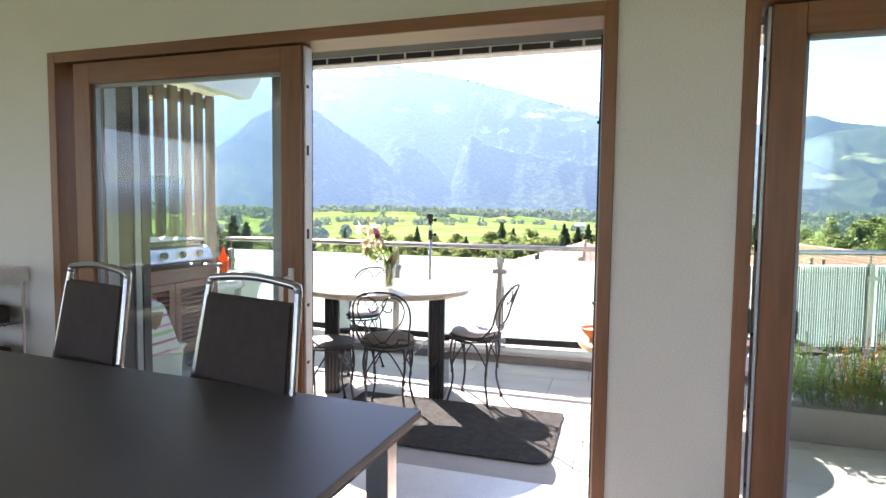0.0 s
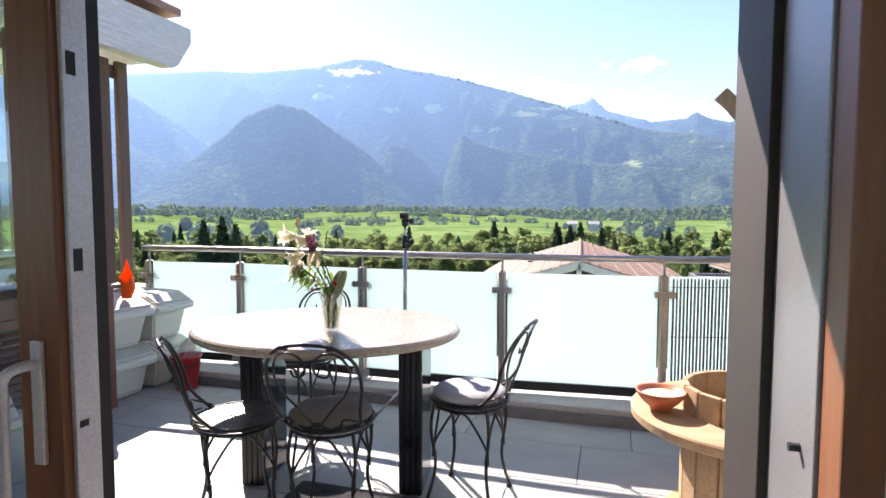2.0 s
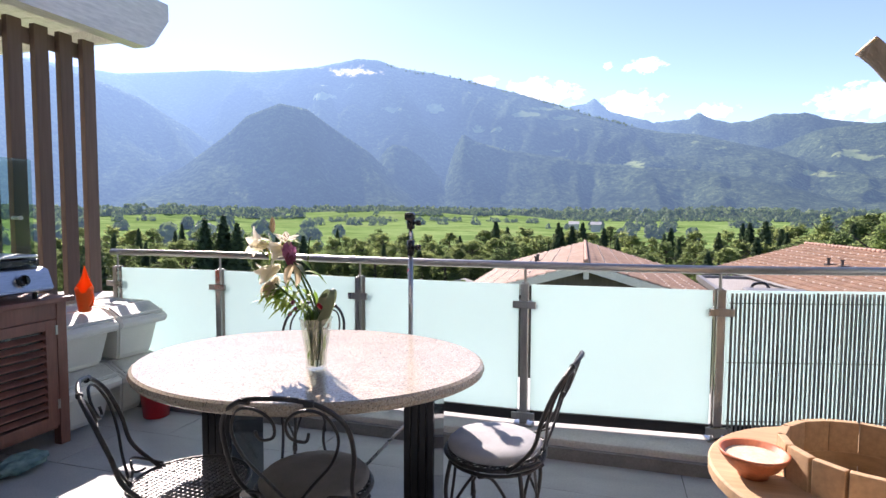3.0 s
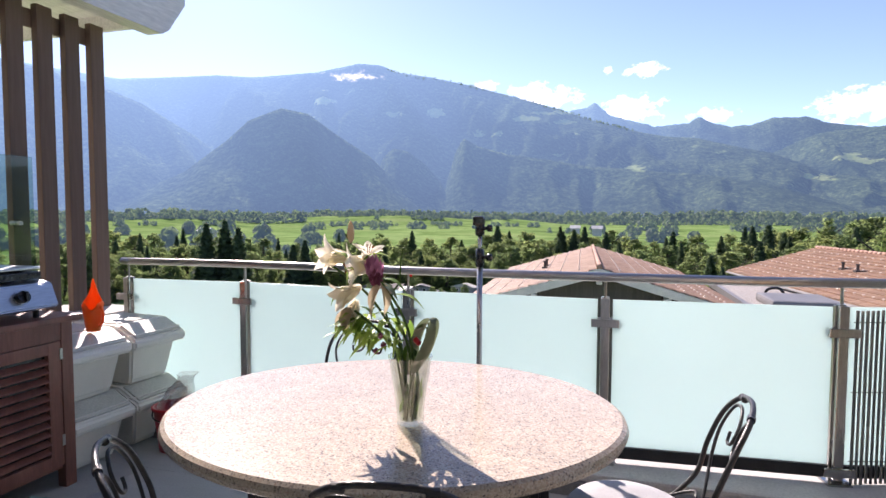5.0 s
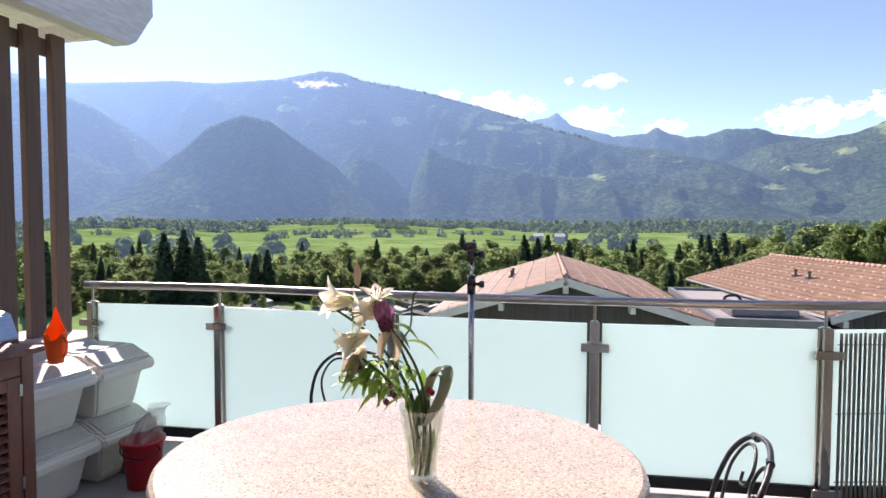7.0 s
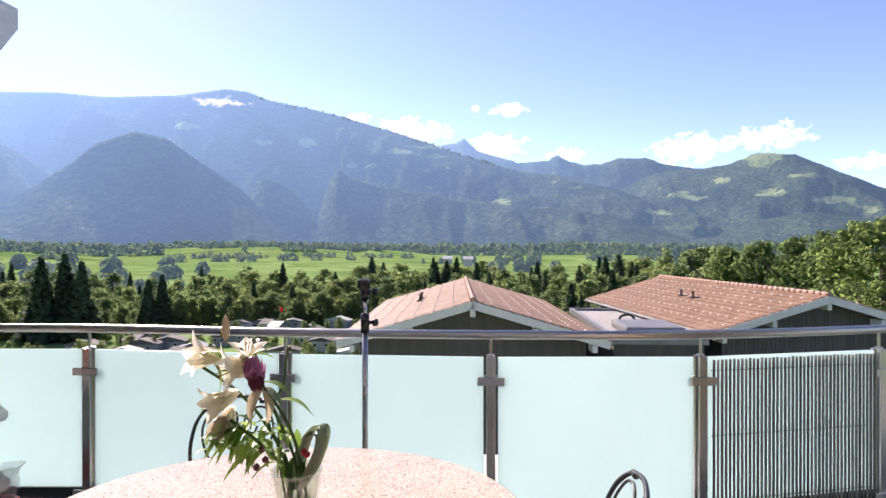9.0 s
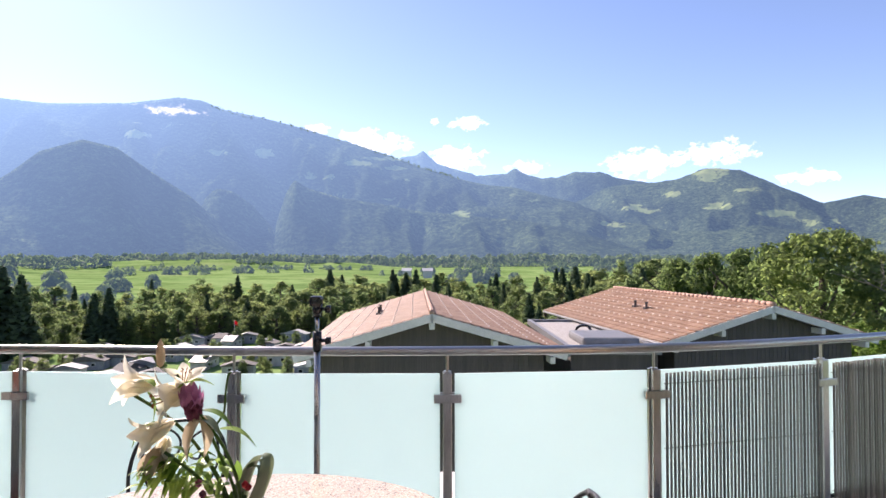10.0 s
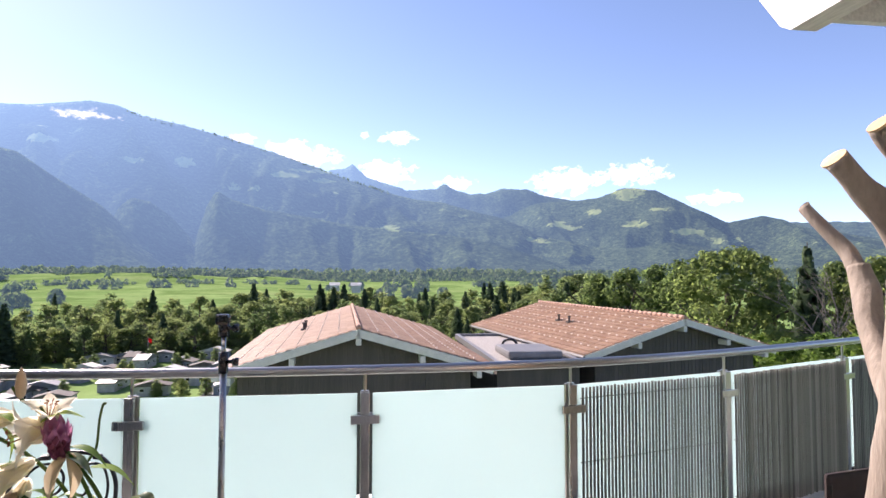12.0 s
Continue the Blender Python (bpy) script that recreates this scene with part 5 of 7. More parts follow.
bmesh.ops.create_circle(bm, cap_ends=True, segments=32, radius=RI - 0.004, matrix=Matrix.Translation((0, 0, 0.40)))
part("soil", bm, mat("potting_soil", (0.02, 0.014, 0.01), (0.05, 0.036, 0.026), 1.0, scale=20, fine=80, bump=0.9), dr, "dark potting soil")
bw = thing("bowl", "glazed terracotta bowl on the cable drum", "bowl", at=(1.838, 4.80, 0.476))
bm = bmesh.new()
lathe(bm, [(0.040, 0.0), (0.043, 0.012), (0.068, 0.032), (0.092, 0.064), (0.095, 0.076), (0.087, 0.074), (0.064, 0.042), (0.024, 0.028)], 32)
part("body", bm, TERRACOTTA, bw, smooth=True)
bm = bmesh.new()
bmesh.ops.create_circle(bm, cap_ends=True, segments=24, radius=0.078, matrix=Matrix.Translation((0, 0, 0.060)))
part("filling", bm, mat("pale_sand", (0.50, 0.42, 0.30), (0.66, 0.58, 0.46), 0.95, scale=30, fine=140, bump=0.8), bw, "pale sand and bits")
random.seed(11)


def limb(bm, pts, rs, n=14):
    ps = spline(pts, 6)
    rr_ = [np.interp(i / (len(ps) - 1), np.linspace(0, 1, len(rs)), rs) for i in range(len(ps))]
    start = len(bm.verts)
    tube(bm, ps, list(rr_), n)
    bm.verts.ensure_lookup_table()
    for v in bm.verts[start:]:
        k = noise.noise(v.co * 9.0)
        v.co += Vector((k, noise.noise(v.co * 9 + Vector((7, 0, 0))), 0.3 * k)) * 0.011


dt = thing("driftwood_tree", "bare pruned tree trunk standing in the cable drum", "tree trunk", at=(2.20, 4.715, 0.01))
bm = bmesh.new()
limb(bm, [(0.0, 0.0, 0.40), (0.02, -0.04, 0.75), (0.015, -0.10, 1.05), (-0.02, -0.17, 1.32), (-0.045, -0.19, 1.48)], [0.068, 0.063, 0.060, 0.062, 0.050])
limb(bm, [(-0.03, -0.18, 1.40), (-0.095, -0.185, 1.495), (-0.165, -0.185, 1.56), (-0.225, -0.18, 1.622)], [0.046, 0.038, 0.030, 0.028])
limb(bm, [(-0.04, -0.19, 1.44), (-0.02, -0.20, 1.55), (-0.09, -0.21, 1.625), (-0.15, -0.215, 1.69)], [0.044, 0.036, 0.029, 0.026])
limb(bm, [(0.01, -0.09, 1.06), (0.07, 0.03, 1.20), (0.11, 0.10, 1.33), (0.12, 0.13, 1.40)], [0.040, 0.034, 0.031, 0.029])
limb(bm, [(0.12, 0.125, 1.38), (0.117, 0.17, 1.44), (0.10, 0.22, 1.51), (0.08, 0.27, 1.58)], [0.027, 0.022, 0.018, 0.017])
part("trunk", bm, BARK, dt, "smooth weathered pale bark", smooth=True)
for p0, p1, r in (((-0.224, -0.18, 1.621), (-0.228, -0.18, 1.625), 0.027), ((-0.149, -0.215, 1.689), (-0.153, -0.215, 1.693), 0.025), ((0.080, 0.269, 1.579), (0.078, 0.272, 1.583), 0.0165)):
    bm = bmesh.new()
    tube(bm, [p0, p1], r, 14)
    part("cut_end", bm, CUT_WOOD, dt, "pale sawn branch end")


def extrude_shape(pts, thick):
    bm = bmesh.new()
    a = [bm.verts.new((x, -thick / 2, z)) for x, z in pts]
    b = [bm.verts.new((x, thick / 2, z)) for x, z in pts]
    bm.faces.new(a)
    bm.faces.new(b[::-1])
    for i in range(len(pts)):
        j = (i + 1) % len(pts)
        bm.faces.new((a[i], a[j], b[j], b[i]))
    return bm


# white wooden dove, little house and ribbon hanging from the trunk
dv = thing("hanging_dove", "white wooden dove hanging on the trunk", "ornament", at=(2.145, 4.47, 1.325))
bm = extrude_shape([(-0.045, 0.030), (-0.030, 0.022), (-0.015, 0.020), (0.0, 0.035), (0.012, 0.045), (0.020, 0.025), (0.042, 0.022), (0.030, 0.005), (0.010, -0.030), (-0.004, -0.036), (-0.024, -0.012), (-0.034, 0.012)], 0.012)
part("body", bm, WHITE_WOOD, dv)
bm = bmesh.new()
tube(bm, spline([(0.0, 0, 0.036), (0.006, 0, 0.09), (0.06, 0.10, 0.14)], 4), 0.0012, 5)
tube(bm, spline([(0.004, 0, 0.036), (-0.004, 0, 0.09), (0.06, 0.10, 0.14)], 4), 0.0012, 5)
part("string", bm, PINK_RIBBON, dv)
bh = thing("hanging_house", "white wooden bird house ornament on the trunk", "ornament", at=(2.15, 4.51, 1.125))
part("body", extrude_shape([(-0.030, -0.04), (0.030, -0.04), (0.030, 0.03), (0.0, 0.065), (-0.030, 0.03)], 0.03), WHITE_WOOD, bh)
bm = bmesh.new()
box(bm, -0.036, 0.036, -0.02, 0.02, -0.004, 0.002, m=pose(-0.024, 0, 0.045, 0, -48, 0))
box(bm, -0.036, 0.036, -0.02, 0.02, -0.004, 0.002, m=pose(0.024, 0, 0.045, 0, 48, 0))
part("roof", bm, GREY_METAL, bh, "small grey pitched roof")
bm = bmesh.new()
tube(bm, [(0.0, -0.018, 0.018), (0.0, -0.0145, 0.018)], 0.011, 14)
tube(bm, [(0.006, -0.018, -0.018), (0.006, -0.0145, -0.018)], 0.009, 14)
part("hole", bm, SHEET, bh, "grey round holes")
bm = bmesh.new()
tube(bm, spline([(0.0, 0, 0.065), (0.01, 0.02, 0.12), (0.07, 0.10, 0.16)], 4), 0.0012, 5)
part("string", bm, PINK_RIBBON, bh)
rb = thing("ribbon", "pale pink ribbon and lace tied round the trunk", "ribbon", at=(2.165, 4.54, 0.975))
bm = bmesh.new()
for s in (-1, 1):
    tube(bm, spline([(0, 0, 0.06), (s * 0.03, 0, 0.095), (s * 0.04, 0, 0.055), (0.0, 0, 0.05), (s * 0.015, 0, -0.02), (s * 0.02, 0, -0.12)], 5), 0.004, 5, flat=0.3)
part("bow", bm, PINK_RIBBON, rb)
bm = bmesh.new()
for i in range(26):
    lathe(bm, [(0.0003, -0.007), (0.007, 0.0), (0.0003, 0.007)], 7, (0.006 * math.sin(i * 1.7), 0.004 * math.cos(i * 2.1), 0.03 - 0.0105 * i))
part("lace", bm, WHITE_WOOD, rb, "white knotted lace cord")

# ---- planting and dark chair behind the second door ----
pl = thing("planter_box", "long grey planter with weeds on the terrace tiles", "planter", at=(0, 0, 0))
part("trough", boxed(2.74, 4.40, 4.72, 5.02, 0.0, 0.20, bevel=0.012), SHEET, pl)
random.seed(5)
for nm, m_, x0, x1, n, hh in (("weeds", BUSH, 2.78, 4.36, 210, 0.36), ("dry_shrub", DRYLEAF, 3.15, 4.36, 46, 0.40)):
    bm = bmesh.new()
    for i in range(n):
        bx_, by_ = random.uniform(x0, x1), random.uniform(4.76, 4.98)
        h = hh * random.uniform(0.5, 1.1)
        tip = Vector((bx_ + random.uniform(-0.1, 0.1), by_ + random.uniform(-0.1, 0.1), 0.20 + h))
        base = Vector((bx_, by_, 0.19))
        tube(bm, [base, tip], 0.0022, 4)
        for k in range(16):
            t = 0.15 + 0.85 * k / 16
            p = base.lerp(tip, t)
            a = k * 2.4 + i
            L = 0.055 * (1.2 - t)+0.012
            blade(bm, p, p + Vector((math.cos(a) * L, math.sin(a) * L, 0.012)), 0.010, 0.01, 0.2, 2)
    part(nm, bm, m_, pl, "tall green weeds" if nm == "weeds" else "dry orange shrub")
gc = thing("garden_chair", "dark folding garden chair by the planter", "chair", at=(2.98, 5.32, 0), turn=10)
part("seat", boxed(-0.2, 0.2, -0.2, 0.2, 0.40, 0.425, bevel=0.01), CHAIR_CLOTH, gc)
part("backrest", boxed(-0.2, 0.2, 0.185, 0.205, 0.45, 0.62, bevel=0.015), CHAIR_CLOTH, gc)
for x in (-0.185, 0.185):
    for y in (-0.18, 0.19):
        bm = bmesh.new()
        tube(bm, [(x, y, 0.0), (x, y, 0.41 if y < 0 else 0.58)], 0.010, 8)
        part("leg", bm, GREY_METAL, gc)

# ---- dining table and chairs in the room ----
dn = thing("dining_table", "graphite rectangular dining table in the room", "table", at=(0.39, 2.13, 0), turn=-3.2)
part("tabletop", boxed(-1.06, 1.06, -0.47, 0.47, 0.722, 0.742, bevel=0.003), TABLE_BLACK, dn, "matt graphite table top")
part("edge_band", boxed(-1.045, 1.045, -0.455, 0.455, 0.700, 0.7215), BLACK_ENAMEL, dn)
for x in (-0.98, 0.98):
    for y in (-0.40, 0.40):
        part("leg", boxed(x - 0.03, x + 0.03, y - 0.03, y + 0.03, 0.0, 0.70, bevel=0.004), CHROME, dn)


def dining_chair(at, turn, label):
    c = thing("dining_chair", label, "chair", "dining chairs in the room", at, turn)
    c.matrix_basis = c.matrix_basis @ Matrix.Diagonal((1.09, 1.09, 1.09, 1))
    part("seat", boxed(-0.21, 0.21, -0.22, 0.20, 0.44, 0.475, bevel=0.015), CHAIR_CLOTH, c, "dark brown cloth seat")
    bm = bmesh.new()
    m = pose(0, 0.205, 0.46, -9, 0, 0)
    pts = [(-0.205, 0.0), (0.205, 0.0), (0.178, 0.455), (-0.178, 0.455)]
    a = [bm.verts.new(m @ Vector((x, -0.014, z))) for x, z in pts]
    b = [bm.verts.new(m @ Vector((x, 0.014, z))) for x, z in pts]
    bm.faces.new(a)
    bm.faces.new(b[::-1])
    for i in range(4):
        bm.faces.new((a[i], a[(i + 1) % 4], b[(i + 1) % 4], b[i]))
    bmesh.ops.bevel(bm, geom=bm.edges[:], offset=0.008, segments=2, affect="EDGES")
    part("backrest", bm, CHAIR_CLOTH, c, "tapered dark brown cloth backrest")
    bm = bmesh.new()
    tube(bm, [m @ Vector(p) for p in spline([(-0.216, 0, -0.1), (-0.200, 0, 0.25), (-0.184, 0, 0.46), (-0.180, 0, 0.487), (-0.160, 0, 0.500), (0, 0, 0.512), (0.160, 0, 0.500), (0.180, 0, 0.487), (0.184, 0, 0.46), (0.200, 0, 0.25), (0.216, 0, -0.1)], 5)], 0.0115, 10)
    part("back_tube", bm, CHROME, c, "chrome back tube with carrying bow", smooth=True)
    for x in (-0.19, 0.19):
        for y in (-0.19, 0.17):
            bm = bmesh.new()
            tube(bm, [(x, y, 0.445), (x * 1.06, y * 1.08, 0.0)], 0.011, 10)
            part("leg", bm, CHROME, c, smooth=True)
    return c


dining_chair((0.815, 2.34, 0), -15, "dark brown cloth dining chair with chrome frame at the table")
dining_chair((0.10, 2.44, 0), -16, "dark brown cloth dining chair with chrome frame at the table")
# slim shelf at the wall
sh = thing("wall_shelf", "slim metal shelf rack with white tray on top", "shelf", at=(-0.945, 3.06, 0))
for x in (-0.21, 0.17):
    for y in (-0.11, 0.11):
        bm = bmesh.new()
        tube(bm, [(x, y, 0), (x, y, 0.90)], 0.008, 8)
        part("upright", bm, CHROME, sh)
for z in (0.25, 0.50, 0.70):
    bm = bmesh.new()
    for k in range(9):
        tube(bm, [(-0.21, -0.11 + 0.0275 * k, z), (0.17, -0.11 + 0.0275 * k, z)], 0.003, 5)
    part("wire_shelf", bm, CHROME, sh)
part("tray", boxed(-0.23, 0.19, -0.13, 0.13, 0.90, 0.975, bevel=0.01), WHITE_WOOD, sh, "white tray with grip hole")
part("grip", boxed(0.02, 0.12, -0.1325, -0.128, 0.93, 0.948), DARK_RUBBER, sh)
for z in (0.2532, 0.5032, 0.7032):
    bm = bmesh.new()
    box(bm, -1.135, -0.995, 2.98, 3.14, z, z + 0.12, bevel=0.03)
    box(bm, -0.975, -0.805, 2.98, 3.14, z, z + 0.09, bevel=0.03)
    tagged(part("bag_stack", bm, CHAIR_CLOTH), "dark soft bags on the metal shelf", "bags")


# ---- the valley ----
EYE = 1.3
# ridges of the far side: name, crest distance, foot distance, spur depth, (azimuth, elevation) along the crest
RIDGES = (
    ("side_slope", 2150, 1560, 34, [(-75, 13), (-60, 13), (-50.6, 11.8), (-46.6, 10.8), (-44.2, 9.9), (-41.9, 8.5), (-40.1, 7.5), (-37.5, 5.6), (-34, 2.5), (-30, -1)]),
    ("dome", 1700, 1330, 13, [(-50, -1.5), (-45.2, 1.6), (-43.9, 2.5), (-40.9, 4.0), (-37.1, 7.1), (-35.2, 9.0), (-32.2, 10.3), (-29.7, 9.9), (-27.1, 8.1), (-23.8, 6.0), (-21, 3.4), (-18, 0.5), (-15, -3)]),
    ("buttress", 1880, 1530, 16, [(-25.5, -2), (-23.6, 3.0), (-22.4, 6.0), (-21.4, 6.9), (-20.0, 6.6), (-18.2, 5.3), (-16.6, 3.4), (-15, 0.5), (-14, -3)]),
    ("shoulder", 1960, 1560, 24, [(-18.0, -2), (-16.2, 3.2), (-15.2, 6.6), (-14.4, 7.9), (-13.2, 7.2), (-10, 6.3), (-6, 5.7), (-2, 5.0), (3, 4.5), (8, 4.0), (13, 3.0), (18, 1.4), (22, 0.2), (26, -2)]),
    ("main_ridge", 2700, 1760, 46, [(-75, 11), (-60, 12.0), (-54, 12.2), (-46, 11.7), (-38, 12.8), (-34.7, 12.9), (-29, 13.7), (-24.8, 14.7), (-22.7, 14.6), (-21, 14.0), (-17.7, 13.6), (-13.7, 12.8), (-9.4, 11.7), (-5.3, 10.5), (-2, 9.3), (2.6, 8.0), (4.9, 7.5), (7.4, 7.25), (11.1, 6.2), (13.2, 5.7), (15.5, 4.7), (18.5, 3.1), (21.3, 2.1), (25, 1.2), (30, -1)]),
    ("foothill", 2350, 1950, 22, [(8, -1), (14, 2.7), (17, 3.7), (19, 3.6), (22, 2.8), (26, 2.6), (29, 3.1), (33, 2.5), (38, 2.2), (46, 2.2), (75, 3)]),
    ("green_hill", 3300, 2450, 46, [(5, 0), (9.5, 3.8), (12.9, 5.5), (16.3, 7.0), (19.6, 7.3), (22.8, 7.8), (25.2, 8.55), (28.0, 8.1), (30.0, 7.1), (32.4, 6.05), (34.2, 5.0), (36.9, 5.45), (39.0, 4.4), (41.0, 3.7), (46, 2.9), (75, 4)]),
    ("far_peaks", 4500, 3500, 60, [(-14, 8), (-9.6, 12.0), (-7.5, 11.2), (-4.2, 10.3), (-2.4, 10.6), (-1.7, 11.05), (-0.4, 9.8), (3.7, 8.6), (6.6, 8.7), (7.6, 9.2), (8.6, 8.6), (10.0, 8.2), (11.8, 8.3), (13.4, 8.7), (15.7, 8.6), (17.5, 7.9), (21, 7.3), (30, 5), (75, 3)]),
)
# clearings and alps among the woods: azimuth, elevation, half width, half height in degrees
ALPS = [(-28.4, 11.1, 1.6, 0.3), (-25.6, 12.1, 2.4, 0.3), (-20.8, 10.0, 1.5, 0.4), (-17.0, 10.1, 1.5, 0.4), (-5.6, 10.1, 2.6, 0.25), (-4.4, 9.2, 1.8, 0.25), (-8, 9.6, 1.8, 0.25), (-11.8, 8.2, 1.9, 0.4), (-10.2, 6.5, 1.2, 0.3), (-5.6, 6.1, 1.5, 0.25), (2.3, 4.6, 1.4, 0.35), (18.6, 5.0, 1.5, 0.4), (20.3, 4.5, 1.2, 0.4), (16.8, 3.4, 1.8, 0.35), (25.3, 7.7, 1.8, 0.7), (25.9, 4.8, 1.5, 0.35), (30.6, 4.0, 2.0, 0.35), (34, 3.0, 1.5, 0.25), (22.2, 6.1, 1.0, 0.3), (28.4, 6.2, 1.3, 0.25), (9.5, 5.9, 1.0, 0.2)]


def base_z(x, y):
    """Ground height of the near slope and the valley floor."""
    r = math.hypot(x, y)
    z = float(np.interp(r, [0, 42, 70, 120, 480, 760, 1000, 1250], [-10.2, -10.6, -14.5, -21.5, -21.5, -17, -12, -7]))
    if r > 300:
        z += 7 * max(0.0, noise.noise(Vector((x * 0.0035, y * 0.006, 2.0)))) * min(1, (r - 300) / 300)
    az_ = math.degrees(math.atan2(x, y)) if y > 0 else 180.0
    for a0, wa, r0, wr, hh in ((-20, 8, 990, 85, 16), (-9, 4, 960, 60, 8), (-29, 5, 1040, 70, 10), (-44, 7, 960, 90, 8), (16, 10, 1080, 80, 5)):
        z += hh * math.exp(-((az_ - a0) / wa) ** 2 - ((r - r0) / wr) ** 2)
    return z


def sheet_mesh(name, azs, radii, zs, material):
    """A polar height sheet, closed all round."""
    az_, r_ = np.meshgrid(np.radians(azs), radii)
    co = np.stack((r_ * np.sin(az_), r_ * np.cos(az_), zs), -1).reshape(-1, 3)
    n = len(azs)
    faces = [(i * n + k, i * n + (k + 1) % n, (i + 1) * n + (k + 1) % n, (i + 1) * n + k) for i in range(len(radii) - 1) for k in range(n)]
    me = bpy.data.meshes.new(name)
    me.from_pydata(co.tolist(), [], faces)
    me.polygons.foreach_set("use_smooth", [True] * len(me.polygons))
    me.materials.append(material)
    return new(name, me)


def ridged(a, b, c):
    return 1 - 2.2 * abs(noise.noise(Vector((a, b, c))))


def mountain_z(a, r, crests, foot):
    """Height of the far side: the highest of its ridges, each falling to its foot and cut by gullies."""
    best = foot - 0.02 * (r - 1250)
    for k, (e, (nm, rc, rf, depth, line)) in enumerate(zip(crests, RIDGES)):
        zc = EYE + rc * math.tan(radians(e))
        if zc < -20:
            continue
        if r <= rc:
            t = max(0.0, (r - rf) / (rc - rf))
            z = -8 + (zc + 8) * t ** 1.08
            w = min(1.0, 3.2 * t) * min(1.0, 4.0 * (1 - t)) * min(1.0, max(0.0, e) / 3.5)
        else:
            t = 1.0
            z = zc - 0.55 * (r - rc)
            w = 0.25
        if r < rf:
            z -= (rf - r) * 0.6
        slant = 0.006 * (r - rc)
        warp = 2.2 * noise.noise(Vector((a * 0.12, r * 0.0022, 5.0 * k))) + 0.6 * noise.noise(Vector((a * 0.5, r * 0.008, 7.0)))
        u = a + warp
        cut = 0.75 * ridged(u * 0.13 + 0.16 * slant, 0.0007 * r, 3.0 * k) + 0.26 * ridged(u * 0.37 - 0.3 * slant, 0.0022 * r, 3.0 * k + 1) + 0.12 * ridged(u * 0.9 + 0.5 * slant, 0.006 * r, 3.0 * k + 2)
        z += depth * (2.0 * w * (cut - 0.6) + (0.16 if nm == "far_peaks" else 0.05) * noise.noise(Vector((a * 2.2 if nm == "far_peaks" else a * 3.2, r * 0.02, k))))
        best = max(best, z)
    return best


azs = [a * 0.45 for a in range(-178, 179)] + [81 + 6 * i for i in range(1, 34)]
radii = [0.5, 20, 42, 55, 70, 90, 120, 160, 220, 300, 380, 480, 560, 650, 700, 760, 810, 860, 910, 960, 1010, 1060, 1120, 1180, 1250]
zs = np.array([[base_z(r * math.sin(radians(a)), r * math.cos(radians(a))) for a in azs] for r in radii])
structure(sheet_mesh("ground", azs, radii, zs, MEADOW), "green valley meadows falling away from the house", "ground")

azs = [-80 + 0.25 * i for i in range(641)] + [80 + 8 * i for i in range(1, 25)]
radii = [1250 + 16 * i for i in range(50)] + [2050 + 24 * i for i in range(34)] + [2866 + 40 * i for i in range(24)] + [3826 + 60 * i for i in range(16)]
crest_at = [np.interp(azs, [p[0] for p in line], [p[1] for p in line], left=-9 if line[0][1] < 3 else None, right=-9 if line[-1][1] < 1 else None) for _, _, _, _, line in RIDGES]
zs = np.empty((len(radii), len(azs)))
for k, a in enumerate(azs):
    foot = base_z(1250 * math.sin(radians(a)), 1250 * math.cos(radians(a)))
    for i, r in enumerate(radii):
        if a > 80:
            zs[i, k] = foot + 0.06 * (r - 1250)
        else:
            side = min(1.0, (80 - abs(a)) / 8)
            zs[i, k] = (foot + 0.06 * (r - 1250)) * (1 - side) + side * (foot if i == 0 else mountain_z(a, r, [c[k] for c in crest_at], foot))
mountains = structure(sheet_mesh("backdrop_mountains", azs, radii, zs, MOUNTAIN), "wooded mountains with alps in painted blue haze, closing the valley", "mountains")
el_ = np.degrees(np.arctan2(zs - EYE, np.array(radii)[:, None]))
alp_ = np.zeros_like(zs)
for a0, e0, wa, we in ALPS:
    alp_ = np.maximum(alp_, 1 - ((np.array(azs)[None, :] - a0) / wa) ** 2 * 0.6 - ((el_ - e0) / we) ** 2 * 0.6)
mountains.data.attributes.new("clearing", "FLOAT", "POINT").data.foreach_set("value", alp_.clip(-1, 1).reshape(-1).astype(np.float32))

# small clouds about the summits: azimuth, elevation, width, height in degrees
for i, (az, el, w, h) in enumerate(((-6.6, 11.7, 8.5, 3.2), (1.6, 10.2, 7.0, 3.0), (8.8, 9.2, 5.5, 1.6), (2.8, 13.6, 4.6, 1.7), (19.6, 9.1, 8.5, 3.4), (26.0, 9.8, 7.5, 2.8), (33.0, 7.0, 5.0, 1.8), (-25.4, 13.5, 7.5, 1.5), (-12.0, 12.8, 3.0, 1.2), (-0.6, 13.8, 1.2, 1.0))):
    D = 4600 if i != 7 else 2300
    c = Vector((math.sin(radians(az)), math.cos(radians(az)), math.tan(radians(el)))) * D
    m = Matrix.Translation(c) @ Matrix.Rotation(-radians(az), 4, "Z")
    bm = bmesh.new()
    hw, hh = D * math.tan(radians(w / 2)), D * math.tan(radians(h / 2))
    vs = [bm.verts.new(m @ Vector((sx * hw, 0, sz * hh))) for sx, sz in ((-1, -1), (1, -1), (1, 1), (-1, 1))]
    f = bm.faces.new(vs)
    uv = bm.loops.layers.uv.new("uv")
    for lp, co in zip(f.loops, ((0, 0), (1, 0), (1, 1), (0, 1))):
        lp[uv].uv = co
    me = bpy.data.meshes.new("backdrop_cloud")
    bm.to_mesh(me)
    bm.free()
    me.materials.append(CLOUD_WISP if i == 7 else CLOUD)
    o = structure(new("backdrop_cloud", me), "small white cloud above the ridge", "cloud")
    o.visible_shadow = False


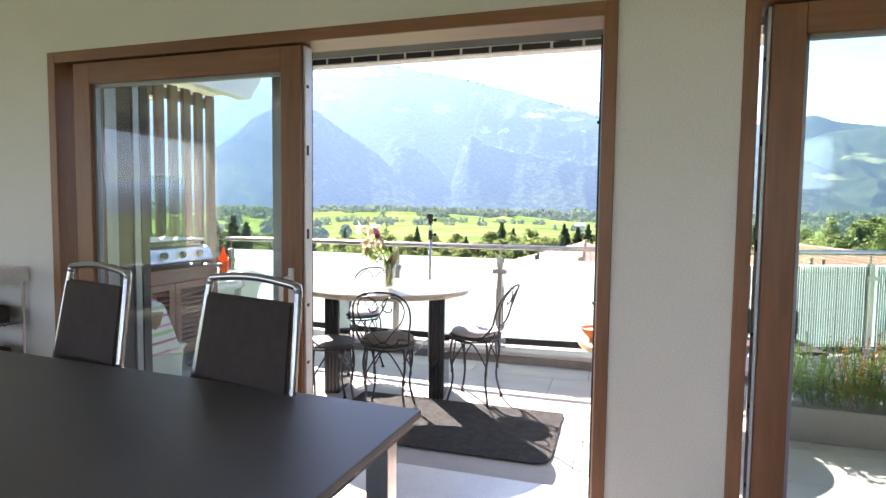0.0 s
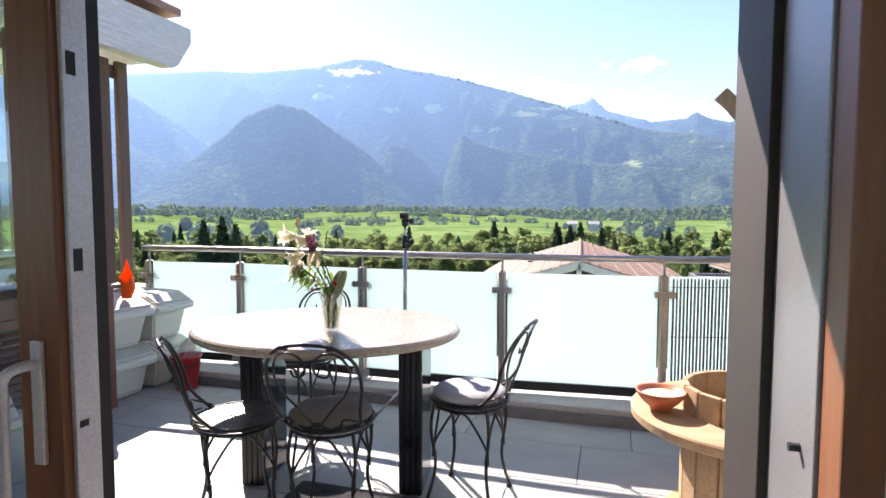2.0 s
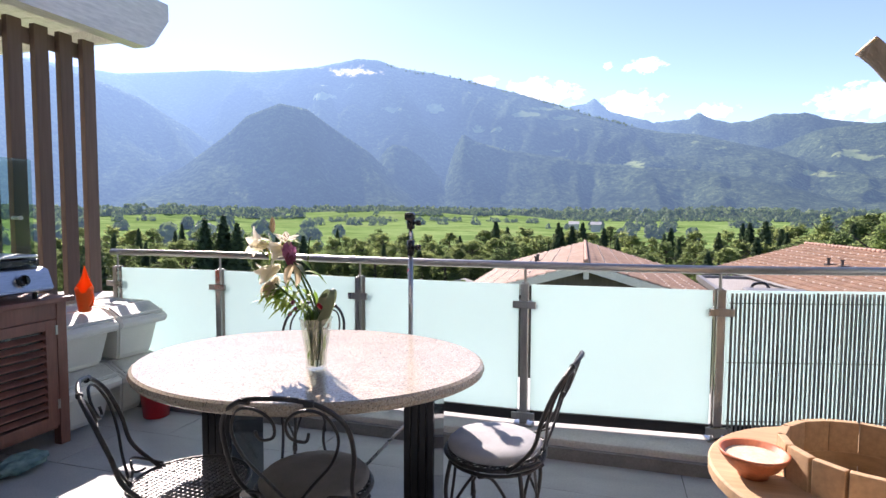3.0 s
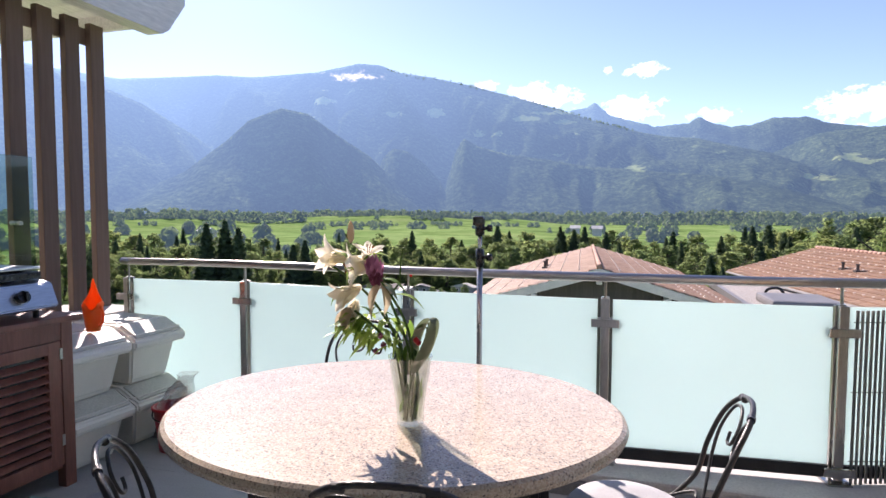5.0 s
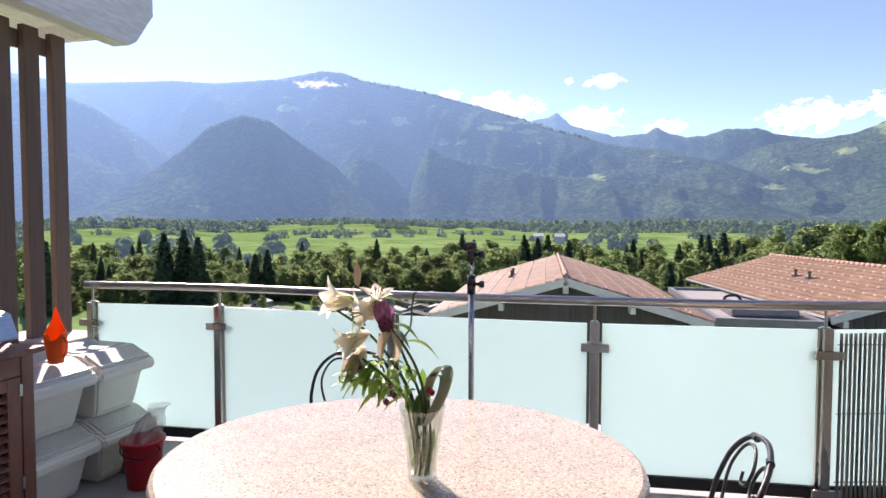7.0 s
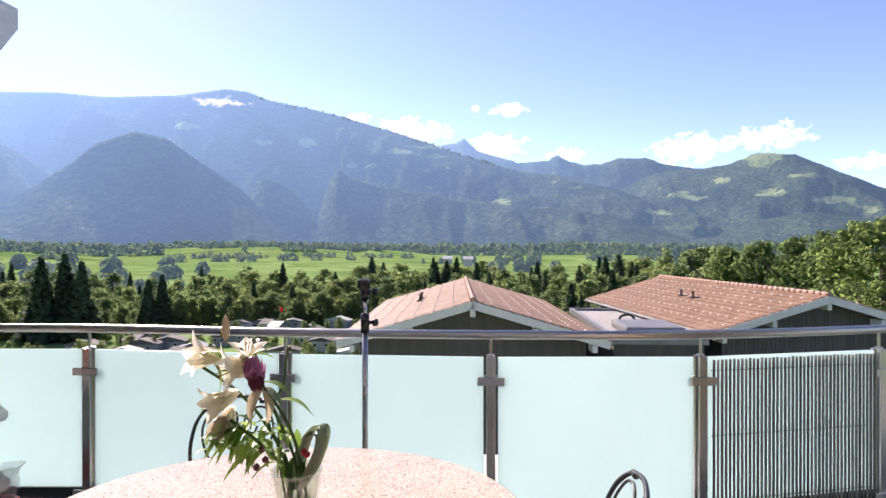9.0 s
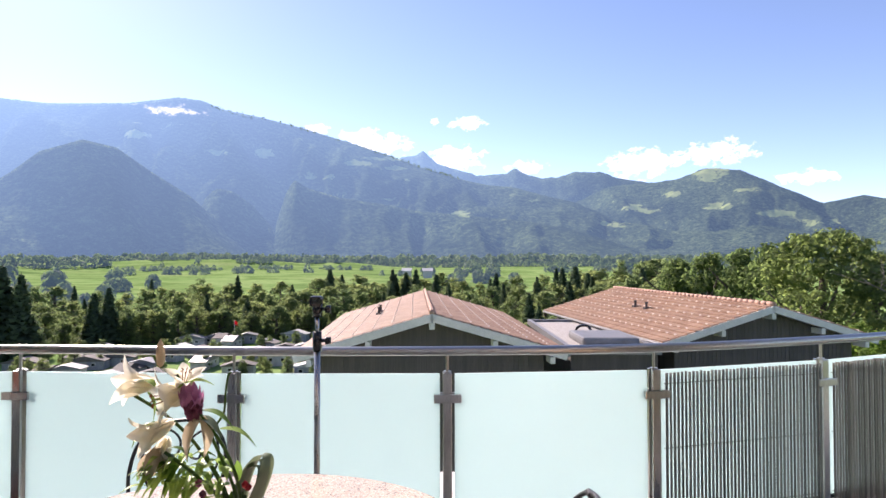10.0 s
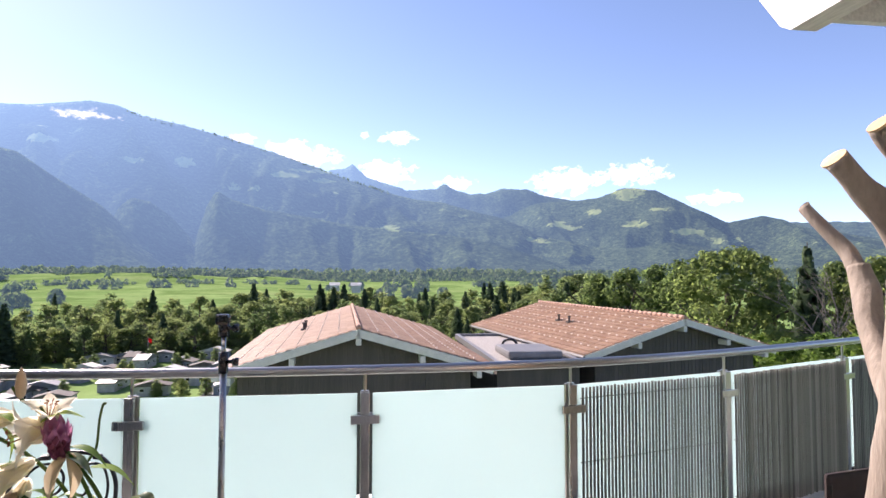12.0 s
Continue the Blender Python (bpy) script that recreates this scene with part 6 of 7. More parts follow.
# ---- neighbouring houses ----
def gable_house(at, turn, length, label):
    """Low-pitched house: boarded gable, white bargeboards and purlin ends, tiled roof with a ridge and two vents."""
    h = thing("house", label, "house", "tiled neighbouring houses", at, turn)
    W, drop, ov = 4.75, 1.38, 0.55
    sl = math.atan2(drop, W)
    Lr = math.hypot(W, drop)
    bm = bmesh.new()
    wx = W - 0.75
    pts = [(-wx, -9.5), (wx, -9.5), (wx, -0.30 - drop * wx / W), (0, -0.30), (-wx, -0.30 - drop * wx / W)]
    a = [bm.verts.new((x, ov, z)) for x, z in pts]
    b = [bm.verts.new((x, length - 0.3, z)) for x, z in pts]
    bm.faces.new(a)
    bm.faces.new(b[::-1])
    for i in range(5):
        bm.faces.new((a[i], a[(i + 1) % 5], b[(i + 1) % 5], b[i]))
    wall = part("wall", bm, BOARD, h, "dark brown boarded walls")
    bd = None
    nb = 44
    for i in range(nb):
        x = -wx + 0.01 + (2 * wx - 0.02) * (i + 0.5) / nb
        top = -0.30 - drop * (abs(x) + 0.09) / W
        m = pose(x, ov - 0.012, -5.2) @ Matrix.Diagonal((1, 1, (top + 5.2) / 5.0, 1))
        if bd is None:
            o = part("board", boxed(-0.079, 0.079, -0.011, 0.011, 0, 5.0), BOARD, wall)
            o.matrix_basis, bd = m, o.data
        else:
            piece("board", bd, wall, m)
    for s in (-1, 1):
        m = Matrix.Translation((0, 0, 0)) @ Matrix.Rotation(s * sl, 4, "Y")
        bm = boxed(0 if s > 0 else -Lr, Lr if s > 0 else 0, 0, length, -0.16, -0.07, m=m)
        rf = part("roof", bm, FASCIA, h, "white roof underside")
        part("bargeboard", boxed(0.0 if s > 0 else -Lr - 0.02, Lr + 0.02 if s > 0 else 0.0, -0.04, 0.03, -0.32, -0.05, m=m), FASCIA, rf, "white bargeboard")
        # tiled courses: each course a stepped strip of rounded tiles
        bm = bmesh.new()
        rows, per = 14, max(10, int(length / 0.30))
        for rI in range(rows):
            u0, u1 = Lr * rI / rows, Lr * (rI + 1) / rows + 0.03
            for c in range(per):
                y0, y1 = length * c / per, length * (c + 1) / per
                ym = (y0 + y1) / 2
                top = [(y0, 0.0), (y0 + 0.06, 0.035), (ym, 0.045), (y1 - 0.06, 0.035), (y1, 0.0)]
                va = [bm.verts.new(m @ Vector((s * u0, y, z - 0.06))) for y, z in top]
                vb = [bm.verts.new(m @ Vector((s * u1, y, z - 0.015))) for y, z in top]
                vc = [bm.verts.new(m @ Vector((s * u1, y, -0.06))) for y, z in top]
                for k in range(4):
                    bm.faces.new((va[k], va[k + 1], vb[k + 1], vb[k]))
                    bm.faces.new((vb[k], vb[k + 1], vc[k + 1], vc[k]))
        tagged(part("tiles", bm, ROOF_TILE_ISLAND, rf, "terracotta roof tiles"), kind="stuff")
        bm = bmesh.new()
        p = m @ Vector((s * (Lr + 0.05), 0, -0.12))
        q = m @ Vector((s * (Lr + 0.05), length, -0.12))
        tube(bm, [p, q], 0.07, 8)
        part("gutter", bm, SHEET, rf, "grey gutter")
        # rows of pale snow guards
        bm = bmesh.new()
        for rI in (2, 4, 6, 8, 10, 12):
            for c in range(int(length / 0.6)):
                y = 0.3 + 0.6 * c + (0.3 if rI % 4 else 0)
                if y < length - 0.1:
                    box(bm, *sorted((s * (Lr * rI / rows - 0.02), s * (Lr * rI / rows + 0.02))), y - 0.06, y + 0.06, -0.02, 0.055, m=m)
        tagged(part("snow_guard", bm, GUARD, rf, "pale snow guards on the tiles"), kind="stuff")
    bm = bmesh.new()
    for c in range(int(length / 0.36)):
        y = 0.36 * c - 0.03
        tube(bm, [(0, y, -0.005), (0, y + 0.40, 0.012)], [0.105, 0.09], 10)
    part("ridge", bm, ROOF_RIDGE, h, "terracotta ridge tiles", smooth=True)
    for x in (0.0, -2.2, 2.2, -4.2, 4.2):
        z = -0.36 - drop * abs(x) / W
        part("purlin_end", boxed(x - 0.09, x + 0.09, -0.02, ov + 0.1, z - 0.24, z, bevel=0.02), FASCIA, h, "white purlin end")
    for y in (0.42 * length, 0.50 * length):
        m = Matrix.Rotation(-sl, 4, "Y")
        bm = bmesh.new()
        p = m @ Vector((-2.3, y, 0.0))
        box(bm, p.x - 0.14, p.x + 0.14, y - 0.12, y + 0.12, p.z - 0.05, p.z + 0.06)
        tube(bm, [(p.x, y, p.z), (p.x, y, p.z + 0.30)], 0.055, 10)
        tube(bm, [(p.x, y, p.z + 0.27), (p.x, y, p.z + 0.33)], 0.085, 10)
        part("vent_pipe", bm, BOARD, h, "dark roof vent")
    return h


m_, nt_, p_ = node_mat("terracotta_tiles")
g_ = nt_.nodes.new("ShaderNodeNewGeometry")
c_ = ramp_node(nt_, g_.outputs["Random Per Island"], [(0.0, (0.26, 0.15, 0.090)), (0.6, (0.31, 0.188, 0.115)), (1.0, (0.355, 0.225, 0.143))])
c_ = mix_node(nt_, 1.0, c_, ramp_node(nt_, noise_node(nt_, 0.9, 4), [(0.3, (0.88, 0.88, 0.88)), (0.7, (1.08, 1.06, 1.05))]), "MULTIPLY")
nt_.links.new(c_, p_.inputs["Base Color"])
p_.inputs["Roughness"].default_value = 0.62
ROOF_TILE_ISLAND = m_
GUARD = mat("pale_tile_guard", (0.60, 0.50, 0.42), (0.70, 0.60, 0.51), 0.7)
gable_house((0.66, 23.0, -0.42), 2.6, 15.0, "dark boarded house with terracotta gable roof")
gable_house((14.3, 26.1, -0.42), 8.0, 14.5, "dark boarded house with large terracotta roof beyond the railing")
lk = thing("link_roof", "low flat gravel roof between the two houses", "flat roof")
part("body", boxed(5.9, 9.2, 25.0, 35.0, -10.5, -2.12), BOARD, lk)
part("gravel", boxed(6.0, 9.1, 25.1, 34.9, -2.118, -2.06), GRAVEL, lk, "pale roof gravel")
for b in ((5.8, 9.3, 34.9, 35.1), (5.8, 6.0, 25.0, 34.9), (9.1, 9.3, 25.0, 34.9), (5.8, 9.3, 24.8, 25.0)):
    part("parapet", boxed(b[0], b[1], b[2], b[3], -2.2, -1.93), SHEET, lk, "grey sheet parapet")
part("skylight", boxed(6.6, 8.9, 26.0, 28.6, -2.06, -1.72, bevel=0.12), SHEET, lk, "grey curved hatch")
bm = bmesh.new()
tube(bm, spline([(7.4, 30.5, -2.05), (7.5, 30.4, -1.8), (7.9, 30.3, -1.75), (8.1, 30.2, -2.05)], 5), 0.06, 8)
part("vent_bend", bm, BLACK_ENAMEL, lk, "black bent vent pipe")


# ---- trees ----
def leaf_cloud(bm, centre, rad, n, size, rnd):
    for _ in range(n):
        while True:
            d = Vector((rnd.uniform(-1, 1), rnd.uniform(-1, 1), rnd.uniform(-1, 1)))
            if 0.25 < d.length < 1:
                break
        p = centre + Vector((d.x * rad[0], d.y * rad[1], d.z * rad[2]))
        nrm = (d.normalized() + Vector((rnd.uniform(-0.7, 0.7), rnd.uniform(-0.7, 0.7), rnd.uniform(-0.3, 0.9)))).normalized()
        s1 = nrm.orthogonal().normalized()
        s2 = nrm.cross(s1)
        k = size * rnd.uniform(0.6, 1.3)
        a = rnd.uniform(0, 6.28)
        u, v = s1 * math.cos(a) + s2 * math.sin(a), s2 * math.cos(a) - s1 * math.sin(a)
        bm.faces.new([bm.verts.new(q) for q in (p - u * k, p - v * k * 0.6, p + u * k, p + v * k * 0.6 + nrm * k * 0.3)])


def broad_tree(seed, spread, leaf, clumps=46, per=70, size=0.17, taper=0.86):
    """A tree of unit height 10 m: forked trunk, limbs and a ragged crown of leaf clumps."""
    rnd = random.Random(seed)
    t = thing("broadleaf_tree", "green broadleaf tree in the valley below", "tree", "valley trees")
    bm = bmesh.new()
    tube(bm, spline([(0, 0, -0.5), (0.06, 0.02, 2.0), (0.0, 0.1, 4.5), (0.1, 0, 7.5)], 4), [0.32] * 4 + [0.24] * 4 + [0.14] * 4 + [0.05], 8)
    tips = []
    for i in range(9):
        a, z = i * 2.4 + rnd.random(), rnd.uniform(2.2, 6.5)
        e = Vector((math.cos(a) * spread * rnd.uniform(0.5, 0.8), math.sin(a) * spread * rnd.uniform(0.5, 0.8), z + rnd.uniform(1.0, 2.4)))
        tube(bm, spline([(0, 0, z), e * 0.55 + Vector((0, 0, z * 0.45 - 0.1)), e], 3), [0.12, 0.10, 0.08, 0.07, 0.05, 0.04, 0.03], 6)
        tips.append(e)
    part("trunk", bm, TRUNK, t)
    bm = bmesh.new()
    for i in range(clumps):
        z = 0.6 + 8.8 * rnd.random() ** 1.15
        w = spread * (1.0 - taper * (z / 9.6) ** 2.4) * min(1.0, 0.55 + z / 4) * rnd.random() ** 0.45
        a = rnd.uniform(0, 6.28)
        c = Vector((math.cos(a) * w * 0.8, math.sin(a) * w * 0.8, z))
        r = rnd.uniform(0.38, 0.9) * (1.12 - 0.04 * z)
        leaf_cloud(bm, c, (r, r, r * 0.8), per, size, rnd)
    part("crown", bm, leaf, t, "dense green leaf crown")
    return t


def conifer_tree(seed):
    rnd = random.Random(seed)
    t = thing("conifer_tree", "dark green spruce in the valley below", "tree", "valley trees")
    bm = bmesh.new()
    tube(bm, [(0, 0, -0.5), (0, 0, 5), (0, 0, 10)], [0.22, 0.14, 0.02], 7)
    part("trunk", bm, TRUNK, t)
    bm = bmesh.new()
    for lv in range(52):
        z = 0.7 + 9.2 * lv / 52
        w = (1.9 * (1 - (z - 0.7) / 9.5) ** 0.8 + 0.05) * rnd.uniform(0.7, 1.12)
        k = max(5, int(11 * w / 1.8) + 4)
        for b in range(k):
            a = 6.283 * b / k + rnd.uniform(-0.35, 0.35) + 2.4 * lv
            L = w * rnd.uniform(0.55, 1.12)
            d = Vector((math.cos(a), math.sin(a), 0))
            s = Vector((-d.y, d.x, 0)) * (0.16 + 0.16 * L)
            o = Vector((0, 0, z + rnd.uniform(-0.08, 0.08)))
            p0, p1, p2 = o + d * 0.05, o - Vector((0, 0, 0.06 * L)) + d * L * 0.6, o - Vector((0, 0, 0.22 * L)) + d * L
            bm.faces.new([bm.verts.new(q) for q in (p0, p1 + s, p2, p1 - s)])
            for u in (0.45, 0.7, 0.95):
                q0 = o + d * L * u - Vector((0, 0, 0.2 * L * u))
                e = Vector((-d.y, d.x, 0)) * (0.13 + 0.1 * L)
                bm.faces.new([bm.verts.new(q) for q in (q0 - e, q0 + e, q0 + Vector((0, 0, -0.32 - 0.12 * L)) + d * rnd.uniform(-0.05, 0.1))])
    part("crown", bm, CONIFER, t, "dark needle boughs")
    return t


BROAD = [broad_tree(1, 2.6, BROADLEAF, 120, 32, 0.17), broad_tree(2, 1.9, BROADLEAF, 100, 32, 0.17), broad_tree(3, 3.1, BROADLEAF, 130, 32, 0.18)]
BIG = [broad_tree(11, 3.3, OLIVE, 190, 50, 0.13), broad_tree(12, 4.6, OLIVE, 330, 52, 0.12, 0.62)]
SHRUB = broad_tree(13, 3.6, BUSH, 130, 42, 0.15)
CON = [conifer_tree(4), conifer_tree(5)]
used = set()


def plant(src, az, r, top_el, ground=None, wide=1.0, label=""):
    """Set a tree at an azimuth and distance so that its top reaches the given elevation."""
    x, y = r * math.sin(radians(az)), r * math.cos(radians(az))
    z0 = base_z(x, y) if ground is None else ground
    h = max(3.0, EYE + r * math.tan(radians(top_el)) - z0)
    k = h / 10
    m = pose(x, y, z0, 0, 0, (az * 37) % 360) @ Matrix.Diagonal((k * wide, k * wide, k, 1))
    if src not in used:
        used.add(src)
        src.matrix_basis = m
        o = src
    else:
        o = copy_thing(src, m)
        o.matrix_basis = m
    if label:
        o["label"] = label
    return o


TOPS = [(-62, -1.6), (-50, -2.2), (-44, -1.8), (-38, -2.4), (-30, -3.0), (-23, -2.0), (-17, -2.8), (-10, -1.8), (-4.6, -1.6), (0, -1.7), (7, -2.1), (12, -1.6), (15.7, -1.0), (20, -0.4), (24, 0.5), (60, 1.0)]
rnd = random.Random(21)
az = -62.0
while az < 22:
    for row, (r0, r1, de) in enumerate(((118, 140, -3.6), (140, 165, -2.6), (178, 195, -1.7), (195, 220, -1.0), (225, 255, -0.45), (260, 310, 0.0))):
        a = az + rnd.uniform(-0.7, 0.7)
        r = rnd.uniform(r0, r1)
        if row < 2 and a < -9.5:
            continue
        el = curve_at(TOPS, a) + de + rnd.uniform(-0.35, 0.85)
        if rnd.random() < 0.16:
            plant(rnd.choice(CON), a, r, el + 0.45, wide=rnd.uniform(1.0, 1.5))
        else:
            plant(rnd.choice(BROAD), a, r, el, wide=rnd.uniform(1.45, 2.3) if row > 1 else rnd.uniform(1.1, 1.7))
    az += 1.6
for a, r, el in ((-38.2, 170, -0.5), (-36.6, 172, -0.2), (-35.4, 168, -0.9), (-47, 175, -1.2), (-10.6, 230, -0.75), (-4.5, 235, -0.8), (-3.2, 232, -1.1), (-2.2, 228, -0.8), (-0.2, 230, -1.3), (12.2, 210, -0.6), (13.4, 205, -0.5), (-30.5, 178, -2.6), (-29.4, 180, -2.2)):
    plant(rnd.choice(CON), a, r, el, wide=1.45)
for a, r, el, w in ((22.5, 92, 0.5, 1.0), (25, 88, 1.0, 1.05), (27.5, 84, 1.35, 1.0), (29.8, 80, 1.8, 1.05), (36.5, 84, 1.0, 1.0), (41.2, 86, 1.5, 1.0), (43.6, 82, 1.9, 0.9), (46, 76, 2.0, 1.0), (52, 70, 2.5, 1.1), (58, 70, 2.8, 1.1)):
    plant(BIG[0], a, r, el, wide=w)
plant(BIG[1], 33.2, 68, 2.9, wide=1.12, label="tall rounded broadleaf tree beyond the tiled houses")
plant(CON[0], 39.0, 74, 2.75, label="tall dark spruce beyond the tiled houses")
for a, r, el in ((37.0, 52, -4.6), (39.5, 50, -4.0), (42.0, 48, -3.8), (45.0, 46, -3.4), (48.5, 46, -3.0), (35.0, 56, -4.4)):
    plant(SHRUB, a, r, el, wide=1.3, label="light green shrub thicket beyond the tiled house")
# half-dead grey tree
dd = thing("dead_tree", "half-dead grey tree with bare twigs behind the railing", "tree")
bm = bmesh.new()
rd = random.Random(9)
bx0, by0 = 62 * math.sin(radians(42.5)), 62 * math.cos(radians(42.5))
gz = base_z(bx0, by0)


def twig(p, d, L, r, depth):
    q = p + d * L
    tube(bm, [p, (p + q) / 2 + Vector((rd.uniform(-1, 1), rd.uniform(-1, 1), 0)) * L * 0.06, q], [r, r * 0.8, r * 0.55], 5)
    if depth:
        for _ in range(3 if depth > 1 else 4):
            nd = (d + Vector((rd.uniform(-0.9, 0.9), rd.uniform(-0.9, 0.9), rd.uniform(-0.35, 0.5)))).normalized()
            twig(p.lerp(q, rd.uniform(0.45, 1.0)), nd, L * rd.uniform(0.5, 0.75), r * 0.5, depth - 1)


for dx, dy, hh in ((0, 0, 8.6), (2.2, 1.0, 7.6), (-1.8, 1.5, 7.8), (4.0, 0.5, 8.0)):
    twig(Vector((bx0 + dx, by0 + dy, gz - 0.3)), Vector((rd.uniform(-0.1, 0.1), rd.uniform(-0.1, 0.1), 1)).normalized(), hh, 0.16, 4)
tagged(part("bare_brushwood", bm, TWIG, dd, "bare grey branches"), kind="stuff")

# far hedges and woods of the valley floor
rf = random.Random(33)
verts, faces = [], []


def far_tree(x, y, z, h, sprays):
    """One distant tree: a rounded heap of small upturned sprays."""
    for _ in range(sprays):
        a, u = rf.uniform(0, 6.283), rf.random()
        w = 0.5 * h * math.sqrt(max(0.05, 1 - (1.55 * u - 0.62) ** 2)) * rf.uniform(0.55, 1.0)
        c = Vector((x + math.cos(a) * w, y + math.sin(a) * w, z + h * (0.08 + 0.9 * u)))
        k = h * rf.uniform(0.08, 0.16)
        n = Vector((math.cos(a) + rf.uniform(-0.6, 0.6), math.sin(a) + rf.uniform(-0.6, 0.6), rf.uniform(0.1, 1.3))).normalized()
        p = n.orthogonal().normalized() * k
        q = n.cross(p)
        o = len(verts)
        verts.extend((c - p - q * 0.6, c + p - q, c + p * 0.7 + q, c - p + q * 0.8))
        faces.append((o, o + 1, o + 2, o + 3))


lines = [(-62, -46, 430, 470, 9), (-44, -31, 400, 430, 10), (-42, -33, 440, 455, 10), (-4, 10, 520, 540, 8), (-60, -33, 640, 700, 10), (-6, 10, 700, 640, 8), (10, 34, 520, 600, 8), (-30, -12, 800, 760, 7), (2, 40, 800, 840, 9), (-66, -30, 980, 960, 10), (-19, 44, 1010, 985, 7), (-26, -10, 925, 960, 6), (-34, -26, 470, 490, 11), (-33, -25, 520, 510, 10), (-24, -14, 1050, 1040, 8), (-30, -6, 878, 868, 5), (-52, -36, 870, 880, 6), (-27, -13, 1000, 995, 5), (-70, 46, 1090, 1080, 10), (-70, 46, 1140, 1130, 11), (-70, 46, 1195, 1185, 12), (-70, 46, 1240, 1235, 13), (20, 60, 330, 420, 8), (-34, -28, 360, 350, 7)]
for a0, a1, r0, r1, hgt in lines:
    arc_len = radians(a1 - a0) * (r0 + r1) / 2
    hgt *= 1.55
    n = int(arc_len / (hgt * 0.5))
    for i in range(n):
        t = (i + rf.random()) / n
        if noise.noise(Vector((t * 9, r0 * 0.1, 0))) < (0.04 if r0 < 960 else -0.4) and r0 < 1080:
            continue
        a, r = a0 + (a1 - a0) * t, r0 + (r1 - r0) * t + rf.uniform(-9, 9)
        x, y = r * math.sin(radians(a)), r * math.cos(radians(a))
        h = hgt * rf.uniform(0.55, 1.15)
        far_tree(x, y, base_z(x, y) - 1, h, 90 if r < 700 else 46)
# scattered trees along the skyline of the main ridge
for _ in range(220):
    a = rf.uniform(-22, 2)
    r = rf.uniform(2672, 2698)
    far_tree(r * math.sin(radians(a)), r * math.cos(radians(a)), float(np.interp(r, radii, zs[:, int(round((a + 80) / 0.25))])) - 2, rf.uniform(6, 13), 12)
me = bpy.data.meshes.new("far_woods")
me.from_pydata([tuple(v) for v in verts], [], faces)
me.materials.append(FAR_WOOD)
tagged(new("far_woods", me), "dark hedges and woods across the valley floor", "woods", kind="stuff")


# ---- camp site, lane, far villages ----
def cabin(az, r, w, d, h, wallm, roofm, label, turn=0):
    x, y = r * math.sin(radians(az)), r * math.cos(radians(az))
    c = thing("cabin", label, "cabin", "camp site cabins", (x, y, base_z(x, y)), turn)
    part("wall", boxed(-w / 2, w / 2, -d / 2, d / 2, -0.4, h, bevel=0.05), wallm, c)
    bm = bmesh.new()
    pts = [(-w / 2 - 0.3, h), (w / 2 + 0.3, h), (w / 2 + 0.3, h + 0.12), (0, h + 0.16 * w), (-w / 2 - 0.3, h + 0.12)]
    a = [bm.verts.new((px, -d / 2 - 0.3, pz)) for px, pz in pts]
    b = [bm.verts.new((px, d / 2 + 0.3, pz)) for px, pz in pts]
    bm.faces.new(a)
    bm.faces.new(b[::-1])
    for i in range(5):
        bm.faces.new((a[i], a[(i + 1) % 5], b[(i + 1) % 5], b[i]))
    part("roof", bm, roofm, c)
    for px in (-w * 0.25, w * 0.22):
        win = part("window", boxed(px - 0.45, px + 0.45, -d / 2 - 0.04, -d / 2 - 0.005, h * 0.42, h * 0.8), WHITE_WOOD, c)
        part("pane", boxed(px - 0.37, px + 0.37, -d / 2 - 0.05, -d / 2 - 0.042, h * 0.46, h * 0.76), BLACK_ENAMEL, win)


rc = random.Random(17)
for i in range(34):
    a, r = -35 + 24 * ((i * 0.618) % 1.0), rc.uniform(118, 172)
    white = rc.random() < 0.36
    cabin(a, r, rc.uniform(3.2, 7.5), rc.uniform(2.2, 3.2), rc.uniform(1.7, 2.3), CABIN_WHITE if white else CABIN_GREY, rc.choice((CABIN_WHITE, SHEET, CABIN_ROOF, CABIN_ROOF)), "white caravan on the camp site" if white else "grey cabin on the camp site", rc.choice((0, 8, -12, 90)))
for i in range(70):
    a, r = rc.uniform(-42, -10), rc.uniform(112, 182)
    plant(BROAD[1], a, r, -math.degrees(math.atan2(22.8 - rc.uniform(3, 5), r)), wide=2.0, label="round green bush on the camp site")
for i in range(40):
    a = -46 + 0.95 * i + rc.uniform(-0.3, 0.3)
    plant(BROAD[i % 3], a, rc.uniform(176, 186), -math.degrees(math.atan2(22.8 - rc.uniform(6.0, 10.0), 180)), wide=rc.uniform(1.5, 2.2), label="leafy green thicket behind the camp site")
for a in (-19.2,):
    r = 168
    x, y = r * math.sin(radians(a)), r * math.cos(radians(a))
    fl = thing("flag", "red flag on a pole at the camp site", "flag", at=(x, y, base_z(x, y)))
    bm = bmesh.new()
    tube(bm, [(0, 0, -0.3), (0, 0, 6.5)], 0.05, 6)
    part("pole", bm, WHITE_WOOD, fl)
    bm = bmesh.new()
    bmesh.ops.create_grid(bm, x_segments=8, y_segments=3, size=0.5)
    for v in bm.verts:
        v.co = Vector((0.45 + 0.8 * v.co.x, 0.12 * math.sin(5 * v.co.x), 5.8 + v.co.y - 0.35 * v.co.x))
    bmesh.ops.solidify(bm, geom=bm.faces[:], thickness=0.03)
    part("cloth", bm, FLAG_RED, fl)
vv, ff = [], []
for i in range(30):
    t = i / 29
    a, r = -15.5 + 2.5 * math.sin(t * 3), 95 + 95 * t
    for s in (-1, 1):
        aa = radians(a) + s * 1.6 / r
        x, y = r * math.sin(aa), r * math.cos(aa)
        vv.append((x, y, base_z(x, y) + 0.12))
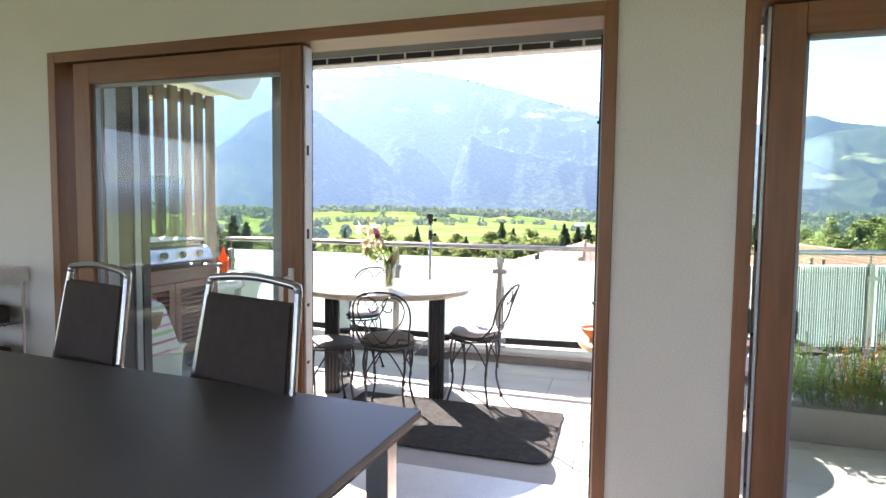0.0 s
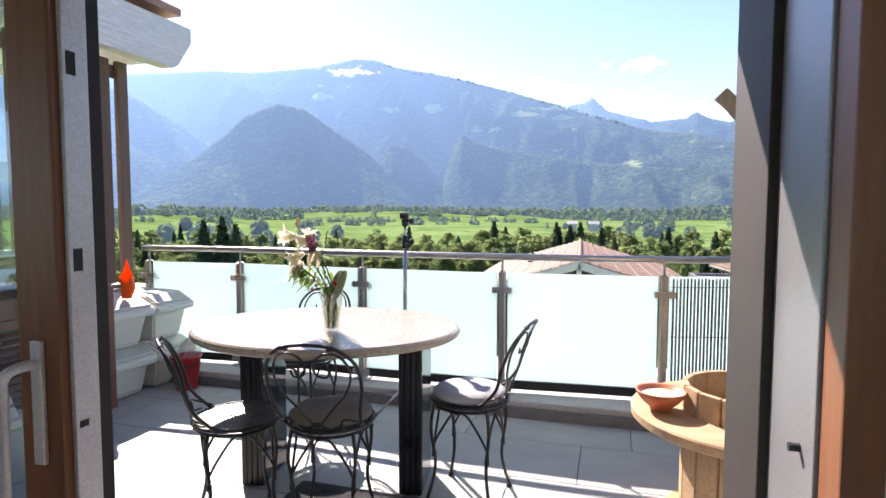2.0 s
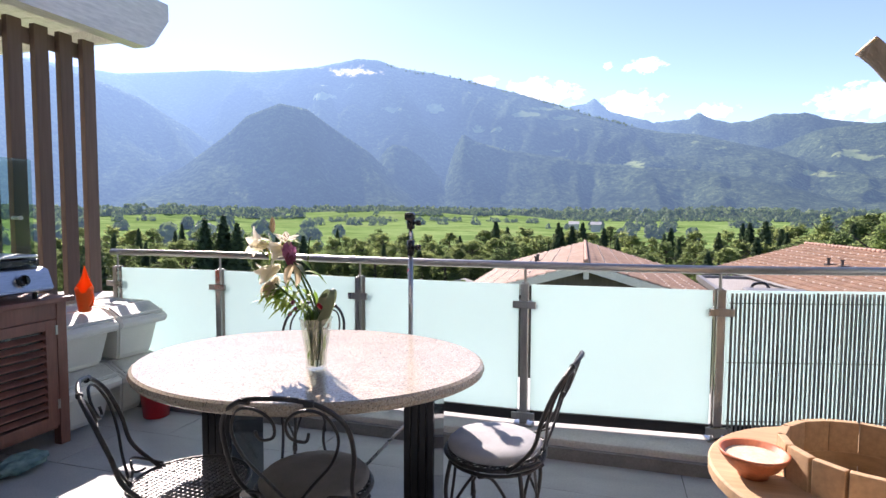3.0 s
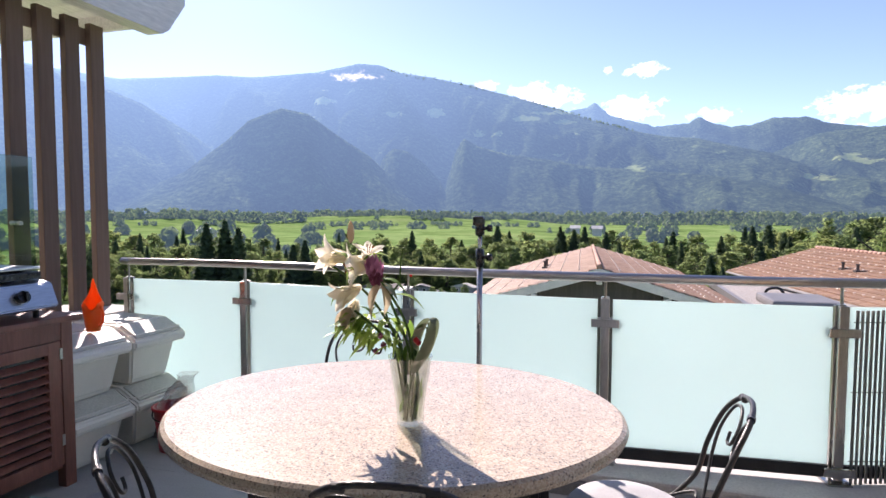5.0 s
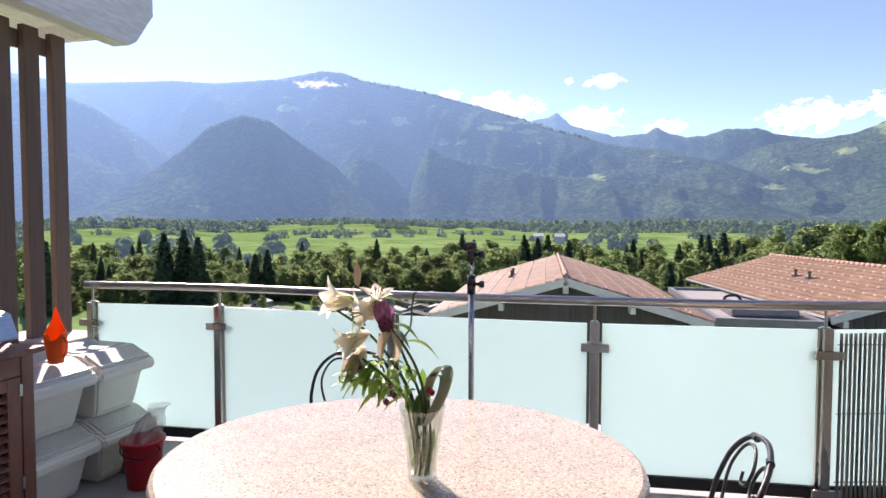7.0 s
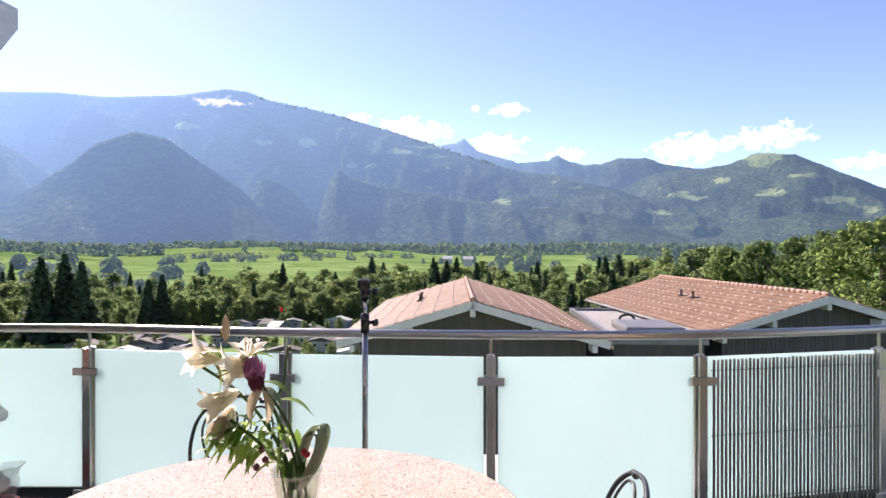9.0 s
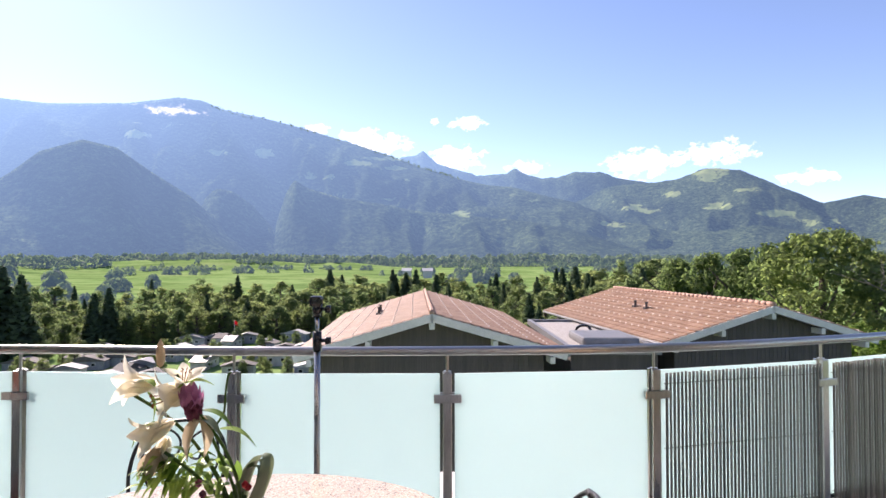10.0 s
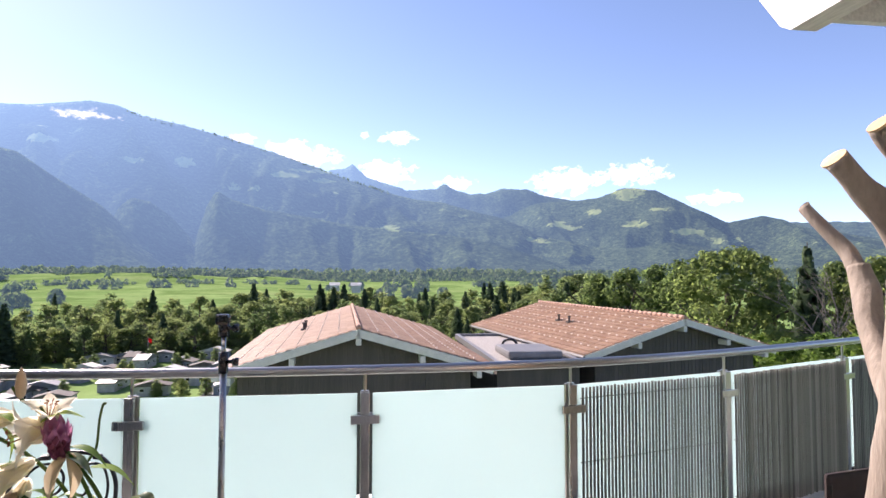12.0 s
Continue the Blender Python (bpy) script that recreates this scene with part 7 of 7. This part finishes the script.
for i in range(29):
    ff.append((2 * i, 2 * i + 1, 2 * i + 3, 2 * i + 2))
me = bpy.data.meshes.new("lane")
me.from_pydata(vv, [], ff)
me.materials.append(ASPHALT)
structure(new("lane", me), "pale lane through the camp site", "lane")
bm = bmesh.new()
rv = random.Random(3)
for n, a0, a1, r0, r1 in ((46, -52, -40, 1120, 1240), (16, 20, 25, 1180, 1245), (3, -42, -38, 560, 600), (2, -4, -1, 600, 640)):
    for _ in range(n):
        a, r = rv.uniform(a0, a1), rv.uniform(r0, r1)
        x, y = r * math.sin(radians(a)), r * math.cos(radians(a))
        z = base_z(x, y)
        w, d, h = rv.uniform(7, 14), rv.uniform(7, 10), rv.uniform(5, 8)
        box(bm, x - w / 2, x + w / 2, y - d / 2, y + d / 2, z, z + h)
        k = [bm.verts.new(q) for q in ((x - w / 2 - 1, y - d / 2 - 1, z + h), (x + w / 2 + 1, y - d / 2 - 1, z + h), (x + w / 2 + 1, y + d / 2 + 1, z + h), (x - w / 2 - 1, y + d / 2 + 1, z + h), (x - w / 2 - 1, y, z + h + 3), (x + w / 2 + 1, y, z + h + 3))]
        for q in ((0, 1, 5, 4), (2, 3, 4, 5), (0, 4, 3), (1, 2, 5)):
            bm.faces.new([k[j] for j in q])
tagged(part("far_village", bm, mat("village_walls", (0.45, 0.44, 0.43), (0.62, 0.61, 0.60), 0.8, scale=0.02, fine=0.3, bump=0)), "pale village houses at the foot of the mountain", "village", kind="stuff")

# ---- terrace tiles, each a slab of its own, laid in thirds ----
TL, TW, GAP = 0.90, 0.448, 0.005
tile_me = None
ter = bpy.data.objects["floor_terrace"]
row = 0
y = 5.508
rows_y = [5.508 + 0.002]
while rows_y[-1] > 3.44:
    rows_y.append(rows_y[-1] - TW)
for k, yr in enumerate([5.508 + TW] + rows_y):
    y1, y0 = min(yr, FLOOR_EDGE - 0.032), max(yr - TW, 3.722)
    if y1 - y0 < 0.03:
        continue
    off = (0.87, 0.61, 0.305, 0.0)[k % 4] - 0.0
    x = -2.4 + ((off + 2.4) % TL) - TL
    while x < 6.4:
        x0, x1 = max(x, -2.38), min(x + TL, 6.45)
        if x1 - x0 > 0.05:
            m = pose((x0 + x1) / 2, (y0 + y1) / 2, 0) @ Matrix.Diagonal(((x1 - x0 - GAP) / 1.0, (y1 - y0 - GAP) / 1.0, 1, 1))
            if tile_me is None:
                o = part("tile", boxed(-0.5, 0.5, -0.5, 0.5, -0.0055, 0.0), TILE, ter)
                o.matrix_basis, tile_me = m, o.data
            else:
                piece("tile", tile_me, ter, m)
        x += TL
